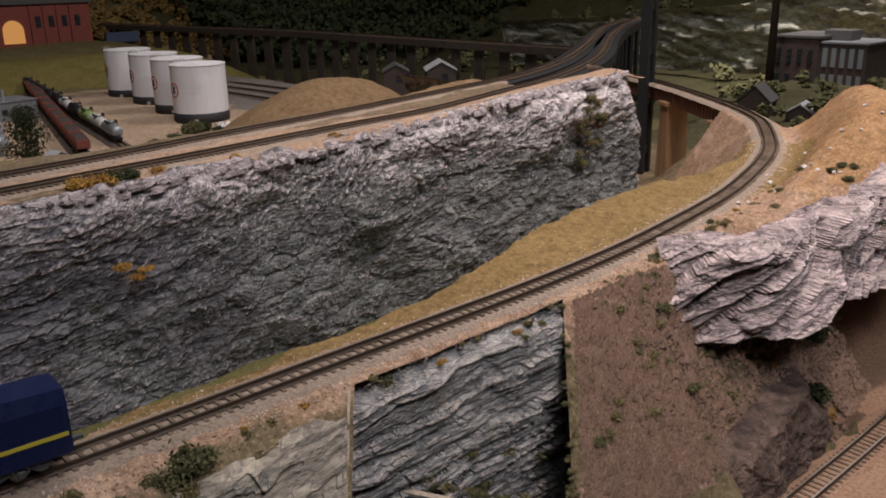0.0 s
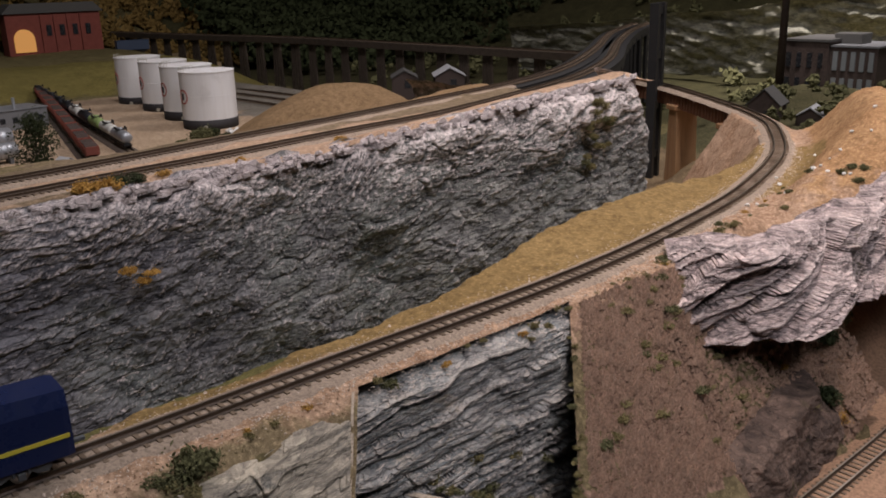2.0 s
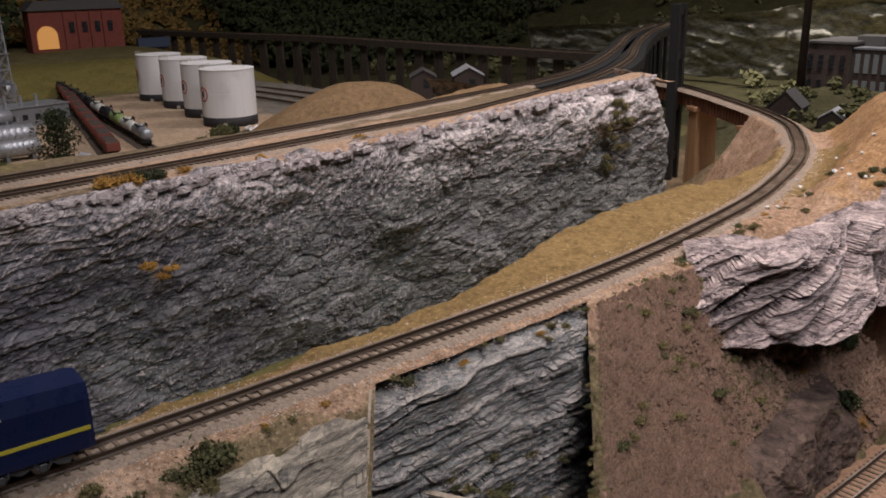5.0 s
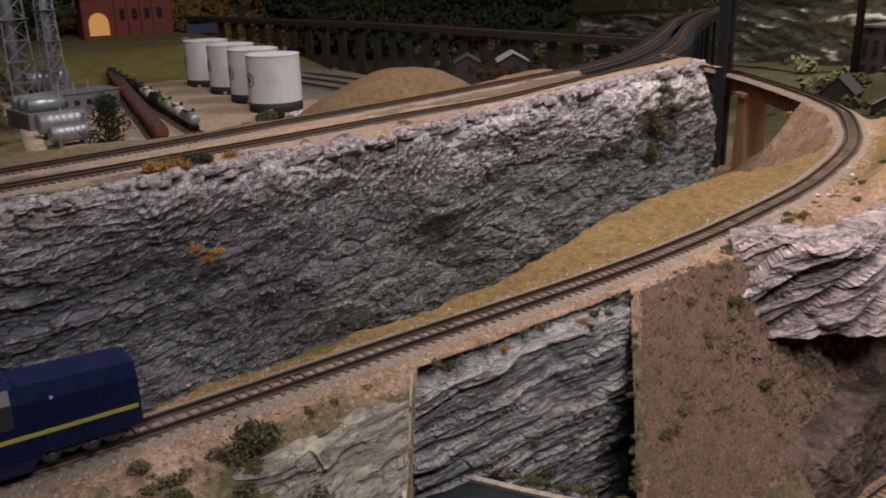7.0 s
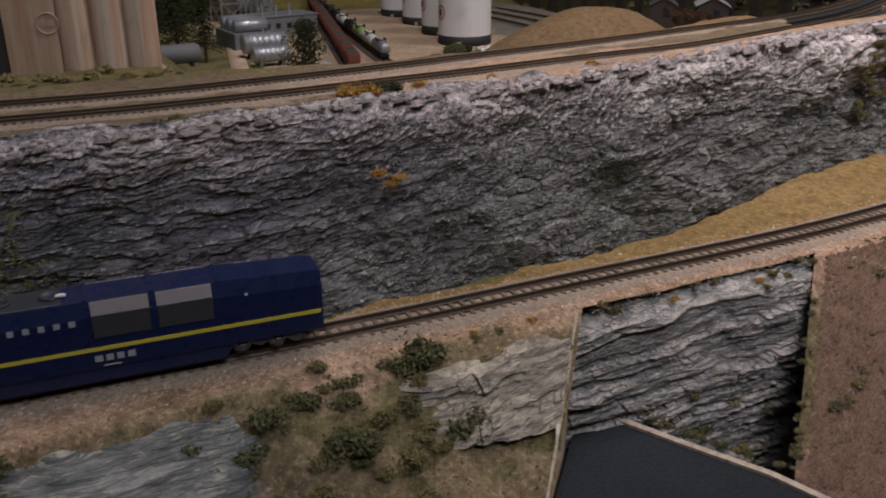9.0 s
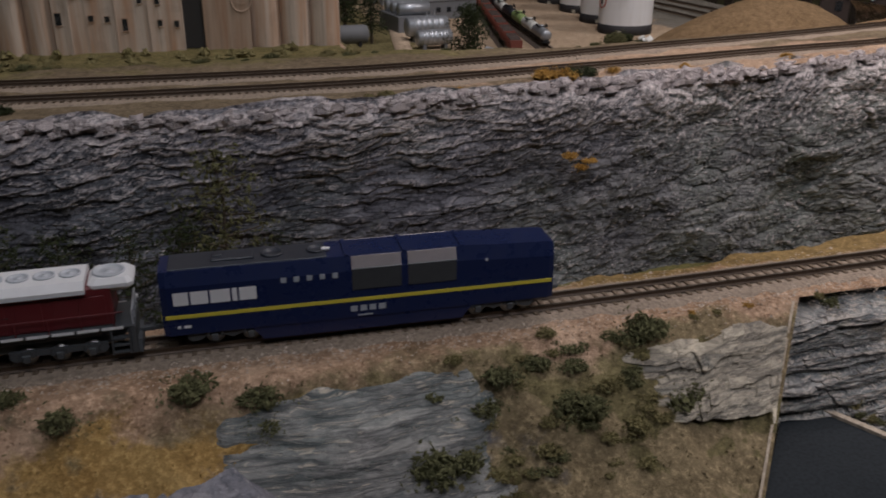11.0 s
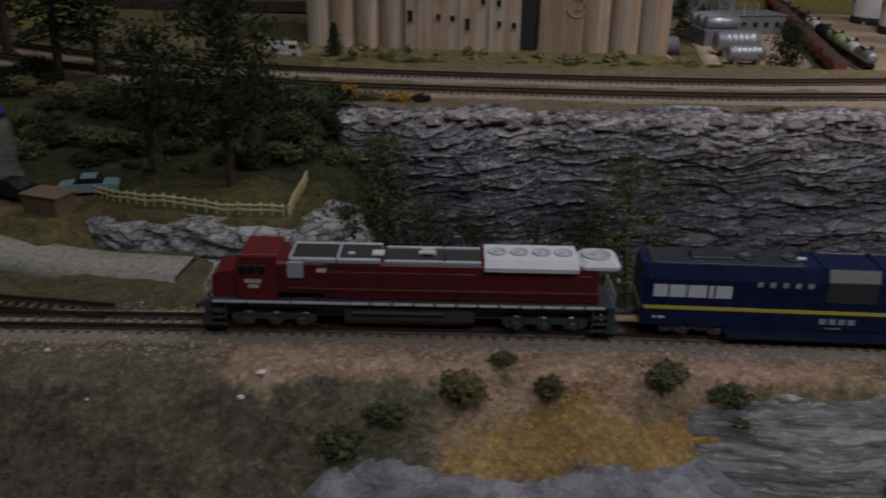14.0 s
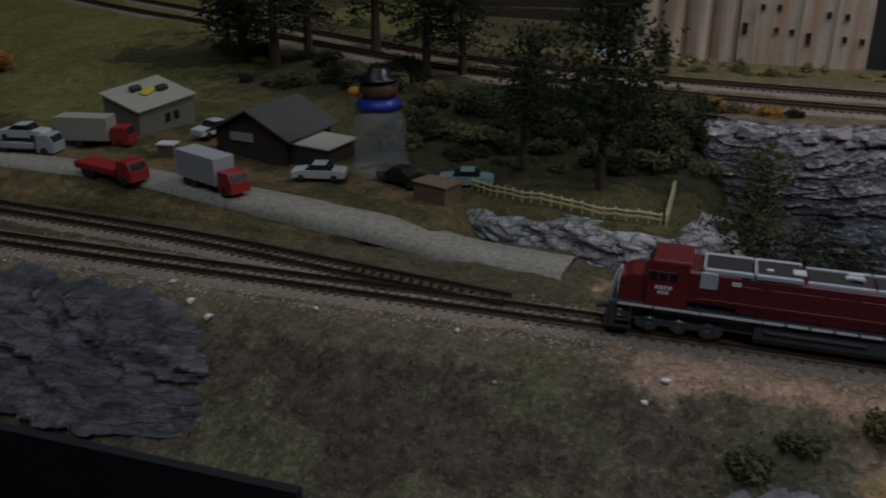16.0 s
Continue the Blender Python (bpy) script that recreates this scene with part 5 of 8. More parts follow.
def cleaning_car(m):
    C = empty("track_cleaning_car", m, "dark blue model service car with yellow stripe on the track", "rail car")
    h = 0.0680
    sec = [(-0.0090, 0.0060), (-0.0090, 0.0235), (-0.0072, 0.0285), (0.0072, 0.0285), (0.0090, 0.0235), (0.0090, 0.0060)]
    body = Shape()
    rings = [(-h, 0.94, 0.0), (-h + 0.002, 1.0, 0.0), (h - 0.030, 1.0, 0.0), (h - 0.022, 1.0, -0.0006), (h - 0.002, 0.99, -0.0012), (h, 0.93, -0.0016)]
    k = len(sec)
    body.v = [(x, y * w, z + (dz if z > 0.02 else 0)) for x, w, dz in rings for y, z in sec]
    body.f = [(i * k + j, i * k + (j + 1) % k, (i + 1) * k + (j + 1) % k, (i + 1) * k + j) for i in range(len(rings) - 1) for j in range(k)] + [tuple(range(k)), tuple(range(len(rings) * k - 1, (len(rings) - 1) * k - 1, -1))]
    part("body", body, "blue", C, "dark blue plastic car body")
    part("skirt", Shape().prism([(-0.036, 0.0012), (0.034, 0.0012), (0.038, 0.0064), (-0.040, 0.0064)], -0.0086, 0.0086), "blue", C)
    for s in (-1, 1):
        part("stripe", Shape().box((0, s * 0.00906, 0.0128), (0.1340, 0.0003, 0.0013)), "yellow", C)
    part("end_stripe", Shape().box((-h - 0.0001, 0, 0.0128), (0.0003, 0.0168, 0.0013)), "yellow", C)
    part("roof_band", Shape().box((-0.039, 0, 0.0286), (0.0520, 0.0136, 0.0006), None, 0.0002), "darkroof", C)
    for x, r in ((-0.0310, 0.0038), (-0.0160, 0.0034)):
        part("roof_fan", Shape().lathe((x, 0, 0.0288), [(r, 0), (r, 0.0007), (r * 0.85, 0.0008), (r * 0.8, 0.0003), (0.0006, 0.0003)], 18), "darkroof", C, "", True)
    part("roof_box", Shape().box((-0.0440, 0, 0.0292), (0.0140, 0.0062, 0.0010), None, 0.0003).box((-0.049, 0.001, 0.0298), (0.003, 0.003, 0.0008), None, 0.0002), "darkroof", C)
    part("vent_cap", Shape().box((-0.0130, -0.0015, 0.0296), (0.0030, 0.0016, 0.0008), None, 0.0002), "white", C)
    for x in (0.0035, 0.0230):
        for s in (-1, 1):
            part("side_window", Shape().box((x, s * 0.00900, 0.0205), (0.0172, 0.0008, 0.0082), None, 0.0003), "smoked", C, "smoked clear side window")
            q = Shape().box((0, 0, 0), (0.0172, 0.0046, 0.0005), None, 0.0001)
            ob = part("skylight", q, "skylight", C, "smoked clear roof window")
            ob.matrix_local = Matrix.Translation((x, s * 0.0083, 0.02625)) @ Matrix.Rotation(radians(-s * 70.2), 4, "X")
    part("rib", Shape().box((0.0134, 0, 0.0287), (0.0012, 0.0146, 0.0006)).box((-0.0065, 0, 0.0287), (0.0012, 0.0146, 0.0006)).box((0.0340, 0, 0.0286), (0.0012, 0.0146, 0.0006)), "blue", C)
    # maker's mark and lettering as plain bars
    bar_text(C, "mark_bar", -0.0640, -0.00912, 0.0192, [0.0048, 0.0056, 0.0064, 0.0016, 0.0056], 0.0046, 0.0007, "white")
    bar_text(C, "letter_bar", -0.0290, -0.00912, 0.0226, [0.0019] * 5, 0.0019, 0.0024, "letter")
    bar_text(C, "letter_bar", -0.0060, -0.00912, 0.0094, [0.0024, 0.0022, 0.0022, 0.0024], 0.0021, 0.0010, "letter")
    bar_text(C, "letter_bar", -0.0036, -0.00912, 0.0068, [0.0052], 0.0005, 0.0, "letter")
    bar_text(C, "letter_bar", -0.0635, -0.00912, 0.0090, [0.0010, 0.0022], 0.0009, 0.0010, "white")
    part("lamp_dot", Shape().lathe((0.0425, -0.0092, 0.0232), [(0.0005, 0), (0.0005, 0.0003)], 10, "Y"), "white", C)
    for x in (-0.046, 0.046):
        truck(C, x, (-0.0060, 0.0060))
    for end in (-1, 1):
        part("coupler", Shape().box((end * (h + 0.0024), 0, 0.0058), (0.0056, 0.0016, 0.0016), None, 0.0003), "under", C)
    return C


def on_main(x, z=RAIL):
    i = int(np.abs(main_fine[:, 0] - x).argmin())
    return Matrix.Translation((x, float(np.interp(x, main_fine[:, 0], main_fine[:, 1])), z)) @ Matrix.Rotation(math.atan2(main_tan[i, 1], main_tan[i, 0]), 4, "Z") @ Matrix.Scale(SIZE, 4)


TRAIN, SIZE = -0.2150, 1.055
locomotive(on_main(TRAIN + 0.0735 * SIZE))
cleaning_car(on_main(TRAIN + (0.1470 + 0.0075 + 0.0680) * SIZE))

# ---- plants ----
MAT["leaf_dark"] = speckled("leaf_dark", (0.013, 0.018, 0.008), (0.038, 0.048, 0.019), 120, fine=6, relief=0.0003)
MAT["leaf_green"] = speckled("leaf_green", (0.048, 0.052, 0.022), (0.120, 0.116, 0.054), 120, fine=6, relief=0.0003)
MAT["leaf_olive"] = speckled("leaf_olive", (0.085, 0.074, 0.030), (0.19, 0.16, 0.072), 120, fine=6, relief=0.0003)
MAT["leaf_gold"] = speckled("leaf_gold", (0.24, 0.12, 0.025), (0.42, 0.24, 0.06), 120, fine=6, relief=0.0003)
MAT["bark"] = speckled("bark", (0.035, 0.026, 0.02), (0.09, 0.07, 0.05), 200, fine=5, relief=0.0003)


def clump(g, at, size, rng, squash=0.8):
    """One crumpled tuft of foliage."""
    o = Vector(at)
    q = Euler([rng.uniform(0, 6.28) for _ in range(3)]).to_matrix()
    pts = []
    for d in ((1.7, 0, 0), (-1.7, 0, 0), (0, 0.75, 0), (0, -0.75, 0), (0, 0, 0.45), (0, 0, -0.45)):
        v = q @ Vector(d) * size * rng.uniform(0.55, 1.3)
        pts.append(o + Vector((v.x, v.y, v.z * squash)))
    g.add(pts, [(0, 2, 4), (2, 1, 4), (1, 3, 4), (3, 0, 4), (2, 0, 5), (1, 2, 5), (3, 1, 5), (0, 3, 5)])


def fluff(centre, radii, count, size, rng, hollow=0.35):
    g = Shape()
    for _ in range(count):
        while True:
            v = Vector([rng.uniform(-1, 1) for _ in range(3)])
            if hollow < v.length < 1:
                break
        clump(g, (centre[0] + v.x * radii[0], centre[1] + v.y * radii[1], centre[2] + v.z * radii[2]), size * rng.uniform(0.6, 1.3), rng)
    return g


HEAPS = {}


def heap(at, r, seed, material, key, tall=0.7):
    """A tuft that joins a mass of undergrowth."""
    rng = random.Random(seed)
    g = HEAPS.setdefault((key, material), Shape())
    for _ in range(3):
        c = (at[0] + rng.uniform(-0.6, 0.6) * r, at[1] + rng.uniform(-0.5, 0.5) * r, at[2] + r * tall * rng.uniform(0.3, 0.8))
        q = fluff(c, (r * 0.75, r * 0.7, r * tall * 0.6), int(45 + 7500 * r), max(r * 0.115, 0.00035), rng, 0.1)
        g.add(q.v, q.f)


def bush(at, r, seed, material="leaf_green", label="small dark green bush on the earth slope", tall=0.62):
    rng = random.Random(seed)
    B = empty("bush", Matrix.Translation(at), label, "bush", "bushes")
    g = Shape()
    tall *= rng.uniform(0.75, 1.2)
    for _ in range(3):
        c = (rng.uniform(-0.55, 0.55) * r, rng.uniform(-0.4, 0.4) * r, r * tall * rng.uniform(0.5, 0.9))
        k = rng.uniform(0.7, 1.15)
        q = fluff(c, (r * 0.72 * k, r * 0.66 * k, r * tall * 0.62 * k), int(45 + 8000 * r), max(r * 0.115, 0.00035), rng, 0.15)
        g.add(q.v, q.f)
    for _ in range(int(50 + 7000 * r)):
        clump(g, (rng.gauss(0, 0.55) * r, rng.gauss(0, 0.45) * r, r * tall * abs(rng.gauss(0.6, 0.45))), max(r * 0.075, 0.0003), rng)
    part("foliage", g, material, B)
    s = Shape()
    for _ in range(4):
        s.tube((0, 0, -r * 0.3), (rng.uniform(-0.5, 0.5) * r, rng.uniform(-0.5, 0.5) * r, r * tall * 0.9), r * 0.045, r * 0.015, 5)
    part("stem", s, "bark", B)
    return B


def tree(at, height, spread, seed, material="leaf_dark", label="tall dark leafy model tree", crown=0.35, trunk=0.035, count=420, open_=0.25):
    """Tapered trunk, limbs, and a crown of many tufts round the limb ends. crown: where the leaves begin, as a part of the height."""
    rng = random.Random(seed)
    T = empty("tree", Matrix.Translation(at), label, "tree", "trees")
    wood, leaves = Shape(), Shape()
    pts = [Vector((0, 0, -0.004))]
    for i in range(5):
        pts.append(pts[-1] + Vector((rng.uniform(-0.03, 0.03) * height, rng.uniform(-0.03, 0.03) * height, height * 0.19)))
    for i in range(5):
        wood.tube(pts[i], pts[i + 1], height * trunk * (1 - i * 0.18), height * trunk * (1 - (i + 1) * 0.18), 7)
    n = 16
    for i in range(n):
        f = crown + (1 - crown) * (i + 0.5) / n
        k = min(4, int(f * 5))
        base = pts[k].lerp(pts[k + 1], f * 5 - k)
        a = i * 2.4 + rng.uniform(-0.4, 0.4)
        reach = spread * math.sin(math.pi * min(0.97, 0.18 + 0.8 * (f - crown) / (1 - crown))) * rng.uniform(0.7, 1.15)
        tip = base + Vector((math.cos(a) * reach, math.sin(a) * reach, reach * rng.uniform(0.1, 0.55)))
        wood.tube(base, tip, height * trunk * 0.38, height * trunk * 0.1, 5)
        for _ in range(count // n):
            w = rng.uniform(open_, 1.1)
            p = base.lerp(tip, w) + Vector([rng.gauss(0, spread * 0.22) for _ in range(3)])
            for _ in range(2):
                clump(leaves, p + Vector([rng.gauss(0, spread * 0.05) for _ in range(3)]), spread * rng.uniform(0.028, 0.062), rng)
    part("trunk", wood, "bark", T)
    part("crown", leaves, material, T)
    return T


def conifer(at, height, spread, seed, label="tall dark conifer with ragged branches"):
    rng = random.Random(seed)
    T = empty("conifer", Matrix.Translation(at), label, "tree", "conifers")
    wood, leaves = Shape(), Shape()
    wood.tube((0, 0, -0.003), (0, 0, height * 0.95), height * 0.028, height * 0.006, 7)
    for i in range(40):
        f = 0.22 + 0.78 * i / 40
        r = spread * (1.05 - f) * rng.uniform(0.7, 1.25) + spread * 0.08
        for j in range(9):
            a = rng.uniform(0, 6.28)
            tip = Vector((math.cos(a) * r, math.sin(a) * r, height * f - r * 0.25))
            if j < 2:
                wood.tube((0, 0, height * f), tip, height * 0.006, height * 0.002, 4)
            for w in (0.3, 0.5, 0.7, 0.85, 1.0):
                clump(leaves, Vector((0, 0, height * f)).lerp(tip, w) + Vector([rng.gauss(0, spread * 0.03) for _ in range(3)]), spread * rng.uniform(0.04, 0.085), rng, 0.5)
    part("trunk", wood, "bark", T)
    part("crown", leaves, "leaf_dark", T)
    return T


def ground_at(x, y):
    return float(bench_height(np.array([x]), np.array([y]))[0])


# bushes on the near slope
for i, (x, y, r, mat) in enumerate([(-0.103, 0.263, 0.0062, "leaf_green"), (-0.085, 0.252, 0.0075, "leaf_green"), (-0.048, 0.256, 0.0090, "leaf_green"), (-0.022, 0.251, 0.0075, "leaf_green"),
                                    (-0.023, 0.244, 0.0060, "leaf_green"), (-0.118, 0.250, 0.0105, "leaf_olive"), (-0.145, 0.246, 0.0075, "leaf_green"), (0.122, 0.251, 0.0098, "leaf_green"),
                                    (0.062, 0.245, 0.0080, "leaf_green"), (0.078, 0.246, 0.0062, "leaf_green"), (0.084, 0.256, 0.0045, "leaf_olive"), (0.086, 0.228, 0.0095, "leaf_green"),
                                    (0.030, 0.224, 0.0110, "leaf_green"), (0.130, 0.231, 0.0085, "leaf_green"), (0.055, 0.238, 0.0070, "leaf_green"), (0.101, 0.236, 0.0055, "leaf_olive"),
                                    (-0.160, 0.236, 0.0100, "leaf_green"), (0.145, 0.240, 0.0050, "leaf_green"), (0.045, 0.225, 0.0070, "leaf_green"), (0.107, 0.221, 0.0060, "leaf_olive")]):
    bush((x, y, ground_at(x, y) - 0.0005), r, 100 + i, mat)
# scrub on the brown slope and round the ledges
rng = random.Random(5)
for i in range(60):
    x, y = rng.uniform(0.345, 0.50), rng.uniform(0.205, 0.262)
    heap((x - 1.0 * max(0, 0.258 - y) * 0.6, y, ground_at(x - 1.0 * max(0, 0.258 - y) * 0.6, y) - 0.001), rng.uniform(0.0022, 0.0066), 200 + i, rng.choice(["leaf_olive", "leaf_olive", "leaf_olive", "leaf_green"]), "low olive scrub on the brown slope", 0.3)
for i in range(40):
    x = rng.uniform(0.14, 0.62)
    y = float(np.interp(x, main_fine[:, 0], main_fine[:, 1])) - rng.uniform(0.0185, 0.026)
    heap((x, y, ground_at(x, y) - 0.0008), rng.uniform(0.0016, 0.0034), 300 + i, rng.choice(["leaf_olive", "leaf_olive", "leaf_gold"]), "tiny dry tufts at the ballast edge", 0.6)
for i in range(16):
    x, y = rng.uniform(0.45, 0.66), rng.uniform(0.235, 0.285)
    bush((x, y, ground_at(x, y) - 0.0008), rng.uniform(0.003, 0.0055), 360 + i, rng.choice(["leaf_olive", "leaf_green"]), "low olive scrub above the pale ledges", 0.55)
for i, (x, z) in enumerate([(0.228, 0.196), (0.231, 0.186), (0.234, 0.178), (0.262, 0.172), (0.268, 0.160), (0.285, 0.152), (0.222, 0.165), (0.250, 0.150), (0.30, 0.165), (0.215, 0.205), (0.296, 0.198), (0.208, 0.16), (0.246, 0.165)]):
    bush((x, 0.2625 - (0.2125 - z) * 0.42, z), 0.0048, 400 + i, ["leaf_olive", "leaf_green"][i % 2], "olive scrub growing on the slaty wall", 0.8)
for i, (x, y, r, mat) in enumerate([(0.346, 0.221, 0.0060, "leaf_olive"), (0.355, 0.231, 0.0050, "leaf_olive"), (0.349, 0.226, 0.0040, "leaf_green"), (0.2905, 0.2052, 0.0065, "leaf_green"), (0.311, 0.211, 0.0055, "leaf_olive"), (0.300, 0.207, 0.0050, "leaf_olive"),
                                    (0.318, 0.216, 0.0045, "leaf_olive"), (0.394, 0.241, 0.0045, "leaf_olive"), (0.412, 0.207, 0.0050, "leaf_olive"), (0.459, 0.209, 0.0050, "leaf_gold"), (0.440, 0.213, 0.0042, "leaf_olive"), (0.357, 0.191, 0.0050, "leaf_olive"), (0.376, 0.246, 0.0040, "leaf_olive")]):
    bush((x, y, ground_at(x, y) - 0.0008), r, 420 + i, mat, "low olive scrub patch on the brown slope", 0.45)
# crest of the cliff
for i, (x, r, mat) in enumerate([(0.193, 0.009, "leaf_gold"), (0.204, 0.009, "leaf_gold"), (0.213, 0.0085, "leaf_dark"), (0.222, 0.007, "leaf_dark"), (0.243, 0.005, "leaf_gold"), (0.085, 0.007, "leaf_olive"), (0.072, 0.006, "leaf_olive"),
                                 (0.130, 0.005, "leaf_gold"), (0.300, 0.005, "leaf_gold"), (0.385, 0.006, "leaf_gold"), (-0.155, 0.009, "leaf_gold"), (-0.172, 0.009, "leaf_olive"), (-0.19, 0.010, "leaf_gold"), (-0.14, 0.007, "leaf_dark")]):
    y = float(np.interp(x, *(np.array(cliff_line)[1:11].T))) + 0.013 + (0.012 if x < -0.1 else 0)
    bush((x, y, float(upper_height(np.array([x]), np.array([y]))[0]) - 0.001), r, 440 + i, mat, "autumn-coloured shrub on the cliff crest", 0.7)
for i in range(26):
    x = rng.uniform(-0.2, 0.2)
    y = 0.672 + rng.uniform(0, 0.02)
    heap((x, y, float(upper_height(np.array([x]), np.array([y]))[0]) - 0.001), rng.uniform(0.004, 0.008), 470 + i, rng.choice(["leaf_olive", "leaf_green"]), "grass tufts beside the upper tracks", 0.5)
# moss and scrub hanging on the cliff's end
for i in range(20):
    x, z = 0.652 + rng.uniform(-0.022, 0.022), rng.uniform(0.195, 0.258)
    heap((x, 0.499 - (0.27 - z) * 0.10, z), rng.uniform(0.004, 0.0075), 500 + i, rng.choice(["leaf_olive", "leaf_green"]), "green moss growing on the cliff", 0.7)
for i, (x, z) in enumerate([(0.20, 0.206), (0.206, 0.198), (0.213, 0.203)]):
    bush((x, 0.488, z), 0.0055, 530 + i, "leaf_gold", "rust-coloured lichen tuft on the cliff", 0.5)
# trees at the foot of the cliff
for i, (x, y, top, sp, mat, n) in enumerate([(-0.165, 0.425, 0.263, 0.022, "leaf_green", 600), (-0.158, 0.440, 0.238, 0.020, "leaf_dark", 420), (-0.182, 0.400, 0.235, 0.022, "leaf_dark", 380), (-0.128, 0.415, 0.232, 0.020, "leaf_dark", 320), (-0.108, 0.430, 0.214, 0.020, "leaf_dark", 260),
                                             (-0.018, 0.430, 0.256, 0.026, "leaf_green", 300), (-0.045, 0.420, 0.222, 0.022, "leaf_dark", 320), (-0.075, 0.430, 0.212, 0.016, "leaf_dark", 220), (0.0, 0.43, 0.205, 0.014, "leaf_dark", 150)]):
    tree((x, y, 0.124), top - 0.124, sp, 600 + i, mat, "spindly model tree at the foot of the cliff", 0.22, 0.016, n * 2, 0.1)

# ---- village on the left ----
def village_at(x, y):
    return float(village_height(np.array([x]), np.array([y]))[0])


tree((-0.238, 0.432, village_at(-0.238, 0.432)), 0.124, 0.031, 650, "leaf_dark", "large dark tree behind the fence", 0.22, 0.024, 1300, 0.1)
tree((-0.285, 0.455, village_at(-0.285, 0.455)), 0.085, 0.024, 651, "leaf_dark", "dark tree on the grassy slope", 0.35, 0.03, 800, 0.1)
for i, (x, y, h) in enumerate([(-0.536, 0.626, 0.135), (-0.517, 0.650, 0.120), (-0.468, 0.680, 0.130), (-0.395, 0.600, 0.105), (-0.368, 0.604, 0.100), (-0.60, 0.66, 0.11), (-0.575, 0.64, 0.09)]):
    conifer((x, y, village_at(x, y)), h * 1.25, 0.031, 660 + i)
for i in range(44):
    x = rng.uniform(-0.62, -0.20)
    y = rng.uniform(0.50, 0.575) + max(0, -0.35 - x) * 0.45
    bush((x, y, village_at(x, y) - 0.001), rng.uniform(0.006, 0.014), 680 + i, rng.choice(["leaf_dark", "leaf_dark", "leaf_green", "leaf_olive"]), "dark bush on the grassy slope", 0.8)
for i in range(46):
    x, y = rng.uniform(-0.38, -0.20), rng.uniform(0.455, 0.56)
    heap((x, y, village_at(x, y) - 0.001), rng.uniform(0.006, 0.013), 1200 + i, rng.choice(["leaf_dark", "leaf_dark", "leaf_dark", "leaf_green"]), "dark undergrowth on the slope below the tracks", 0.7)
for i in range(14):
    x, y = rng.uniform(-0.225, -0.172), rng.uniform(0.50, 0.565)
    heap((x, y, 0.236 + rng.uniform(-0.012, 0.006)), rng.uniform(0.010, 0.015), 1260 + i, "leaf_dark", "dark undergrowth on the slope below the tracks", 0.9)
for i in range(24):
    x, y = rng.uniform(-0.225, -0.175), rng.uniform(0.475, 0.55)
    heap((x, y, village_at(x, y) - 0.002), rng.uniform(0.008, 0.014), 740 + i, rng.choice(["leaf_dark", "leaf_green"]), "dark undergrowth on the slope below the tracks", 0.9)
for i, (x, y, mat) in enumerate([(-0.80, 0.60, "leaf_gold"), (-0.815, 0.585, "leaf_green"), (-0.40, 0.86, "leaf_green"), (-0.45, 0.88, "leaf_olive"), (-0.30, 0.84, "leaf_gold"), (-0.52, 0.93, "leaf_green"), (-0.34, 0.9, "leaf_olive"), (-0.6, 0.95, "leaf_green")]):
    bush((x, y, village_at(x, y) - 0.001), 0.018, 770 + i, mat, "round leafy bush beyond the upper tracks", 0.9)

MAT["fence"] = painted("fence_paint", (0.66, 0.56, 0.28), 0.6, 0, 0.25, 300)
F = empty("fence", label="pale yellow picket rail fence on the rock bank", category="fence")
line, tan = along([(-0.312, 0.425), (-0.285, 0.405), (-0.25, 0.394), (-0.2005, 0.3885)], 0.0056)
zs = [village_at(x, y) for x, y in line]
for (x, y), z in zip(line, zs):
    part("post", Shape().box((x, y, z + 0.0030), (0.0010, 0.0010, 0.0074), None, 0.0002), "fence", F)
for h in (0.0030, 0.0054):
    for i in range(len(line) - 1):
        g = Shape().tube((line[i][0], line[i][1] - 0.0006, zs[i] + h), (line[i + 1][0], line[i + 1][1] - 0.0006, zs[i + 1] + h), 0.00055, None, 5)
        part("fence_rail", g, "fence", F)
line2 = [(-0.2005, 0.3885 + 0.0068 * i) for i in range(10)]
zs2 = [village_at(-0.2005, y) for x, y in line2]
for (x, y), z in zip(line2, zs2):
    part("post", Shape().box((x, y, z + 0.0030), (0.0010, 0.0010, 0.0074), None, 0.0002), "fence", F)
for h in (0.0030, 0.0054):
    for i in range(len(line2) - 1):
        g = Shape().tube((line2[i][0] - 0.0006, line2[i][1], zs2[i] + h), (line2[i + 1][0] - 0.0006, line2[i + 1][1], zs2[i + 1] + h), 0.00055, None, 5)
        part("fence_rail", g, "fence", F)

MAT["grey_wall"] = painted("grey_render", (0.26, 0.25, 0.22), 0.8, 0, 0.3, 120)
MAT["pale_roof"] = painted("pale_roof", (0.42, 0.40, 0.33), 0.8, 0, 0.3, 120)
MAT["shed_wall"] = painted("dark_shed_wood", (0.050, 0.032, 0.026), 0.8, 0, 0.4, 160)
MAT["shed_roof"] = painted("grey_shed_roof", (0.075, 0.073, 0.070), 0.8, 0, 0.4, 160)
MAT["pane"] = painted("dark_pane", (0.02, 0.022, 0.026), 0.25)


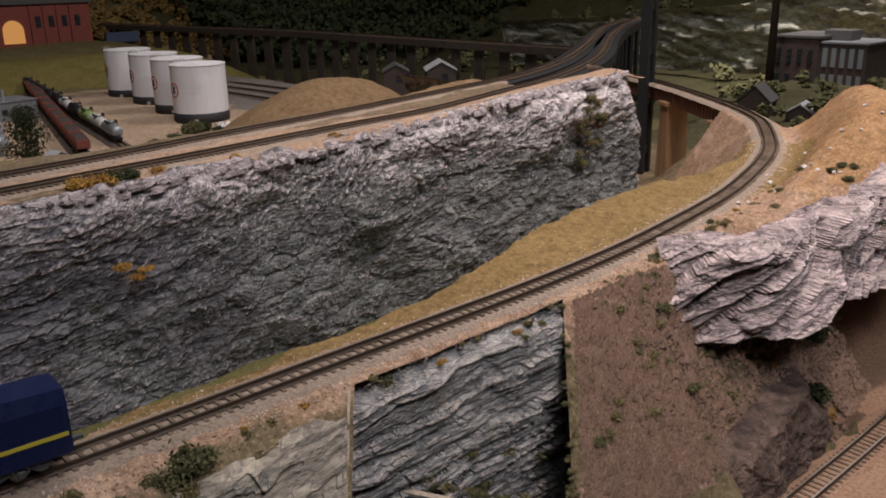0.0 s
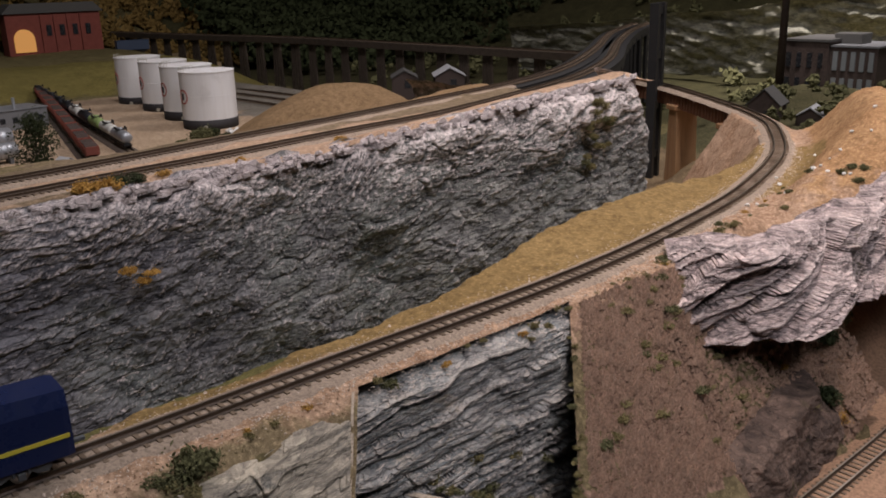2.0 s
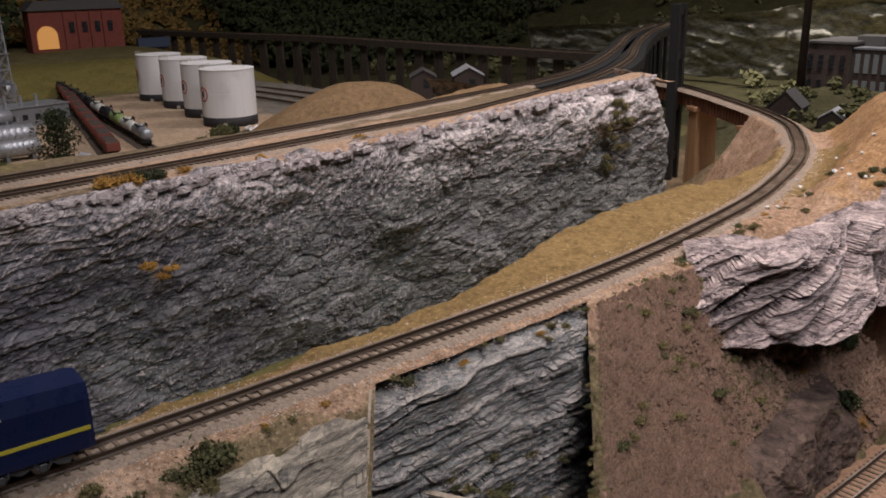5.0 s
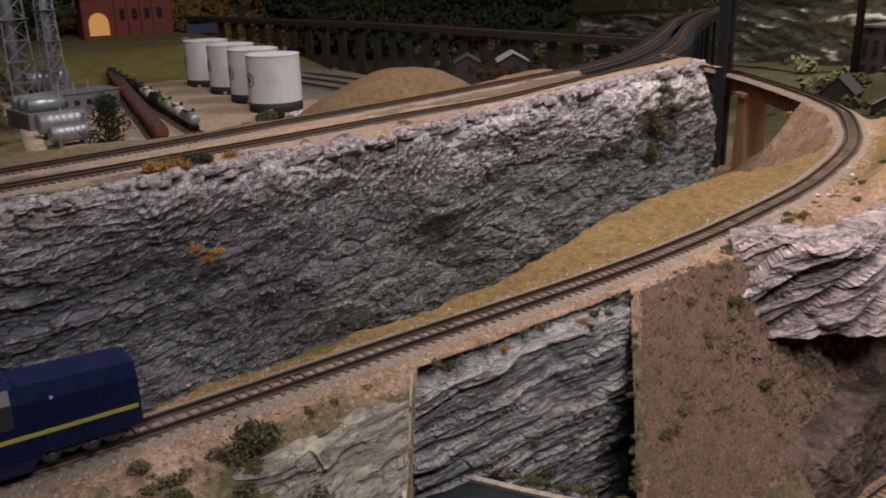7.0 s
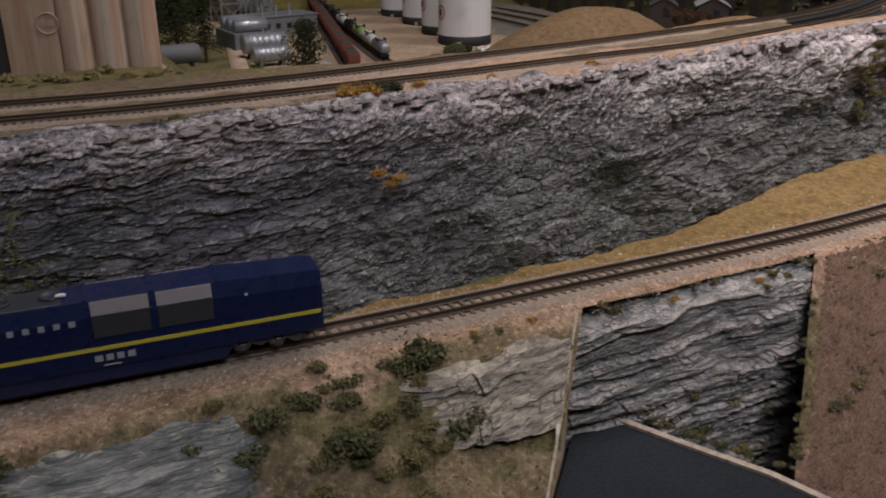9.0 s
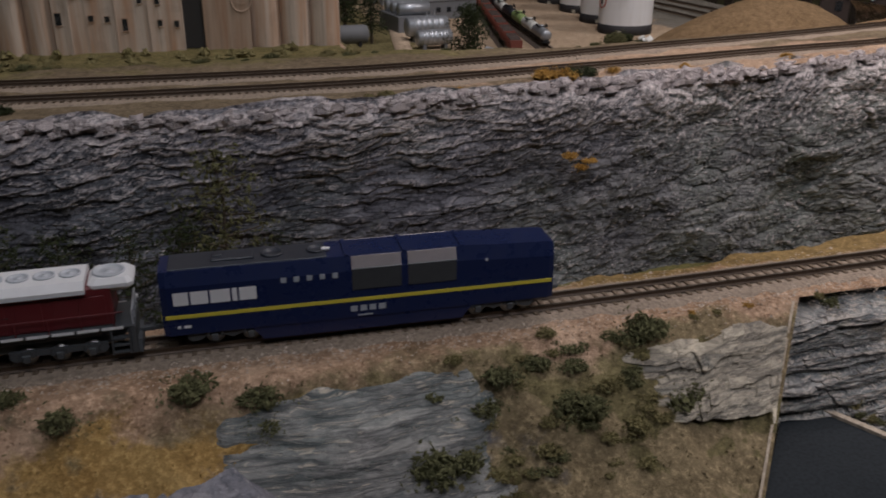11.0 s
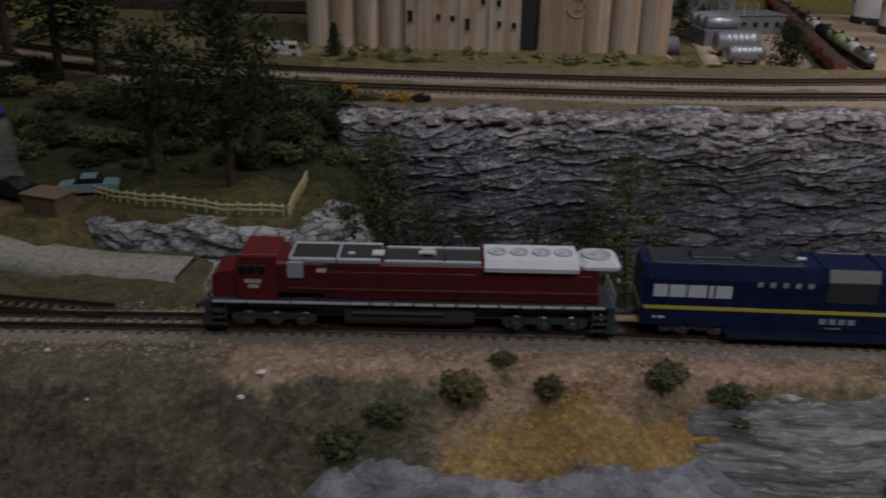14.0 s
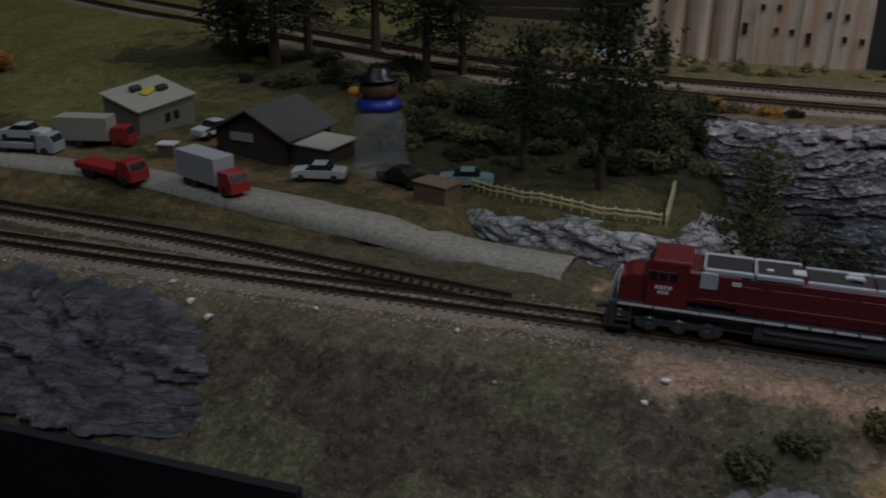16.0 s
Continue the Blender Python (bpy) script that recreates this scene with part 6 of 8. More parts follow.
def flat_house(m):
    H = empty("flat_roof_house", m, "small grey concrete house with flat pale roof", "house")
    part("wall", Shape().box((0, 0, 0.0125), (0.044, 0.040, 0.025)), "grey_wall", H)
    part("roof", Shape().box((0, 0, 0.0256), (0.0475, 0.0435, 0.0014), None, 0.0003), "pale_roof", H)
    for x, y in ((-0.004, 0.008), (0.010, -0.002)):
        part("roof_unit", Shape().box((x, y, 0.0280), (0.008, 0.005, 0.0034), None, 0.0006), "mesh", H)
    part("roof_tarp", Shape().box((0.001, 0.001, 0.0272), (0.014, 0.007, 0.0018), Matrix.Rotation(0.4, 3, "Z"), 0.0008), "yellow", H, "crumpled yellow cover")
    for x in (0.0, 0.007):
        part("window", Shape().box((x, -0.0202, 0.015), (0.0036, 0.0006, 0.006)), "pane", H)
    part("annex", Shape().box((0.027, 0.006, 0.008), (0.012, 0.020, 0.016), None, 0.0003), "grey_wall", H)
    part("side_door", Shape().box((0.0222, -0.013, 0.007), (0.0006, 0.006, 0.012)), "pane", H)
    return H


def gable_shed(m):
    H = empty("wooden_shed", m, "dark brown wooden shed with grey gable roof", "shed")
    part("wall", Shape().prism([(-0.026, 0), (0.026, 0), (0.026, 0.017), (0.0, 0.030), (-0.026, 0.017)], -0.024, 0.024, "Y"), "shed_wall", H)
    for s in (-1, 1):
        part("roof_slope", Shape().prism([(0, 0.0312), (s * 0.0305, 0.0156), (s * 0.0305, 0.0168), (0, 0.0326)], -0.028, 0.028, "Y"), "shed_roof", H)
    part("sign_board", Shape().box((-0.006, -0.0246, 0.0150), (0.017, 0.0008, 0.0052)), "pale_roof", H, "pale blank sign board")
    part("lean_to", Shape().box((0.040, -0.006, 0.0065), (0.026, 0.030, 0.013)), "shed_wall", H)
    part("lean_to_roof", Shape().box((0.040, -0.006, 0.0136), (0.0285, 0.0325, 0.0012), Matrix.Rotation(0.04, 3, "Y"), 0.0002), "pale_roof", H, "rusty pale flat roof")
    return H


R = lambda x, y, z, a: Matrix.Translation((x, y, z)) @ Matrix.Rotation(radians(a), 4, "Z")
flat_house(Matrix.Translation((-0.557, 0.482, village_at(-0.545, 0.47) - 0.003)) @ Matrix.Rotation(radians(12), 4, Vector((0.81, 0.59, 0))) @ Matrix.Rotation(radians(70), 4, "Z"))
gable_shed(R(-0.445, 0.452, village_at(-0.44, 0.43) - 0.0005, -8))


def car(m, colour, label, name="toy_car"):
    C = empty(name, m, label, "car", "parked model cars")
    part("body", Shape().prism([(-0.0150, 0.0018), (0.0150, 0.0018), (0.0152, 0.0048), (0.0138, 0.0058), (0.0075, 0.0062), (-0.0085, 0.0062), (-0.0148, 0.0052)], -0.0058, 0.0058), colour, C)
    part("cabin", Shape().prism([(-0.0075, 0.0060), (0.0080, 0.0060), (0.0045, 0.0092), (-0.0030, 0.0092)], -0.0050, 0.0050), "pane", C)
    part("roof", Shape().box((0.0008, 0, 0.0093), (0.0078, 0.0098, 0.0006), None, 0.0002), colour, C)
    for x in (-0.0092, 0.0092):
        for s in (-1, 1):
            part("wheel", Shape().lathe((x, s * 0.0052 - 0.0008, 0.0019), [(0.0006, 0), (0.0019, 0), (0.0019, 0.0016), (0.0006, 0.0016)], 14, "Y"), "mesh", C)
    for s in (-1, 1):
        part("headlight", Shape().box((0.0152, s * 0.0040, 0.0042), (0.0004, 0.0016, 0.0010)), "silver", C)
    return C


def box_truck(m, cab, box, label, flat=False):
    C = empty("toy_truck", m, label, "truck", "parked model trucks")
    part("chassis", Shape().box((0, 0, 0.0032), (0.046, 0.008, 0.0020)), "mesh", C)
    part("cab", Shape().prism([(0.0120, 0.0022), (0.0232, 0.0022), (0.0232, 0.0080), (0.0205, 0.0130), (0.0120, 0.0130)], -0.0062, 0.0062), cab, C)
    part("windscreen", Shape().box((0.0222, 0, 0.0104), (0.0006, 0.0104, 0.0040), Matrix.Rotation(radians(-28), 3, "Y")), "pane", C)
    part("cargo_box", Shape().box((-0.0070, 0, 0.0060 if flat else 0.0118), (0.0340, 0.0136, 0.0036 if flat else 0.0150), None, 0.0003), box, C)
    for x in (-0.016, -0.010, 0.0165):
        for s in (-1, 1):
            part("wheel", Shape().lathe((x, s * 0.0056 - 0.0009, 0.0027), [(0.0008, 0), (0.0027, 0), (0.0027, 0.0018), (0.0008, 0.0018)], 14, "Y"), "mesh", C)
    return C


MAT["carwhite"] = painted("white_car_paint", (0.62, 0.62, 0.60), 0.3)
MAT["carblue"] = painted("light_blue_car_paint", (0.30, 0.42, 0.44), 0.3)
MAT["carblack"] = painted("black_car_paint", (0.015, 0.013, 0.015), 0.3)
MAT["carred"] = painted("red_car_paint", (0.36, 0.03, 0.025), 0.35)
MAT["cargrey"] = painted("grey_box_paint", (0.42, 0.43, 0.45), 0.6)
MAT["timber"] = speckled("log_brown", (0.10, 0.07, 0.045), (0.20, 0.14, 0.09), 150, fine=5)
for x, y, a, col, lab in ((-0.392, 0.404, 14, "carwhite", "white model sports car beside the shed"), (-0.3125, 0.426, 12, "carblue", "light blue model sedan near the fence"), (-0.345, 0.412, 160, "carblack", "black model car beside the clear bottle"),
                          (-0.494, 0.462, 70, "carwhite", "white model car behind the grey house"), (-0.588, 0.398, 10, "carwhite", "white model car on a grey trailer")):
    lift = 0.010 if x < -0.55 else 0.0005
    car(R(x, y, village_at(x, y) + lift, a), col, lab)
box_truck(R(-0.437, 0.368, village_at(-0.437, 0.368) + 0.0016, -22), "carred", "cargrey", "red model truck with a grey box body on the road")
box_truck(R(-0.502, 0.368, village_at(-0.502, 0.368) + 0.001, -14), "carred", "carred", "red model flat truck on the road", True)
box_truck(R(-0.588, 0.397, village_at(-0.588, 0.397) + 0.001, 8), "cargrey", "cargrey", "grey model car carrier on the road", True)
box_truck(R(-0.556, 0.425, village_at(-0.556, 0.425), 12), "carred", "pale_roof", "red model truck with a pale box body")
g = empty("wooden_crate", R(-0.318, 0.391, village_at(-0.318, 0.391) - 0.001, -20), "brown wooden crate beside the rock bank", "crate")
part("side_box", Shape().box((0, 0, 0.0052), (0.021, 0.014, 0.0104), None, 0.0004), "timber", g)
part("lid", Shape().box((0, 0, 0.0108), (0.0225, 0.0155, 0.0010), None, 0.0002), "timber", g)
g = empty("small_kiosk", R(-0.502, 0.421, village_at(-0.502, 0.421), 10), "tiny brown kiosk with white roof", "kiosk")
part("side_box", Shape().box((0, 0, 0.004), (0.010, 0.008, 0.008)), "timber", g)
part("lid", Shape().box((0, 0, 0.0084), (0.0115, 0.0095, 0.0010)), "white", g)

# clear bottle with a bright cap, standing in the village
MAT["clear"], nt, p = nodes_of("clear_plastic")
p.inputs["Base Color"].default_value, p.inputs["Roughness"].default_value, p.inputs["Alpha"].default_value = (0.80, 0.83, 0.86, 1), 0.10, 0.14
p.inputs["Specular IOR Level"].default_value = 0.9
bump(nt, p, noise_tex(nt, 160, 4, 0.6), 0.8, 0.0012)
MAT["capblue"] = painted("blue_cap", (0.02, 0.05, 0.35), 0.35)
MAT["capbrown"] = painted("brown_knob", (0.14, 0.06, 0.04), 0.5)
MAT["caporange"] = painted("orange_spout", (0.75, 0.36, 0.05), 0.4)
B = empty("plastic_bottle", R(-0.363, 0.424, village_at(-0.363, 0.424), 0), "clear plastic bottle with blue collar and brown knob", "bottle")
part("bottle_body", Shape().lathe((0, 0, 0), [(0.0140, 0), (0.0162, 0.0015), (0.0168, 0.006), (0.0150, 0.0085), (0.0158, 0.0105), (0.0146, 0.0125), (0.0152, 0.020), (0.0143, 0.0225), (0.0151, 0.025), (0.0140, 0.032), (0.0115, 0.037)], 32), "clear", B, "", True)
part("collar", Shape().lathe((0, 0, 0.037), [(0.0125, 0), (0.0128, 0.003), (0.0095, 0.0062)], 28), "capblue", B, "blue collar", True)
part("knob", Shape().lathe((0, 0, 0.0430), [(0.0088, 0), (0.0110, 0.004), (0.0098, 0.0085), (0.0040, 0.0110)], 24), "capbrown", B, "brown rounded knob", True)
part("spout", Shape().lathe((-0.0165, -0.004, 0.0462), [(0.0012, 0), (0.0028, 0.0030), (0.0030, 0.0060), (0.0015, 0.0070)], 16, "X"), "caporange", B, "orange spout", True)
part("cap", Shape().lathe((0, 0, 0.0530), [(0.0120, 0), (0.0125, 0.0008), (0.0070, 0.0012), (0.0060, 0.0060), (0.0010, 0.0068)], 24), "carblack", B, "black cap", True)

# white chips on the slopes
MAT["chip"] = painted("white_chip", (0.75, 0.74, 0.72), 0.7)


def stone(x, y, z, r, seed, material="chip", label="small white stone chip lying on the slope"):
    rr = random.Random(seed)
    S = empty("stone_chip", Matrix.Translation((x, y, z)) @ Matrix.Rotation(rr.uniform(0, 6), 4, "Z"), label, "stone", "stone chips")
    me = bmesh.new()
    bmesh.ops.create_icosphere(me, subdivisions=1, radius=r)
    for v in me.verts:
        v.co *= rr.uniform(0.6, 1.25)
        v.co.z *= 0.75
    sh = Shape()
    sh.add([tuple(v.co) for v in me.verts], [tuple(v.index for v in f.verts) for f in me.faces])
    me.free()
    part("chip", sh, material, S)


for i, (x, y, r) in enumerate([(-0.190, 0.258, 0.0022), (-0.196, 0.2505, 0.0014), (-0.385, 0.262, 0.002), (-0.40, 0.272, 0.0018), (-0.373, 0.256, 0.0022), (-0.27, 0.268, 0.0012), (-0.33, 0.268, 0.0014), (-0.25, 0.25, 0.0010)]):
    stone(x, y, ground_at(x, y) + r * 0.5, r, 800 + i)
stone(0.306, 0.222, 0.128, 0.0032, 820)
for i in range(18):
    x, y = 0.66 + rng.gauss(0, 0.045), 0.275 + rng.gauss(0, 0.022)
    stone(x, y, ground_at(x, y) + 0.0008, rng.uniform(0.0010, 0.0022), 830 + i, "chip", "small white stone on the tan hill")

# loose stones of the bench, too many to count
MAT["stones"] = speckled("loose_stone", (0.26, 0.19, 0.14), (0.58, 0.48, 0.40), 150, fine=4, relief=0)
V, Fc = [], []
R1 = np.random.RandomState(4)
xs6 = R1.uniform(-0.50, 0.80, 15000)
side = R1.choice([-1, 1], 15000, p=[0.25, 0.75])
yc6 = np.interp(xs6, main_fine[:, 0], main_fine[:, 1])
ys6 = yc6 - side * (0.0085 + np.abs(R1.normal(0, 0.0065, 15000)))
zs6 = bench_height(xs6, ys6)
rs6 = R1.uniform(0.00018, 0.00055, 15000) * np.where(R1.rand(15000) > 0.97, 2.2, 1.0)
for x, y, z, r in zip(xs6, ys6, zs6, rs6):
    n = len(V)
    a = R1.uniform(0, 6.28)
    c, s_ = math.cos(a) * r, math.sin(a) * r
    V += [(x + c, y + s_, z), (x - s_, y + c * 0.8, z), (x - c * 0.9, y - s_, z), (x + s_, y - c, z), (x + c * 0.2, y, z + r * 0.9)]
    Fc += [(n, n + 1, n + 4), (n + 1, n + 2, n + 4), (n + 2, n + 3, n + 4), (n + 3, n, n + 4)]
me = bpy.data.meshes.new("loose_stones")
me.from_pydata(V, [], Fc)
me.materials.append(MAT["stones"])
tagged(new("loose_stones", me), "scattered tan and white grit along the track", "gravel", "", "stuff")
# grit and clods on the slopes
V, Fc = [], []
xs7, ys7 = R1.uniform(-0.45, 0.52, 9000), R1.uniform(0.205, 0.262, 9000)
zs7 = bench_height(xs7, ys7)
for x, y, z in zip(xs7, ys7, zs7):
    if 0.06 < x < 0.34 and x > 0.199 - 0.86 * (0.262 - y) and x < 0.338 - 1.08 * (0.262 - y):
        continue
    n, r, a = len(V), R1.uniform(0.0002, 0.0009), R1.uniform(0, 6.28)
    c, s_ = math.cos(a) * r, math.sin(a) * r
    V += [(x + c, y + s_, z - r * 0.4), (x - s_, y + c * 0.8, z), (x - c * 0.9, y - s_, z - r * 0.3), (x + s_, y - c, z - r * 0.5), (x + c * 0.2, y - r * 0.3, z + r * 0.7)]
    Fc += [(n, n + 1, n + 4), (n + 1, n + 2, n + 4), (n + 2, n + 3, n + 4), (n + 3, n, n + 4)]
me = bpy.data.meshes.new("slope_grit")
me.from_pydata(V, [], Fc)
me.materials.append(MAT["bench"])
tagged(new("slope_grit", me), "earth clods and grit on the slope", "gravel", "", "stuff")

# ==== behind the cliff: grain elevator, yard, tanks, trestle, woods ====
def streaked(name, pale, rust, dirt, scale=60.0):
    """Pale painted concrete with vertical rust and dirt runs."""
    m, nt, p = nodes_of(name)
    run = noise_tex(nt, scale, 5, 0.6, (1.0, 1.0, 0.07))
    run2 = noise_tex(nt, scale * 3, 4, 0.6, (1.0, 1.0, 0.05))
    blot = noise_tex(nt, scale * 0.5, 5, 0.6)
    c = mixc(nt, ramp(nt, run, [(0.44, (0, 0, 0)), (0.66, (0.85, 0.85, 0.85))]), pale, rust)
    c = mixc(nt, ramp(nt, run2, [(0.50, (0, 0, 0)), (0.72, (0.7, 0.7, 0.7))]), c, dirt)
    c = mixc(nt, ramp(nt, blot, [(0.55, (0, 0, 0)), (0.75, (0.45, 0.45, 0.45))]), c, tuple(v * 0.6 for v in dirt))
    nt.links.new(c, p.inputs["Base Color"])
    p.inputs["Roughness"].default_value = 0.85
    bump(nt, p, run2, 0.3, 0.0003)
    return m


MAT["silo"] = streaked("silo_cream", (0.58, 0.475, 0.39), (0.44, 0.235, 0.125), (0.33, 0.26, 0.205))
MAT["silo_rust"] = streaked("silo_rusty", (0.42, 0.31, 0.23), (0.30, 0.15, 0.08), (0.22, 0.17, 0.13))
MAT["silo_dark"] = painted("silo_shade", (0.045, 0.042, 0.040), 0.8)
MAT["tankwhite"] = streaked("tank_white", (0.74, 0.74, 0.75), (0.70, 0.69, 0.68), (0.64, 0.62, 0.60), 40)
MAT["tankband"] = painted("tank_black_band", (0.02, 0.018, 0.020), 0.7)
MAT["emblem_red"] = painted("emblem_red", (0.42, 0.07, 0.05), 0.6)
MAT["steel"] = painted("dull_steel", (0.40, 0.42, 0.45), 0.38, 0.55, 0.35, 60)
MAT["block_grey"] = painted("blue_grey_block", (0.15, 0.155, 0.165), 0.7, 0, 0.3, 60)
MAT["hopper_red"] = painted("rusty_red_wagon", (0.22, 0.055, 0.035), 0.7, 0, 0.4, 120)
MAT["tanker_black"] = painted("black_tank_wagon", (0.018, 0.020, 0.026), 0.4, 0, 0.3, 120)
MAT["tanker_green"] = painted("green_tank_wagon", (0.26, 0.36, 0.13), 0.5, 0, 0.3, 120)
MAT["tanker_white"] = painted("white_tank_wagon", (0.60, 0.60, 0.56), 0.5, 0, 0.3, 120)
MAT["creosote"] = speckled("creosote_timber", (0.022, 0.017, 0.013), (0.065, 0.050, 0.038), 60, fine=6, relief=0)
MAT["rustgirder"] = painted("rust_brown_girder", (0.20, 0.085, 0.045), 0.8, 0, 0.4, 120)
MAT["pier"] = streaked("orange_brown_pier", (0.40, 0.24, 0.125), (0.33, 0.17, 0.075), (0.24, 0.15, 0.09), 70)
MAT["brickred"] = speckled("red_brick_wall", (0.13, 0.035, 0.028), (0.22, 0.065, 0.05), 60, fine=8, relief=0)
MAT["brickdark"] = speckled("dark_brick_wall", (0.035, 0.026, 0.023), (0.075, 0.055, 0.048), 60, fine=8, relief=0)
MAT["blackiron"] = painted("black_iron", (0.012, 0.012, 0.013), 0.6)
MAT["boxblue"] = painted("blue_boxcar", (0.035, 0.055, 0.10), 0.6, 0, 0.3, 60)
MAT["boxtan"] = painted("tan_boxcar", (0.30, 0.22, 0.12), 0.7, 0, 0.3, 60)
MAT["pane_grey"] = painted("grey_glazing", (0.20, 0.22, 0.23), 0.3)


def yard_at(x, y):
    return float(yard_height(np.array([x]), np.array([y]))[0])


# ground of the gully below the girder bridge and out to the factory
xs8, ys8 = np.arange(0.742, 4.2, 0.012), np.arange(-0.2, 0.915, 0.012)
X8, Y8 = np.meshgrid(xs8, ys8, indexing="ij")
Z8 = 0.085 + 0.035 * smooth01(1.25, 1.6, X8) + 0.008 * fbm(X8 * 9, Y8 * 9, 0, 5, 66) + 0.16 * smooth01(2.15, 2.9, X8 + 0.12 * fbm(X8 * 3, Y8 * 3, 0, 3, 67)) + 0.045 * np.exp(-(((X8 - 1.00) / 0.06) ** 2 + ((Y8 - 0.60) / 0.035) ** 2))
MAT["gully"] = blend_ground("gully_ground", ((0.17, 0.12, 0.07), (0.30, 0.22, 0.13)), [
    ((0.060, 0.056, 0.028), (0.120, 0.108, 0.055), [("x", 1.25, 2.3, 0.06)]),
    ((0.20, 0.19, 0.09), (0.34, 0.31, 0.16), [("x", 2.2, 4.5, 0.08)])])
sheet("ground_gully", np.stack([X8, Y8, Z8], -1), "gully", label="tan earth gully with scrub below the bridge", category="ground")


# ---- grain elevator ----
E = empty("grain_elevator", Matrix.Translation((0, 1.05, 0.0)), "cream concrete grain elevator with rust-streaked silos", "grain elevator")
for i in range(4):
    x = -0.273 + 0.0298 * i
    part("silo", Shape().lathe((x, 0.015, 0.14), [(0.0153, 0), (0.0153, 0.36), (0.0140, 0.363)], 56), "silo", E)
for i in range(3):
    part("silo", Shape().lathe((0.063 + 0.036 * i, 0.018, 0.14), [(0.0184, 0), (0.0184, 0.36), (0.0170, 0.363)], 60), "silo", E)
part("head_house", Shape().box((-0.0995, 0.030, 0.35), (0.139, 0.06, 0.42), None, 0.0008), "silo", E)
# the gap's shade is put into this block's dark colour
part("recess", Shape().box((-0.019, 0.040, 0.34), (0.022, 0.06, 0.40)), "silo_dark", E, "recess between the blocks, coloured dark for its shade")
part("rust_block", Shape().box((0.0185, 0.028, 0.34), (0.053, 0.062, 0.40), None, 0.0008), "silo_rust", E, "rusty brown block")
part("rear_block", Shape().box((-0.07, 0.085, 0.34), (0.40, 0.08, 0.40)), "silo_dark", E)
for x in (-0.1515, -0.103, -0.067):
    part("pilaster", Shape().box((x, -0.0008, 0.32), (0.0014, 0.0022, 0.36)), "silo", E)
for x, z, w, h in ((-0.163, 0.2335, 0.0062, 0.013), (-0.146, 0.258, 0.005, 0.006), (-0.1285, 0.258, 0.005, 0.006), (-0.129, 0.233, 0.005, 0.006), (-0.112, 0.2315, 0.005, 0.006),
                   (-0.094, 0.225, 0.0056, 0.013), (-0.076, 0.2515, 0.005, 0.007), (-0.057, 0.250, 0.005, 0.007), (-0.056, 0.2255, 0.005, 0.007), (-0.038, 0.224, 0.005, 0.007)):
    w1 = part("window", Shape().box((x, 0.0006, z), (w, 0.0032, h)), "pane", E)
    part("frame", Shape().box((x, -0.0002, z - h / 2 - 0.0006), (w + 0.0016, 0.0026, 0.0010)).box((x, -0.0002, z + h / 2 + 0.0005), (w + 0.0012, 0.0022, 0.0008)), "silo_rust", w1)
ring = Shape()
for i in range(28):
    a, b = 2 * math.pi * i / 28, 2 * math.pi * (i + 1) / 28
    ring.tube((0.0356 + 0.011 * math.cos(a), -0.0034, 0.2465 + 0.011 * math.sin(a)), (0.0356 + 0.011 * math.cos(b), -0.0034, 0.2465 + 0.011 * math.sin(b)), 0.0011, None, 6)
ring.box((0.0356, -0.0033, 0.2465), (0.012, 0.0012, 0.006))
part("emblem", ring, "silo_rust", E, "faded grey round emblem")
part("footing", Shape().box((-0.0675, 0.020, 0.165), (0.447, 0.05, 0.05), None, 0.001), "silo_rust", E)

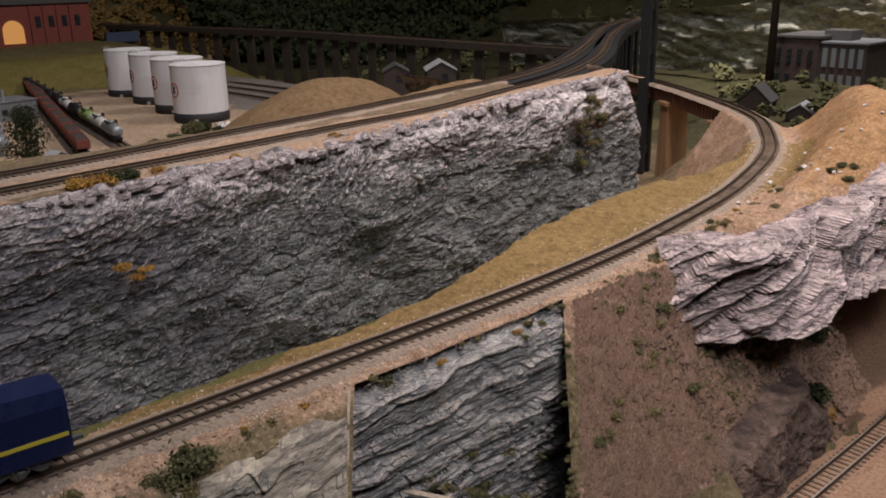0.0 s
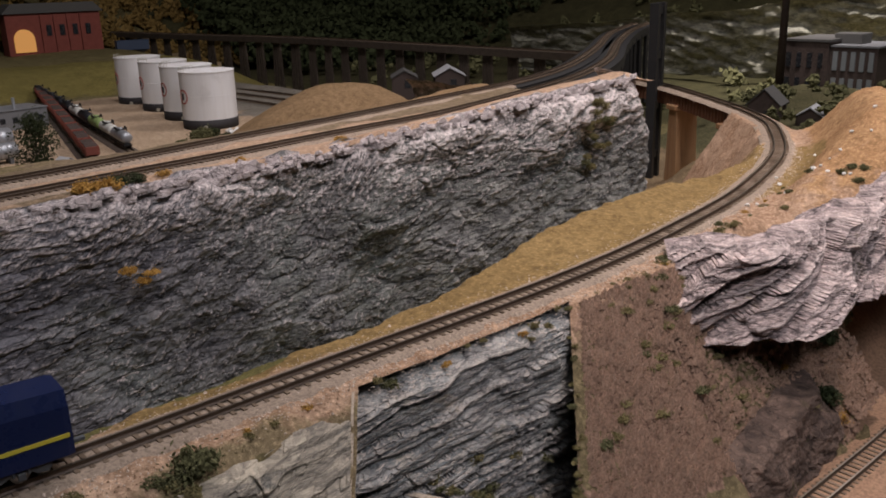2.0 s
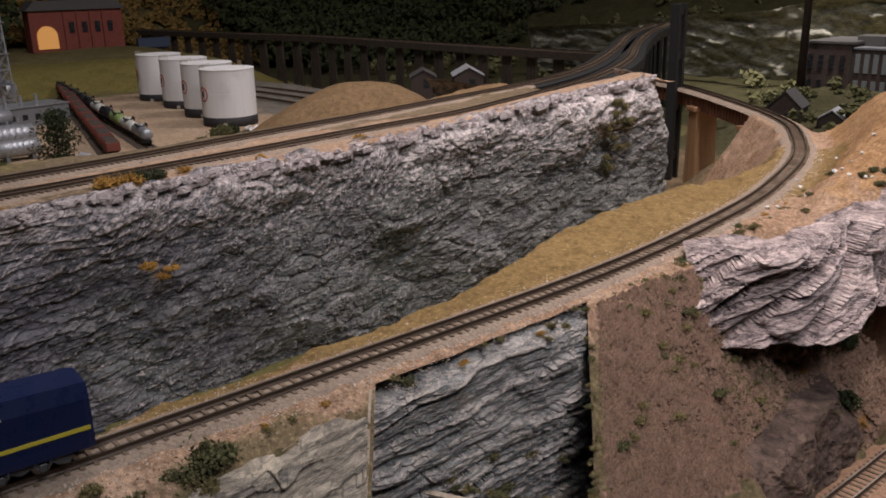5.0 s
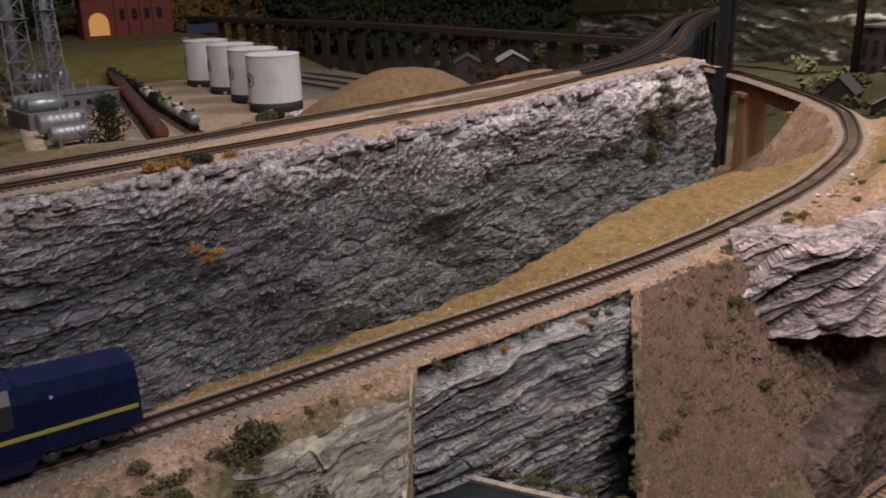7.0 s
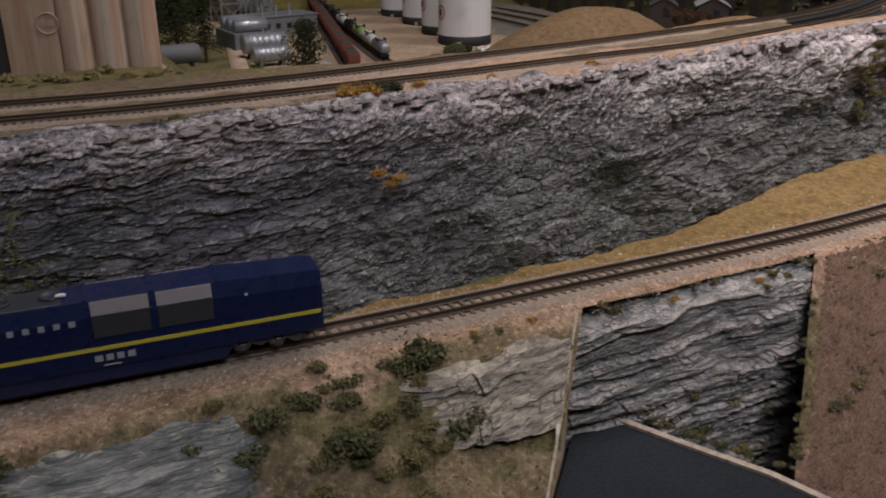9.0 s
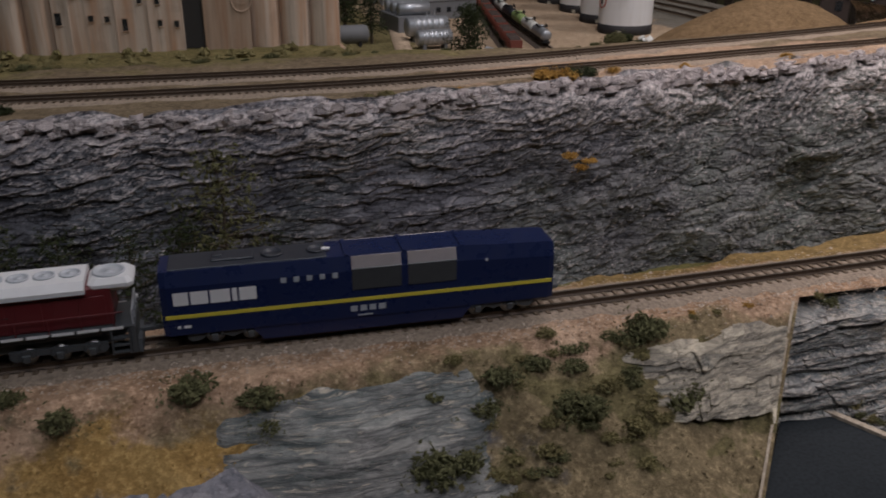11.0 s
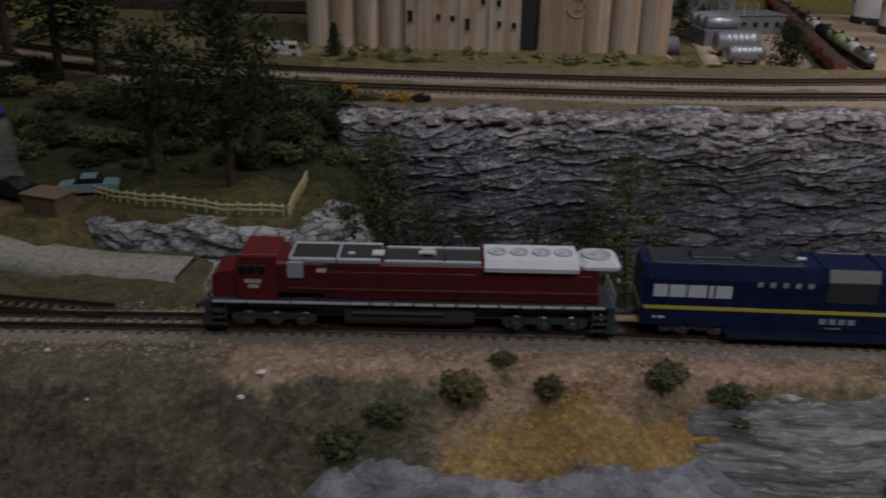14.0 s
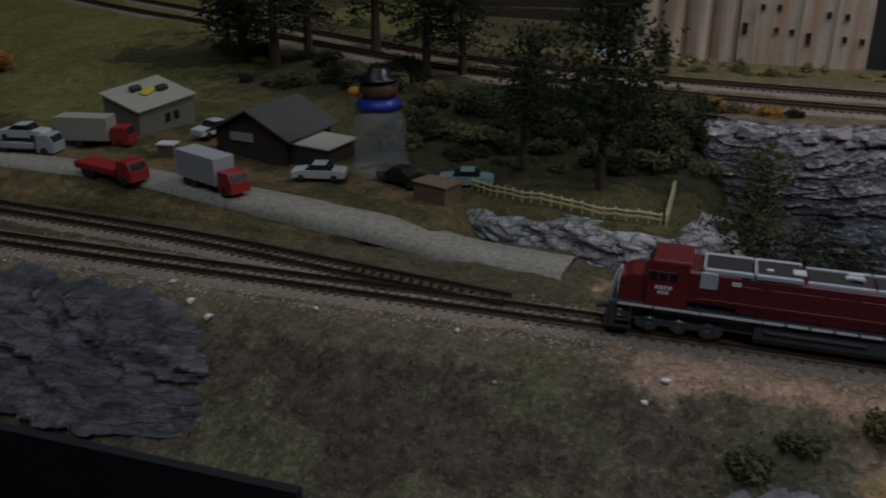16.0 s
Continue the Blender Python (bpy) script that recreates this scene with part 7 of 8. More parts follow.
# ---- storage tanks ----
for k, (x, y) in enumerate(((0.775, 1.50), (0.800, 1.634), (0.828, 1.80), (0.837, 1.95))):
    T = empty("storage_tank", R(x, y, yard_at(x, y) - 0.001, 40 + 9 * k), "large white cylindrical oil storage tank with black base band", "tank", "oil storage tanks")
    part("shell", Shape().lathe((0, 0, 0.017), [(0.0500, 0), (0.0500, 0.0432), (0.0503, 0.0435), (0.0503, 0.0441), (0.0500, 0.0444), (0.0500, 0.0855), (0.0508, 0.0860), (0.0508, 0.0875), (0.0490, 0.0880)], 72), "tankwhite", T)
    part("base_band", Shape().lathe((0, 0, 0), [(0.0506, -0.004), (0.0506, 0.0180), (0.0490, 0.0184)], 56), "tankband", T, "black base band", True)
    part("roof", Shape().lathe((0, 0, 0.1045), [(0.0497, 0), (0.0300, 0.0018), (0.0050, 0.0032)], 48), "tankwhite", T)
    for s in range(11):
        a = 0.9 + s * 0.17
        part("post", Shape().tube((0.0488 * math.cos(a), 0.0488 * math.sin(a), 0.1042), (0.0488 * math.cos(a), 0.0488 * math.sin(a), 0.1105), 0.0004, None, 5), "pale_roof", T)
    g = Shape()
    for s in range(10):
        a, b = 0.9 + s * 0.17, 0.9 + (s + 1) * 0.17
        g.tube((0.0488 * math.cos(a), 0.0488 * math.sin(a), 0.1104), (0.0488 * math.cos(b), 0.0488 * math.sin(b), 0.1104), 0.00045, None, 5)
    part("handrail", g, "pale_roof", T)
    g = Shape()
    a0 = radians(180 - 4 * k) - radians(40 + 9 * k)
    for i in range(24):
        a = 2 * math.pi * i / 24
        for r, d in ((0.0115, 0.0500), (0.0135, 0.0500), (0.0135, 0.0509), (0.0115, 0.0509)):
            turn = a0 + r * math.cos(a) / 0.05
            g.v.append((d * math.cos(turn), d * math.sin(turn), 0.060 + r * math.sin(a)))
    g.f = [(4 * i + j, 4 * i + (j + 1) % 4, 4 * ((i + 1) % 24) + (j + 1) % 4, 4 * ((i + 1) % 24) + j) for i in range(24) for j in range(4)]
    e = part("emblem", g, "emblem_red", T, "red ring emblem")
    c, s = math.cos(a0), math.sin(a0)
    part("emblem_mark", Shape().box((0.0506 * c, 0.0506 * s, 0.060), (0.0014, 0.005, 0.012), Matrix.Rotation(a0, 3, "Z")), "tankband", e)
    part("hatch", Shape().box((0.0508 * math.cos(a0 + 0.9), 0.0508 * math.sin(a0 + 0.9), 0.006), (0.002, 0.007, 0.006), Matrix.Rotation(a0 + 0.9, 3, "Z")), "pale_roof", T)


# ---- yard strings ----
def wagon_base(W, length):
    part("underframe", Shape().box((0, 0, 0.0062), (length, 0.012, 0.0020)), "blackiron", W)
    for s in (-1, 1):
        b = part("truck", Shape().box((s * length * 0.34, 0, 0.0036), (0.020, 0.0125, 0.0030), None, 0.0008), "blackiron", W)
        for d in (-0.0055, 0.0055):
            part("wheelset", Shape().lathe((s * length * 0.34 + d, -0.0055, 0.0030), [(0.0030, 0), (0.0030, 0.0016), (0.0010, 0.0018), (0.0010, 0.0092), (0.0030, 0.0094), (0.0030, 0.0110)], 12, "Y"), "blackiron", b)


def hopper(m, material="hopper_red"):
    W = empty("hopper_wagon", m, "rusty red-brown open hopper wagon on the yard track", "freight wagon", "red hopper wagons")
    wagon_base(W, 0.090)
    part("body", Shape().prism([(-0.044, 0.0245), (-0.044, 0.0125), (-0.022, 0.0070), (0.022, 0.0070), (0.044, 0.0125), (0.044, 0.0245), (0.042, 0.0245), (0.042, 0.021), (-0.042, 0.021), (-0.042, 0.0245)], -0.0092, 0.0092), material, W)
    for i in range(9):
        for s in (-1, 1):
            part("rib", Shape().box((-0.040 + 0.010 * i, s * 0.0095, 0.0180), (0.0012, 0.0010, 0.0125)), material, W)
    part("load", Shape().prism([(-0.041, 0.0205), (0.041, 0.0205), (0.030, 0.0250), (0.010, 0.0235), (-0.012, 0.0255), (-0.030, 0.0240)], -0.0085, 0.0085), "brickdark", W, "dark coal load")
    return W


def tanker(m, material, label):
    W = empty("tank_wagon", m, label, "freight wagon", "tank wagons")
    wagon_base(W, 0.086)
    part("barrel", Shape().lathe((0, 0, 0.0165), [(0.003, -0.0415), (0.0070, -0.0405), (0.0092, -0.0375), (0.0095, -0.030), (0.0095, 0.030), (0.0092, 0.0375), (0.0070, 0.0405), (0.003, 0.0415)], 24, "X"), material, W, "", True)
    part("dome", Shape().lathe((0, 0, 0.0250), [(0.0042, 0), (0.0042, 0.0032), (0.0030, 0.0042)], 16), material, W, "", True)
    part("walkway", Shape().box((0, 0, 0.0265), (0.018, 0.0165, 0.0006)).box((0, 0.008, 0.0285), (0.018, 0.0005, 0.0035)).box((0, -0.008, 0.0285), (0.018, 0.0005, 0.0035)), "blackiron", W)
    part("ladder", Shape().box((0.003, -0.0098, 0.0165), (0.004, 0.0006, 0.021)), "blackiron", W)
    return W


YARD_Z = 0.1195
lines = {"A": ((0.440, 1.155), (0.473, 1.29), (0.560, 1.65), (0.700, 2.23), (0.735, 2.37)), "B": ((0.530, 1.255), (0.557, 1.37), (0.618, 1.74), (0.704, 2.26), (0.722, 2.37))}
MAT["yardbed"] = speckled("dark_yard_ballast", (0.05, 0.04, 0.035), (0.11, 0.085, 0.07), 60, fine=8, relief=0.0006)
for key, line in lines.items():
    lay_track("yard track with dark ties between pale sand", list(line), YARD_Z + 0.0028)
    ballast_bed("ballast_yard_" + key.lower(), list(line), YARD_Z + 0.0028, 0.0125, "yardbed", "dark oily ballast of a yard track")
for key, n, gap in (("A", 10, 0.0955), ("B", 10, 0.0905)):
    fine, tan = along(lines[key], 0.002)
    start = int(np.argmin(np.abs(fine[:, 1] - (1.325 if key == "A" else 1.40))))
    for i in range(n):
        j = start + int(round(i * gap / 0.002))
        if j >= len(fine):
            break
        m = R(fine[j, 0], fine[j, 1], YARD_Z + 0.0028, math.degrees(math.atan2(tan[j, 1], tan[j, 0])))
        if key == "A":
            hopper(m)
        else:
            mat, lab = (("steel", "silver tank wagon at the end of the yard string"), ("tanker_white", "white tank wagon in the yard string"), ("tanker_green", "pale green tank wagon in the yard string"), ("tanker_black", "black tank wagon in the yard string"),
                        ("tanker_white", "white tank wagon in the yard string"))[i] if i < 5 else ("tanker_black", "black tank wagon in the yard string")
            tanker(m, mat, lab)

# grey yard tracks beyond the tanks
for k, off in enumerate((0.0, 0.06, 0.12)):
    lay_track("grey yard track beyond the tanks", [(0.98 + off, 1.15), (1.00 + off, 1.5), (0.985 + off, 1.9), (0.93 + off, 2.15)], YARD_Z + 0.001, None, 0.0096, 0.0096)

# ---- refinery ----
for x, y, r, l, a, z in ((0.385, 1.50, 0.017, 0.072, 4, 0.022), (0.375, 1.42, 0.013, 0.058, 4, 0.015), (0.51, 2.10, 0.022, 0.10, 10, 0.03)):
    T = empty("horizontal_tank", R(x, y, yard_at(x, y), a), "silver horizontal pressure tank on saddles", "tank", "silver tanks")
    n = 7
    prof = [(r * 0.45, -l / 2 - r * 0.22), (r * 0.85, -l / 2 - r * 0.12), (r, -l / 2)]
    for i in range(1, n):
        u = -l / 2 + l * i / n
        prof += [(r, u - 0.0012), (r * 1.04, u - 0.0006), (r * 1.04, u + 0.0006), (r, u + 0.0012)]
    prof += [(r, l / 2), (r * 0.85, l / 2 + r * 0.12), (r * 0.45, l / 2 + r * 0.22)]
    part("barrel", Shape().lathe((0, 0, z + 0.004), prof, 28, "X"), "steel", T, "", True)
    for s in (-0.33, 0.33):
        part("saddle", Shape().box((s * l, 0, z / 2 - 0.004), (0.006, r * 1.5, z), None, 0.0005), "block_grey", T)
    part("valve", Shape().tube((0, 0, z + r), (0, 0, z + r + 0.010), 0.002, None, 8), "steel", T)
B = empty("pump_house", R(0.500, 1.80, yard_at(0.5, 1.8), 10), "low blue-grey metal refinery building with roof pipes", "industrial building")
part("wall", Shape().box((0, 0, 0.019), (0.13, 0.075, 0.038), None, 0.001), "block_grey", B)
part("roof", Shape().box((0, 0, 0.0388), (0.134, 0.079, 0.0016)), "steel", B)
for i in range(5):
    part("window", Shape().box((-0.048 + 0.024 * i, -0.0378, 0.020), (0.010, 0.0008, 0.010)), "pane", B)
for i in range(3):
    part("roof_pipe", Shape().tube((-0.05 + 0.03 * i, -0.02, 0.038), (-0.05 + 0.03 * i, -0.02, 0.060), 0.003, None, 10), "steel", B)
B = empty("tank_rack", R(0.385, 1.64, yard_at(0.38, 1.64), 6), "grey refinery block with silver drums on top", "industrial building")
part("wall", Shape().box((0, 0, 0.016), (0.075, 0.11, 0.032), None, 0.001), "block_grey", B)
for i in range(3):
    part("drum", Shape().lathe((-0.03, -0.035 + 0.035 * i, 0.043), [(0.006, -0.002), (0.012, 0.0), (0.012, 0.060), (0.006, 0.062)], 20, "X"), "steel", B, "silver drum", True)
for i in range(4):
    part("pipe", Shape().tube((0.0385, -0.045 + 0.03 * i, 0.0), (0.0385, -0.045 + 0.03 * i, 0.040), 0.0016, None, 8), "steel", B)


def lattice_tower(m, h, w, label):
    T = empty("lattice_tower", m, label, "tower")
    c = [(-w, -w), (w, -w), (w, w), (-w, w)]
    for x, y in c:
        part("leg", Shape().tube((x, y, 0), (x * 0.7, y * 0.7, h), 0.0018, None, 6), "steel", T)
    n = 7
    for i in range(n):
        a, b = h * i / n, h * (i + 1) / n
        fa, fb = 1 - 0.3 * i / n, 1 - 0.3 * (i + 1) / n
        for k in range(4):
            p, q = c[k], c[(k + 1) % 4]
            part("brace", Shape().tube((p[0] * fa, p[1] * fa, a), (q[0] * fb, q[1] * fb, b), 0.0009, None, 5), "steel", T)
            part("brace", Shape().tube((q[0] * fa, q[1] * fa, a), (p[0] * fb, p[1] * fb, b), 0.0009, None, 5), "steel", T)
            part("strut", Shape().tube((p[0] * fb, p[1] * fb, b), (q[0] * fb, q[1] * fb, b), 0.0012, None, 5), "steel", T)
    part("column", Shape().lathe((0, 0, 0), [(w * 0.42, 0), (w * 0.42, h * 1.05), (w * 0.2, h * 1.08)], 18), "steel", T, "silver distillation column", True)
    for i in (2, 4, 6):
        part("platform", Shape().box((0, 0, h * i / n), (w * 2.1, w * 2.1, 0.002)), "block_grey", T)
    return T


lattice_tower(R(0.44, 2.02, yard_at(0.44, 2.02), 12), 0.30, 0.030, "tall silver refinery column in a lattice frame")
lattice_tower(R(0.505, 1.98, yard_at(0.505, 1.98), 12), 0.22, 0.018, "silver refinery column in a lattice frame")
S = empty("small_shed", R(0.436, 1.30, yard_at(0.436, 1.30) - 0.001, 15), "small grey shed with pitched roof in the yard", "shed")
part("wall", Shape().prism([(-0.013, 0), (0.013, 0), (0.013, 0.010), (0, 0.018), (-0.013, 0.010)], -0.012, 0.012), "grey_wall", S)
for s in (-1, 1):
    part("roof_slope", Shape().prism([(0, 0.0188), (s * 0.015, 0.0095), (s * 0.015, 0.0105), (0, 0.0200)], -0.0135, 0.0135), "cargrey", S)
part("door", Shape().box((0.003, -0.0122, 0.004), (0.005, 0.0006, 0.008)), "pane", S)
T = empty("horizontal_tank", R(0.223, 1.40, yard_at(0.223, 1.40), 0), "dark horizontal tank on saddles beside the conifers", "tank", "silver tanks")
part("barrel", Shape().lathe((0, 0, 0.018), [(0.006, -0.036), (0.013, -0.033), (0.015, -0.028), (0.015, 0.028), (0.013, 0.033), (0.006, 0.036)], 24, "X"), "block_grey", T, "", True)
for s in (-0.02, 0.02):
    part("saddle", Shape().box((s, 0, 0.005), (0.005, 0.022, 0.012)), "blackiron", T)
# pale road past the refinery
rl, rt = along([(0.300, 1.25), (0.316, 1.384), (0.375, 1.70), (0.494, 2.32)], 0.02)
nn = np.stack([-rt[:, 1], rt[:, 0]], -1)
sheet("road_yard", np.stack([np.concatenate([rl + nn * o, (yard_height(rl[:, 0], rl[:, 1]) + h)[:, None]], 1) for o, h in ((-0.015, -0.003), (-0.014, 0.003), (0.014, 0.003), (0.015, -0.003))], 1), "yard", label="pale sandy road past the refinery", category="road")
tree((0.405, 1.325, yard_at(0.405, 1.325)), 0.085, 0.030, 901, "leaf_dark", "dark green leafy tree beside the yard", 0.12, 0.03, 1800, 0.05)
for x, y, h in ((0.25, 1.56, 0.15), (0.285, 1.50, 0.12), (0.30, 1.95, 0.10), (0.24, 1.72, 0.13), (0.36, 2.25, 0.12), (0.43, 2.45, 0.14)):
    conifer((x, y, yard_at(x, y)), h, h * 0.24, int(x * 1000 + y * 100))
for i, (x, y, r) in enumerate(((0.685, 1.36, 0.020), (0.715, 1.375, 0.018), (0.645, 1.345, 0.012), (0.73, 1.35, 0.012), (0.60, 1.335, 0.009), (0.33, 2.05, 0.05), (0.40, 2.2, 0.05))):
    bush((x, y, max(yard_at(x, y), float(upper_height(np.array([x]), np.array([y]))[0]) if y < 1.16 else 0)), r, 930 + i, "leaf_dark" if i % 2 else "leaf_green", "dark green shrub at the yard edge")
for i, (x, y) in enumerate(((0.752, 1.385), (0.768, 1.39), (0.760, 1.37))):
    stone(x, y, yard_at(x, y) + 0.004, 0.009, 950 + i, "chip", "pale boulder beside the white tank")
# sheds and parked cars behind the sand hill
for x, y, w, d, h, wall_, roof_, lab in ((1.33, 1.60, 0.058, 0.07, 0.036, "shed_wall", "shed_roof", "dark shed with a grey pitched roof"), (1.40, 1.52, 0.068, 0.08, 0.042, "shed_wall", "cargrey", "dark shed with a pale pitched roof")):
    S = empty("yard_shed", R(x, y, 0.130, -38), lab, "shed")
    part("wall", Shape().prism([(-w / 2, -0.08), (w / 2, -0.08), (w / 2, h * 0.6), (0, h), (-w / 2, h * 0.6)], -d / 2, d / 2), wall_, S)
    for s in (-1, 1):
        part("roof_slope", Shape().prism([(0, h + 0.0012), (s * w * 0.55, h * 0.55), (s * w * 0.55, h * 0.55 + 0.002), (0, h + 0.0034)], -d * 0.54, d * 0.54), roof_, S)
    part("door", Shape().box((0.008, -d / 2 - 0.0004, 0.008), (0.014, 0.001, 0.020)), "pane", S)
for i, (x, y, a) in enumerate(((1.10, 1.62, 60), (1.14, 1.60, 62), (1.18, 1.58, 58), (1.07, 1.66, 64), (1.22, 1.56, 60))):
    car(R(x, y, yard_at(x, y) + 0.001, a), ("carblack", "carwhite", "carblue", "carblack", "cargrey")[i], ("black", "white", "light blue", "black", "grey")[i] + " model car parked behind the sand hill")


# ---- trestle and the line on it ----
def bent(m, h, w, material="creosote"):
    B = empty("trestle_bent", m, "dark creosoted timber trestle bent", "trestle bent", "trestle bents")
    for s in (-1, -0.35, 0.35, 1):
        part("leg", Shape().tube((s * w * 1.25, 0, -0.01), (s * w * 0.8, 0, h), 0.0042, None, 6), material, B)
    part("cap", Shape().box((0, 0, h + 0.002), (w * 2.1, 0.006, 0.006)), material, B)
    for s in (-1, 1):
        part("brace", Shape().tube((-s * w * 1.15, -0.003, h * 0.15), (s * w * 0.85, -0.003, h * 0.9), 0.0018, None, 5), material, B)
    return B


DECK = 0.205
for i in range(26):
    y = 1.20 + 0.080 * i
    x = 1.45 - 0.16 * max(0, y - 2.2)
    z0 = yard_at(x, y)
    bent(R(x, y, z0, 90), DECK - 0.012 - z0, 0.020 if y > 2.2 else 0.014)
T = empty("trestle_deck", None, "dark timber trestle deck carrying a track", "trestle")
pts = [(1.45 - 0.16 * max(0, y - 2.2), y) for y in (1.1, 1.6, 2.2, 2.6, 3.25)]
for s in (-0.014, 0.014):
    g = Shape()
    for a, b in zip(pts, pts[1:]):
        g.add([(p[0] + s + dx, p[1], z) for p in (a, b) for dx in (-0.004, 0.004) for z in (DECK - 0.006, DECK + 0.010)], [(0, 1, 3, 2), (4, 6, 7, 5), (0, 4, 5, 1), (2, 3, 7, 6), (0, 2, 6, 4), (1, 5, 7, 3)])
    part("stringer", g, "creosote", T)
lay_track("dark track on the timber trestle", pts, DECK + 0.0135)

# ---- far side: brick hall, boxcars, woods, backdrop ----
def yz(x, y):
    return Matrix.Translation((x, y, yard_at(x, y)))


H = empty("brick_hall", yz(1.02, 3.0), "red brick hall with a warm lit arched doorway", "brick building")
part("wall", Shape().box((0, 0.03, 0.06), (0.30, 0.06, 0.13)), "brickred", H)
part("roof", Shape().prism([(-0.16, 0.125), (0.16, 0.125), (0.13, 0.155), (-0.13, 0.155)], -0.01, 0.07), "shed_roof", H)
MAT["lit"], nt, p = nodes_of("lit_doorway")
p.inputs["Base Color"].default_value = (0.6, 0.3, 0.1, 1)
p.inputs["Emission Color"].default_value = (1.0, 0.48, 0.12, 1)
p.inputs["Emission Strength"].default_value = 0.35
arch = [(-0.10 + 0.032 * math.cos(a), 0.045 + 0.032 * math.sin(a)) for a in np.linspace(0, math.pi, 14)] + [(-0.132, 0.005), (-0.068, 0.005)]
part("lit_arch", Shape().prism(arch, -0.004, 0.0), "lit", H, "orange lit arched doorway")
for i in range(4):
    part("window", Shape().box((-0.02 + 0.042 * i, -0.0015, 0.07), (0.016, 0.003, 0.034)), "pane", H)
    part("pier", Shape().box((-0.041 + 0.042 * i, -0.003, 0.06), (0.008, 0.006, 0.12)), "brickred", H)
for x, mat, lab in ((1.24, "boxblue", "dark blue boxcar on the far track"), (1.37, "boxtan", "tan boxcar on the far track"), (1.50, "boxtan", "tan boxcar on the far track")):
    W = empty("boxcar", Matrix.Translation((x, 2.93 - 0.02 * (x - 1.24), yard_at(x, 2.93) + 0.001)), lab, "freight wagon", "boxcars")
    wagon_base(W, 0.11)
    part("body", Shape().box((0, 0, 0.023), (0.112, 0.02, 0.032), None, 0.001), mat, W)
    part("roof", Shape().box((0, 0, 0.0396), (0.114, 0.0215, 0.0014)), mat, W)
    part("door", Shape().box((0, -0.0104, 0.022), (0.024, 0.001, 0.027)), mat, W)

RW = np.random.RandomState(12)
MAT["leaf_ochre"] = speckled("leaf_ochre", (0.10, 0.062, 0.018), (0.21, 0.135, 0.042), 40, fine=6, relief=0)


def woods(name, material, count, xr, yr, size, hmin, hmax, base, label):
    V, F = [], []
    ico = np.array([(1, 0, 0), (-1, 0, 0), (0, 1, 0), (0, -1, 0), (0, 0, 1), (0, 0, -1)], float)
    faces = [(0, 2, 4), (2, 1, 4), (1, 3, 4), (3, 0, 4), (2, 0, 5), (1, 2, 5), (3, 1, 5), (0, 3, 5)]
    trees = count // 30
    cx, cy = RW.uniform(*xr, trees), RW.uniform(*yr, trees)
    for x, y in zip(cx, cy):
        h = RW.uniform(hmin, hmax)
        z0 = base(x, y)
        r = h * RW.uniform(0.28, 0.5)
        for _ in range(30):
            v = RW.normal(0, 0.5, 3)
            o = np.array([x + v[0] * r, y + v[1] * r, z0 + h * 0.6 + v[2] * h * 0.33])
            p = o + ico * RW.uniform(0.5, 1.3, (6, 1)) * size + RW.normal(0, size * 0.3, (6, 3))
            n = len(V)
            V += p.tolist()
            F += [tuple(a + n for a in f) for f in faces]
    me = bpy.data.meshes.new(name)
    me.from_pydata(V, [], F)
    me.materials.append(MAT[material])
    tagged(new(name, me), label, "trees", "", "stuff")


woods("woods", "leaf_dark", 12000, (1.75, 3.7), (2.95, 3.5), 0.013, 0.10, 0.26, yard_at, "dark woods behind the far tracks")
woods("woods_back", "leaf_dark", 4400, (-0.6, 0.85), (3.02, 3.5), 0.013, 0.10, 0.22, yard_at, "dark woods behind the refinery")
woods("woods_gold", "leaf_ochre", 6000, (0.85, 1.9), (3.12, 3.6), 0.011, 0.03, 0.09, yard_at, "golden brown scrub on the far bank")
woods("woods_olive", "leaf_dark", 6500, (1.75, 3.9), (2.6, 3.3), 0.013, 0.06, 0.16, yard_at, "olive green woods behind the trestle")
woods("scrub", "leaf_green", 3000, (1.6, 3.4), (1.0, 2.6), 0.009, 0.02, 0.07, yard_at, "olive scrub below the far hills")
woods("scrub_factory", "leaf_green", 3600, (1.35, 2.6), (0.45, 0.9), 0.0055, 0.010, 0.04, lambda x, y: float(0.12 + 0.16 * smooth01(2.15, 2.9, x)), "olive scrub around the factory")
woods("scrub_elevator", "leaf_olive", 1500, (-0.34, 0.22), (0.94, 1.03), 0.004, 0.003, 0.012, lambda x, y: float(max(yard_at(x, y), upper_height(np.array([x]), np.array([y]))[0])) - 0.002, "low olive scrub at the foot of the grain elevator")
MAT["backdrop"] = speckled("painted_backdrop", (0.035, 0.036, 0.018), (0.11, 0.095, 0.04), 1.6, fine=6, relief=0)
g = Shape().box((0.6, 3.95, 0.6), (7.6, 0.03, 1.6)).box((4.25, 1.8, 0.6), (0.03, 4.4, 1.6))
tagged(part("backdrop", g, "backdrop"), "dark olive painted backdrop board", "backdrop", "", "structure")
# rocky hills at the far right
W = face_grid([(2.15, 2.05), (2.22, 1.80), (2.28, 1.55), (2.30, 1.30), (2.36, 1.10), (2.40, 0.92), (2.46, 0.70), (2.6, 0.4)][::-1], [(2, 0.06), (3, 0.08)], [(2.1, 0.20), (2.25, 0.23), (2.35, 0.30), (2.6, 0.33)], 0.008, 0.5,
              lambda x: (np.full(len(x), 0.12), 0.028, 0.09, np.full(len(x), 0.028)), 77)
sheet("wall_far_hill", W, "far_rock", label="pale rocky hillside behind the factory", category="rock hill")

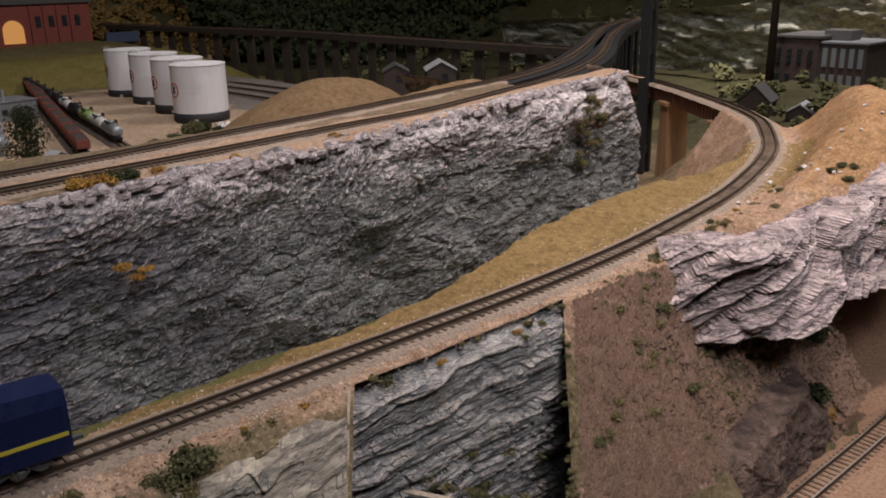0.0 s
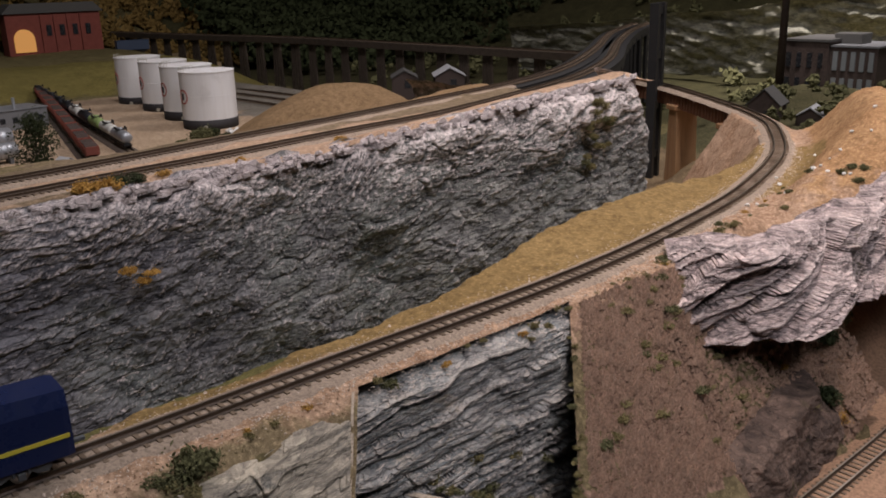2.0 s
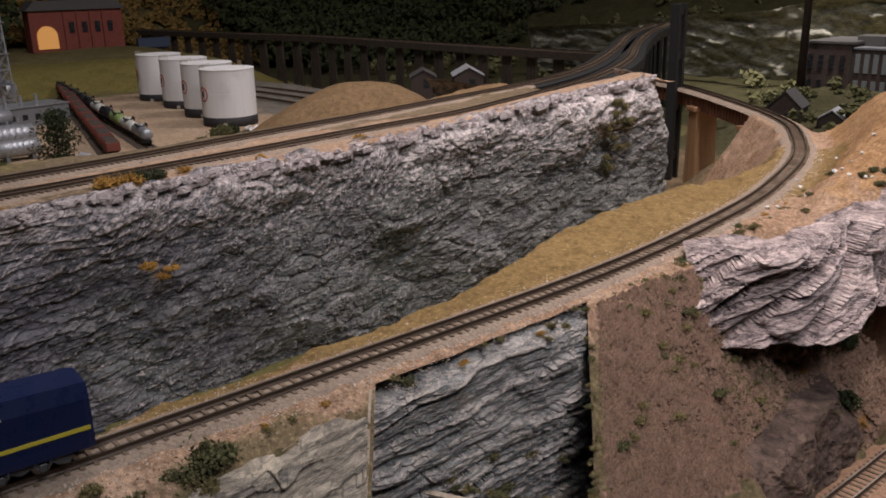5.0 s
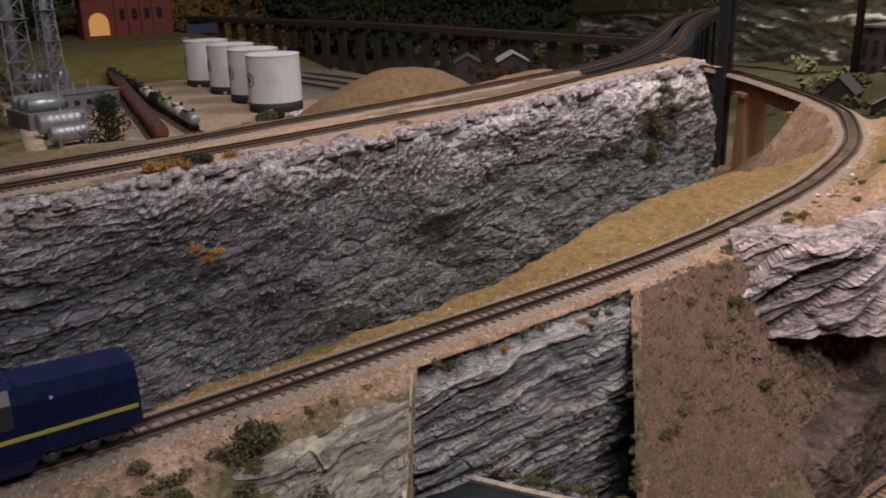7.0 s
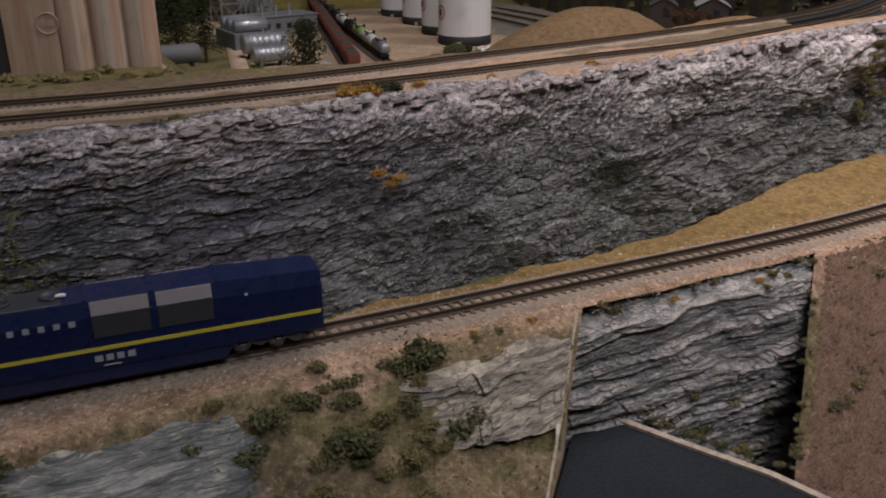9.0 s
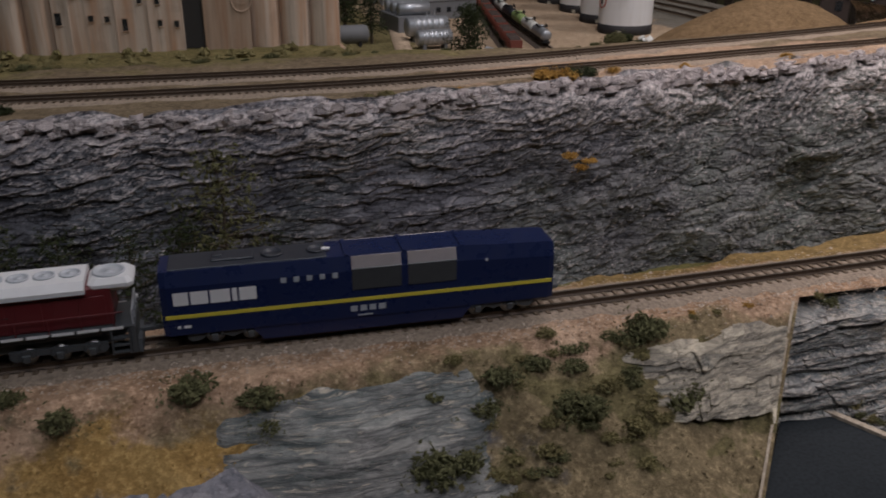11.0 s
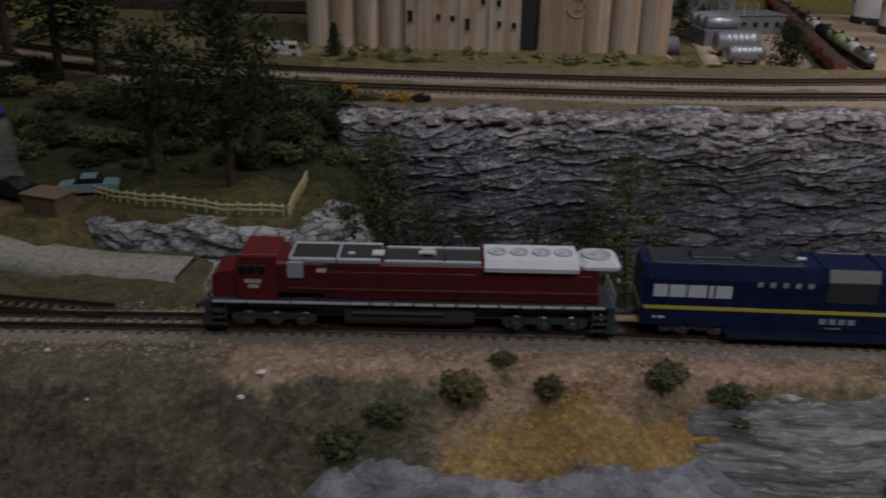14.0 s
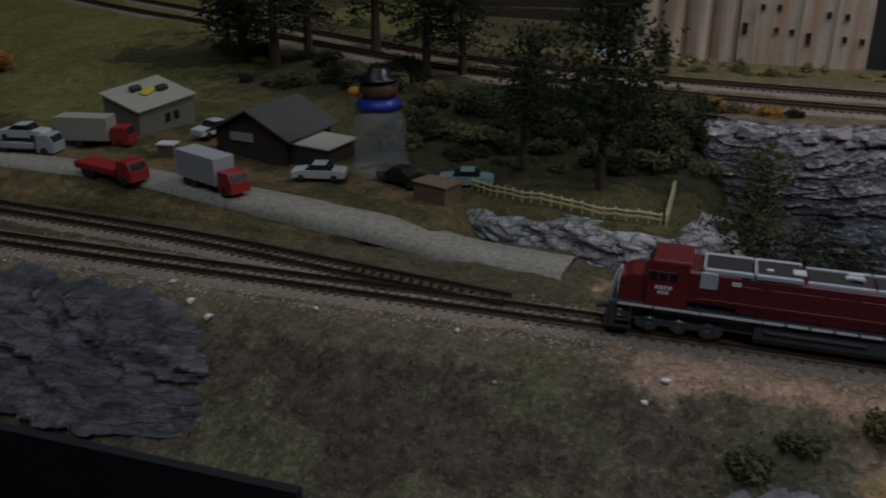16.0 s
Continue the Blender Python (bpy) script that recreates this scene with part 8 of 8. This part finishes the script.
# ---- bridges at the right ----
B = empty("girder_bridge", None, "rust-brown steel girder bridge over the gully", "bridge")
fine, tan = along(MAIN, 0.010)
pick = np.where((fine[:, 0] > 0.925) & (fine[:, 1] < 0.90))[0]
for s in (-0.0105, 0.0105):
    g = Shape()
    for a, b in zip(pick, pick[1:]):
        na, nb = (np.array([-tan[k, 1], tan[k, 0]]) for k in (a, b))
        pa, pb = fine[a, :2] + na * s, fine[b, :2] + nb * s
        g.add([(q[0] + n[0] * w, q[1] + n[1] * w, z) for q, n in ((pa, na), (pb, nb)) for w in (-0.0012, 0.0012) for z in (0.193, 0.2125)],
              [(0, 1, 3, 2), (4, 6, 7, 5), (0, 4, 5, 1), (2, 3, 7, 6), (0, 2, 6, 4), (1, 5, 7, 3)])
    part("girder", g, "rustgirder", B)
    for k in pick[::1]:
        n = np.array([-tan[k, 1], tan[k, 0]])
        q = fine[k, :2] + n * (s + math.copysign(0.0018, s))
        part("stiffener", Shape().box((q[0], q[1], 0.2025), (0.0020, 0.0026, 0.0185), Matrix.Rotation(math.atan2(tan[k, 1], tan[k, 0]), 3, "Z")), "rustgirder", B)
for x, y, w in ((1.045, 0.658, 0.030), (1.13, 0.82, 0.030), (0.945, 0.522, 0.030)):
    a = math.atan2(0.86, 0.5)
    P1 = empty("bridge_pier", R(x, y, 0.07, math.degrees(a)), "orange-brown concrete bridge pier", "pier", "bridge piers")
    part("shaft", Shape().prism([(-0.018, 0.0), (0.018, 0.0), (0.011, 0.122), (-0.011, 0.122)], -w / 2, w / 2), "pier", P1)
    part("cap", Shape().box((0, 0, 0.1245), (0.026, w + 0.008, 0.006), None, 0.0008), "pier", P1)
V = empty("viaduct", None, "black iron viaduct carrying the upper double track", "viaduct")
for line in (UPPER_NEAR, UPPER_FAR):
    fine, tan = along(line, 0.02)
    pick = np.where((fine[:, 0] > 0.752))[0]
    g = Shape()
    for k in pick:
        g.v += [(fine[k, 0] - tan[k, 1] * w, fine[k, 1] + tan[k, 0] * w, z) for w, z in ((-0.019, 0.228), (0.019, 0.228), (0.019, 0.2455), (-0.019, 0.2455))]
    g.f = [(4 * i + j, 4 * i + (j + 1) % 4, 4 * i + 4 + (j + 1) % 4, 4 * i + 4 + j) for i in range(len(pick) - 1) for j in range(4)] + [(3, 2, 1, 0), tuple(4 * len(pick) - 4 + j for j in range(4))]
    part("deck", g, "blackiron", V)
    for k in pick[6::6]:
        for s in (-0.015, 0.015):
            n = np.array([-tan[k, 1], tan[k, 0]])
            q = fine[k, :2] + n * s
            part("column", Shape().box((q[0], q[1], 0.15), (0.008, 0.008, 0.17)), "blackiron", V)
# black bars added for the unclear dark tower beside the viaduct
T = empty("trestle_tower", R(1.06, 0.715, 0.07, 20), "dark vertical frame beside the viaduct", "mast")
for s in (-0.016, 0.016):
    part("leg", Shape().box((s, 0, 0.13), (0.012, 0.012, 0.26)), "blackiron", T)
for z in (0.05, 0.12, 0.19, 0.25):
    part("crossbar", Shape().box((0, 0, z), (0.032, 0.008, 0.010)), "blackiron", T)

# ---- factory at the far right ----
F1 = empty("factory", R(1.98, 0.86, 0.10, 90), "dark brick factory with tall grey windows", "factory")
part("wall", Shape().box((-0.045, 0, 0.055), (0.10, 0.16, 0.125)), "brickdark", F1)
part("wing", Shape().box((0.055, -0.0, 0.050), (0.10, 0.14, 0.115)), "brickdark", F1)
part("roof", Shape().box((0.055, 0, 0.109), (0.106, 0.146, 0.004)), "block_grey", F1)
part("roof", Shape().box((-0.045, 0, 0.120), (0.106, 0.166, 0.005)), "shed_roof", F1)
F1.rotation_euler = (0, 0, radians(-90))
for row, z, h in ((0, 0.078, 0.040), (1, 0.030, 0.024)):
    for i in range(5):
        part("window", Shape().box((0.017 + 0.019 * i, -0.0712, z), (0.010, 0.003, h)), "pane_grey", F1)
    for i in range(4):
        part("window", Shape().box((-0.083 + 0.024 * i, -0.0812, z), (0.010, 0.003, h * 0.8)), "pane", F1)
part("roof_monitor", Shape().box((0.02, 0, 0.122), (0.06, 0.05, 0.022), None, 0.001), "shed_roof", F1)
C = empty("chimney", R(1.85, 0.935, 0.09, 0), "tall dark brick chimney beside the factory", "chimney")
part("shaft", Shape().lathe((0, 0, 0), [(0.0095, 0), (0.0065, 0.36), (0.0078, 0.365), (0.0078, 0.372)], 18), "brickdark", C, "", True)
for x, y, w, d, h, wall_, roof_, a, lab in ((1.50, 0.69, 0.045, 0.05, 0.034, "shed_wall", "cargrey", -75, "small hut with a pale pitched roof near the bridge"), (1.50, 0.775, 0.055, 0.06, 0.060, "brickdark", "shed_roof", -75, "dark brown house with a pitched roof near the bridge")):
    S = empty("gully_house", R(x, y, 0.105, a), lab, "house")
    part("wall", Shape().prism([(-w / 2, -0.05), (w / 2, -0.05), (w / 2, h * 0.6), (0, h), (-w / 2, h * 0.6)], -d / 2, d / 2), wall_, S)
    for s in (-1, 1):
        part("roof_slope", Shape().prism([(0, h + 0.0012), (s * w * 0.56, h * 0.54), (s * w * 0.56, h * 0.54 + 0.002), (0, h + 0.0034)], -d * 0.55, d * 0.55), roof_, S)
    part("window", Shape().box((0.006, -d / 2 - 0.0004, h * 0.3), (0.010, 0.001, 0.012)), "pane", S)

# ---- beyond the village: dark slatted wall, white van, more trees ----
S = empty("slatted_wall", R(-0.56, 1.30, 0.18, 6), "dark slatted timber wall behind the tracks", "wall panel")
for i in range(13):
    part("slat", Shape().box((0, 0, 0.01 + 0.019 * i), (0.56, 0.008, 0.0165), None, 0.001), "creosote", S)
for x in (-0.26, 0.0, 0.26):
    part("post", Shape().box((x, 0.008, 0.12), (0.012, 0.010, 0.26)), "creosote", S)

V1 = empty("white_van", R(-0.300, 0.955, yard_at(-0.30, 0.955) + 0.001, 8), "white model van beside the grain elevator", "van")
part("body", Shape().prism([(-0.020, 0.003), (0.020, 0.003), (0.020, 0.010), (0.015, 0.017), (-0.020, 0.018)], -0.008, 0.008), "carwhite", V1)
part("windscreen", Shape().box((0.0178, 0, 0.0135), (0.0008, 0.013, 0.006), Matrix.Rotation(radians(-35), 3, "Y")), "pane", V1)
part("side_window", Shape().box((0.010, -0.0081, 0.0135), (0.007, 0.0005, 0.004)), "pane", V1)
for x in (-0.012, 0.012):
    for s in (-1, 1):
        part("wheel", Shape().lathe((x, s * 0.0075 - 0.0012, 0.0035), [(0.001, 0), (0.0035, 0), (0.0035, 0.0024), (0.001, 0.0024)], 14, "Y"), "mesh", V1)
conifer((-0.247, 0.985, yard_at(-0.247, 0.985) - 0.004), 0.042, 0.014, 977, "small dark conifer in front of the grain elevator")
for i, (x, y, r, mat) in enumerate(((0.475, 0.192, 0.010, "leaf_dark"), (0.50, 0.204, 0.008, "leaf_dark"), (0.52, 0.206, 0.008, "leaf_green"), (0.545, 0.204, 0.009, "leaf_dark"), (0.575, 0.204, 0.009, "leaf_dark"),
                                    (0.455, 0.190, 0.007, "leaf_olive"), (0.435, 0.188, 0.008, "leaf_green"), (0.485, 0.183, 0.006, "leaf_gold"), (0.42, 0.184, 0.006, "leaf_olive"), (0.61, 0.205, 0.009, "leaf_dark"), (0.40, 0.184, 0.005, "leaf_olive"))):
    z = max(float(0.1075 + 0.03 * smooth01(0.205, 0.245, y)), ground_at(x, y)) - 0.001
    bush((x, y, z), r, 980 + i, mat, "dark bush below the pale ledges", 0.9)

# broken rocks along the cliff crest, too many to count
V, Fc = [], []
RC = np.random.RandomState(21)
for i in range(560):
    x = RC.uniform(-0.17, 0.735)
    y = float(np.interp(x, [q[0] for q in cliff_line[2:11]], [q[1] for q in cliff_line[2:11]])) + RC.uniform(-0.005, 0.006)
    z = float(table(np.array([x]), CLIFF_TOP)[0]) - RC.uniform(0.001, 0.007)
    r = RC.uniform(0.0010, 0.0034) * (1.7 if RC.rand() > 0.9 else 1.0)
    a = RC.uniform(0, 6.28)
    n = len(V)
    for k in range(5):
        b = a + k * 1.2566
        rr = r * RC.uniform(0.7, 1.35)
        V.append((x + math.cos(b) * rr * 2.0, y + math.sin(b) * rr, z - r * 0.6 + math.cos(b) * rr * 0.25))
    for k in range(5):
        b = a + k * 1.2566 + 0.4
        rr = r * RC.uniform(0.3, 0.95)
        V.append((x + math.cos(b) * rr * 2.2, y + math.sin(b) * rr, z + r * RC.uniform(0.15, 0.95) + math.cos(b) * rr * 0.25))
    Fc += [(n + k, n + (k + 1) % 5, n + 5 + k) for k in range(5)] + [(n + (k + 1) % 5, n + 5 + (k + 1) % 5, n + 5 + k) for k in range(5)] + [(n + 5, n + 6, n + 7, n + 8, n + 9)]
me = bpy.data.meshes.new("crest_rocks")
me.from_pydata(V, [], Fc)
me.materials.append(MAT["crest"])
tagged(new("crest_rocks", me), "pale broken rocks along the cliff crest", "rocks", "", "stuff")

# crumbs of earth on the brown slope
MAT["crumb"] = speckled("earth_crumb", (0.120, 0.068, 0.048), (0.340, 0.228, 0.165), 150, fine=5, relief=0.0003)
V, Fc = [], []
xs9, ys9 = RC.uniform(0.30, 0.52, 23000), RC.uniform(0.175, 0.256, 23000)
xs9 = xs9 - 1.0 * np.clip(0.258 - ys9, 0, None) * (1 - smooth01(0.40, 0.5, xs9)) * 0.9
zs9 = bench_height(xs9, ys9)
for x, y, z in zip(xs9, ys9, zs9):
    if x < 0.340 - 1.08 * (0.262 - y):
        continue
    n, r, a = len(V), RC.uniform(0.0006, 0.0018) * (1.9 if RC.rand() > 0.93 else 1.0), RC.uniform(0, 6.28)
    c, s_ = math.cos(a) * r, math.sin(a) * r
    V += [(x + c, y + s_, z - r * 0.4), (x - s_, y + c * 0.8, z), (x - c * 0.9, y - s_, z - r * 0.3), (x + s_, y - c, z - r * 0.5), (x + c * 0.2, y - r * 0.4, z + r * 1.05)]
    Fc += [(n, n + 1, n + 4), (n + 1, n + 2, n + 4), (n + 2, n + 3, n + 4), (n + 3, n, n + 4)]
me = bpy.data.meshes.new("earth_crumbs")
me.from_pydata(V, [], Fc)
me.materials.append(MAT["crumb"])
tagged(new("earth_crumbs", me), "loose reddish-brown crumbs of earth on the slope", "earth", "", "stuff")

# scrub in the cleft beside the rock wall, and the masses of undergrowth
rng = random.Random(77)
for i in range(20):
    y = rng.uniform(0.192, 0.258)
    x = 0.331 - 1.08 * (0.262 - y) + rng.uniform(-0.001, 0.004)
    heap((x, y, ground_at(x + 0.002, y) - 0.001), rng.uniform(0.0012, 0.0030), 1500 + i, rng.choice(["leaf_olive", "leaf_olive", "leaf_green"]), "low olive scrub on the brown slope", 0.6)
for i in range(60):
    x, y = rng.uniform(0.035, 0.118), rng.uniform(0.212, 0.256)
    heap((x, y, ground_at(x, y) - 0.001), rng.uniform(0.0024, 0.0060), 1600 + i, rng.choice(["leaf_olive", "leaf_olive", "leaf_green"]), "low olive scrub on the tan slope", 0.35)
for i in range(26):
    w = rng.uniform(0.05, 1.0)
    x, y = 0.2085 + 0.036 * w + rng.uniform(0.002, 0.007), 0.2535 - 0.066 * w + rng.uniform(0.0, 0.004)
    heap((x, y, 0.1635), rng.uniform(0.0014, 0.0030), 1700 + i, rng.choice(["leaf_olive", "leaf_olive", "leaf_green"]), "dry scrub along the kerb", 0.7)
names = {"dry scrub along the kerb": "kerb_scrub", "low olive scrub on the tan slope": "scrub_patch", "low olive scrub on the brown slope": "slope_scrub", "tiny dry tufts at the ballast edge": "dry_tufts", "dark undergrowth on the slope below the tracks": "undergrowth", "grass tufts beside the upper tracks": "grass_tufts", "green moss growing on the cliff": "cliff_moss"}
for (key, mat), g in HEAPS.items():
    me = bpy.data.meshes.new(names[key])
    me.from_pydata(g.v, [], g.f)
    me.materials.append(MAT[mat])
    tagged(new(names[key], me), key, "undergrowth", "", "stuff")
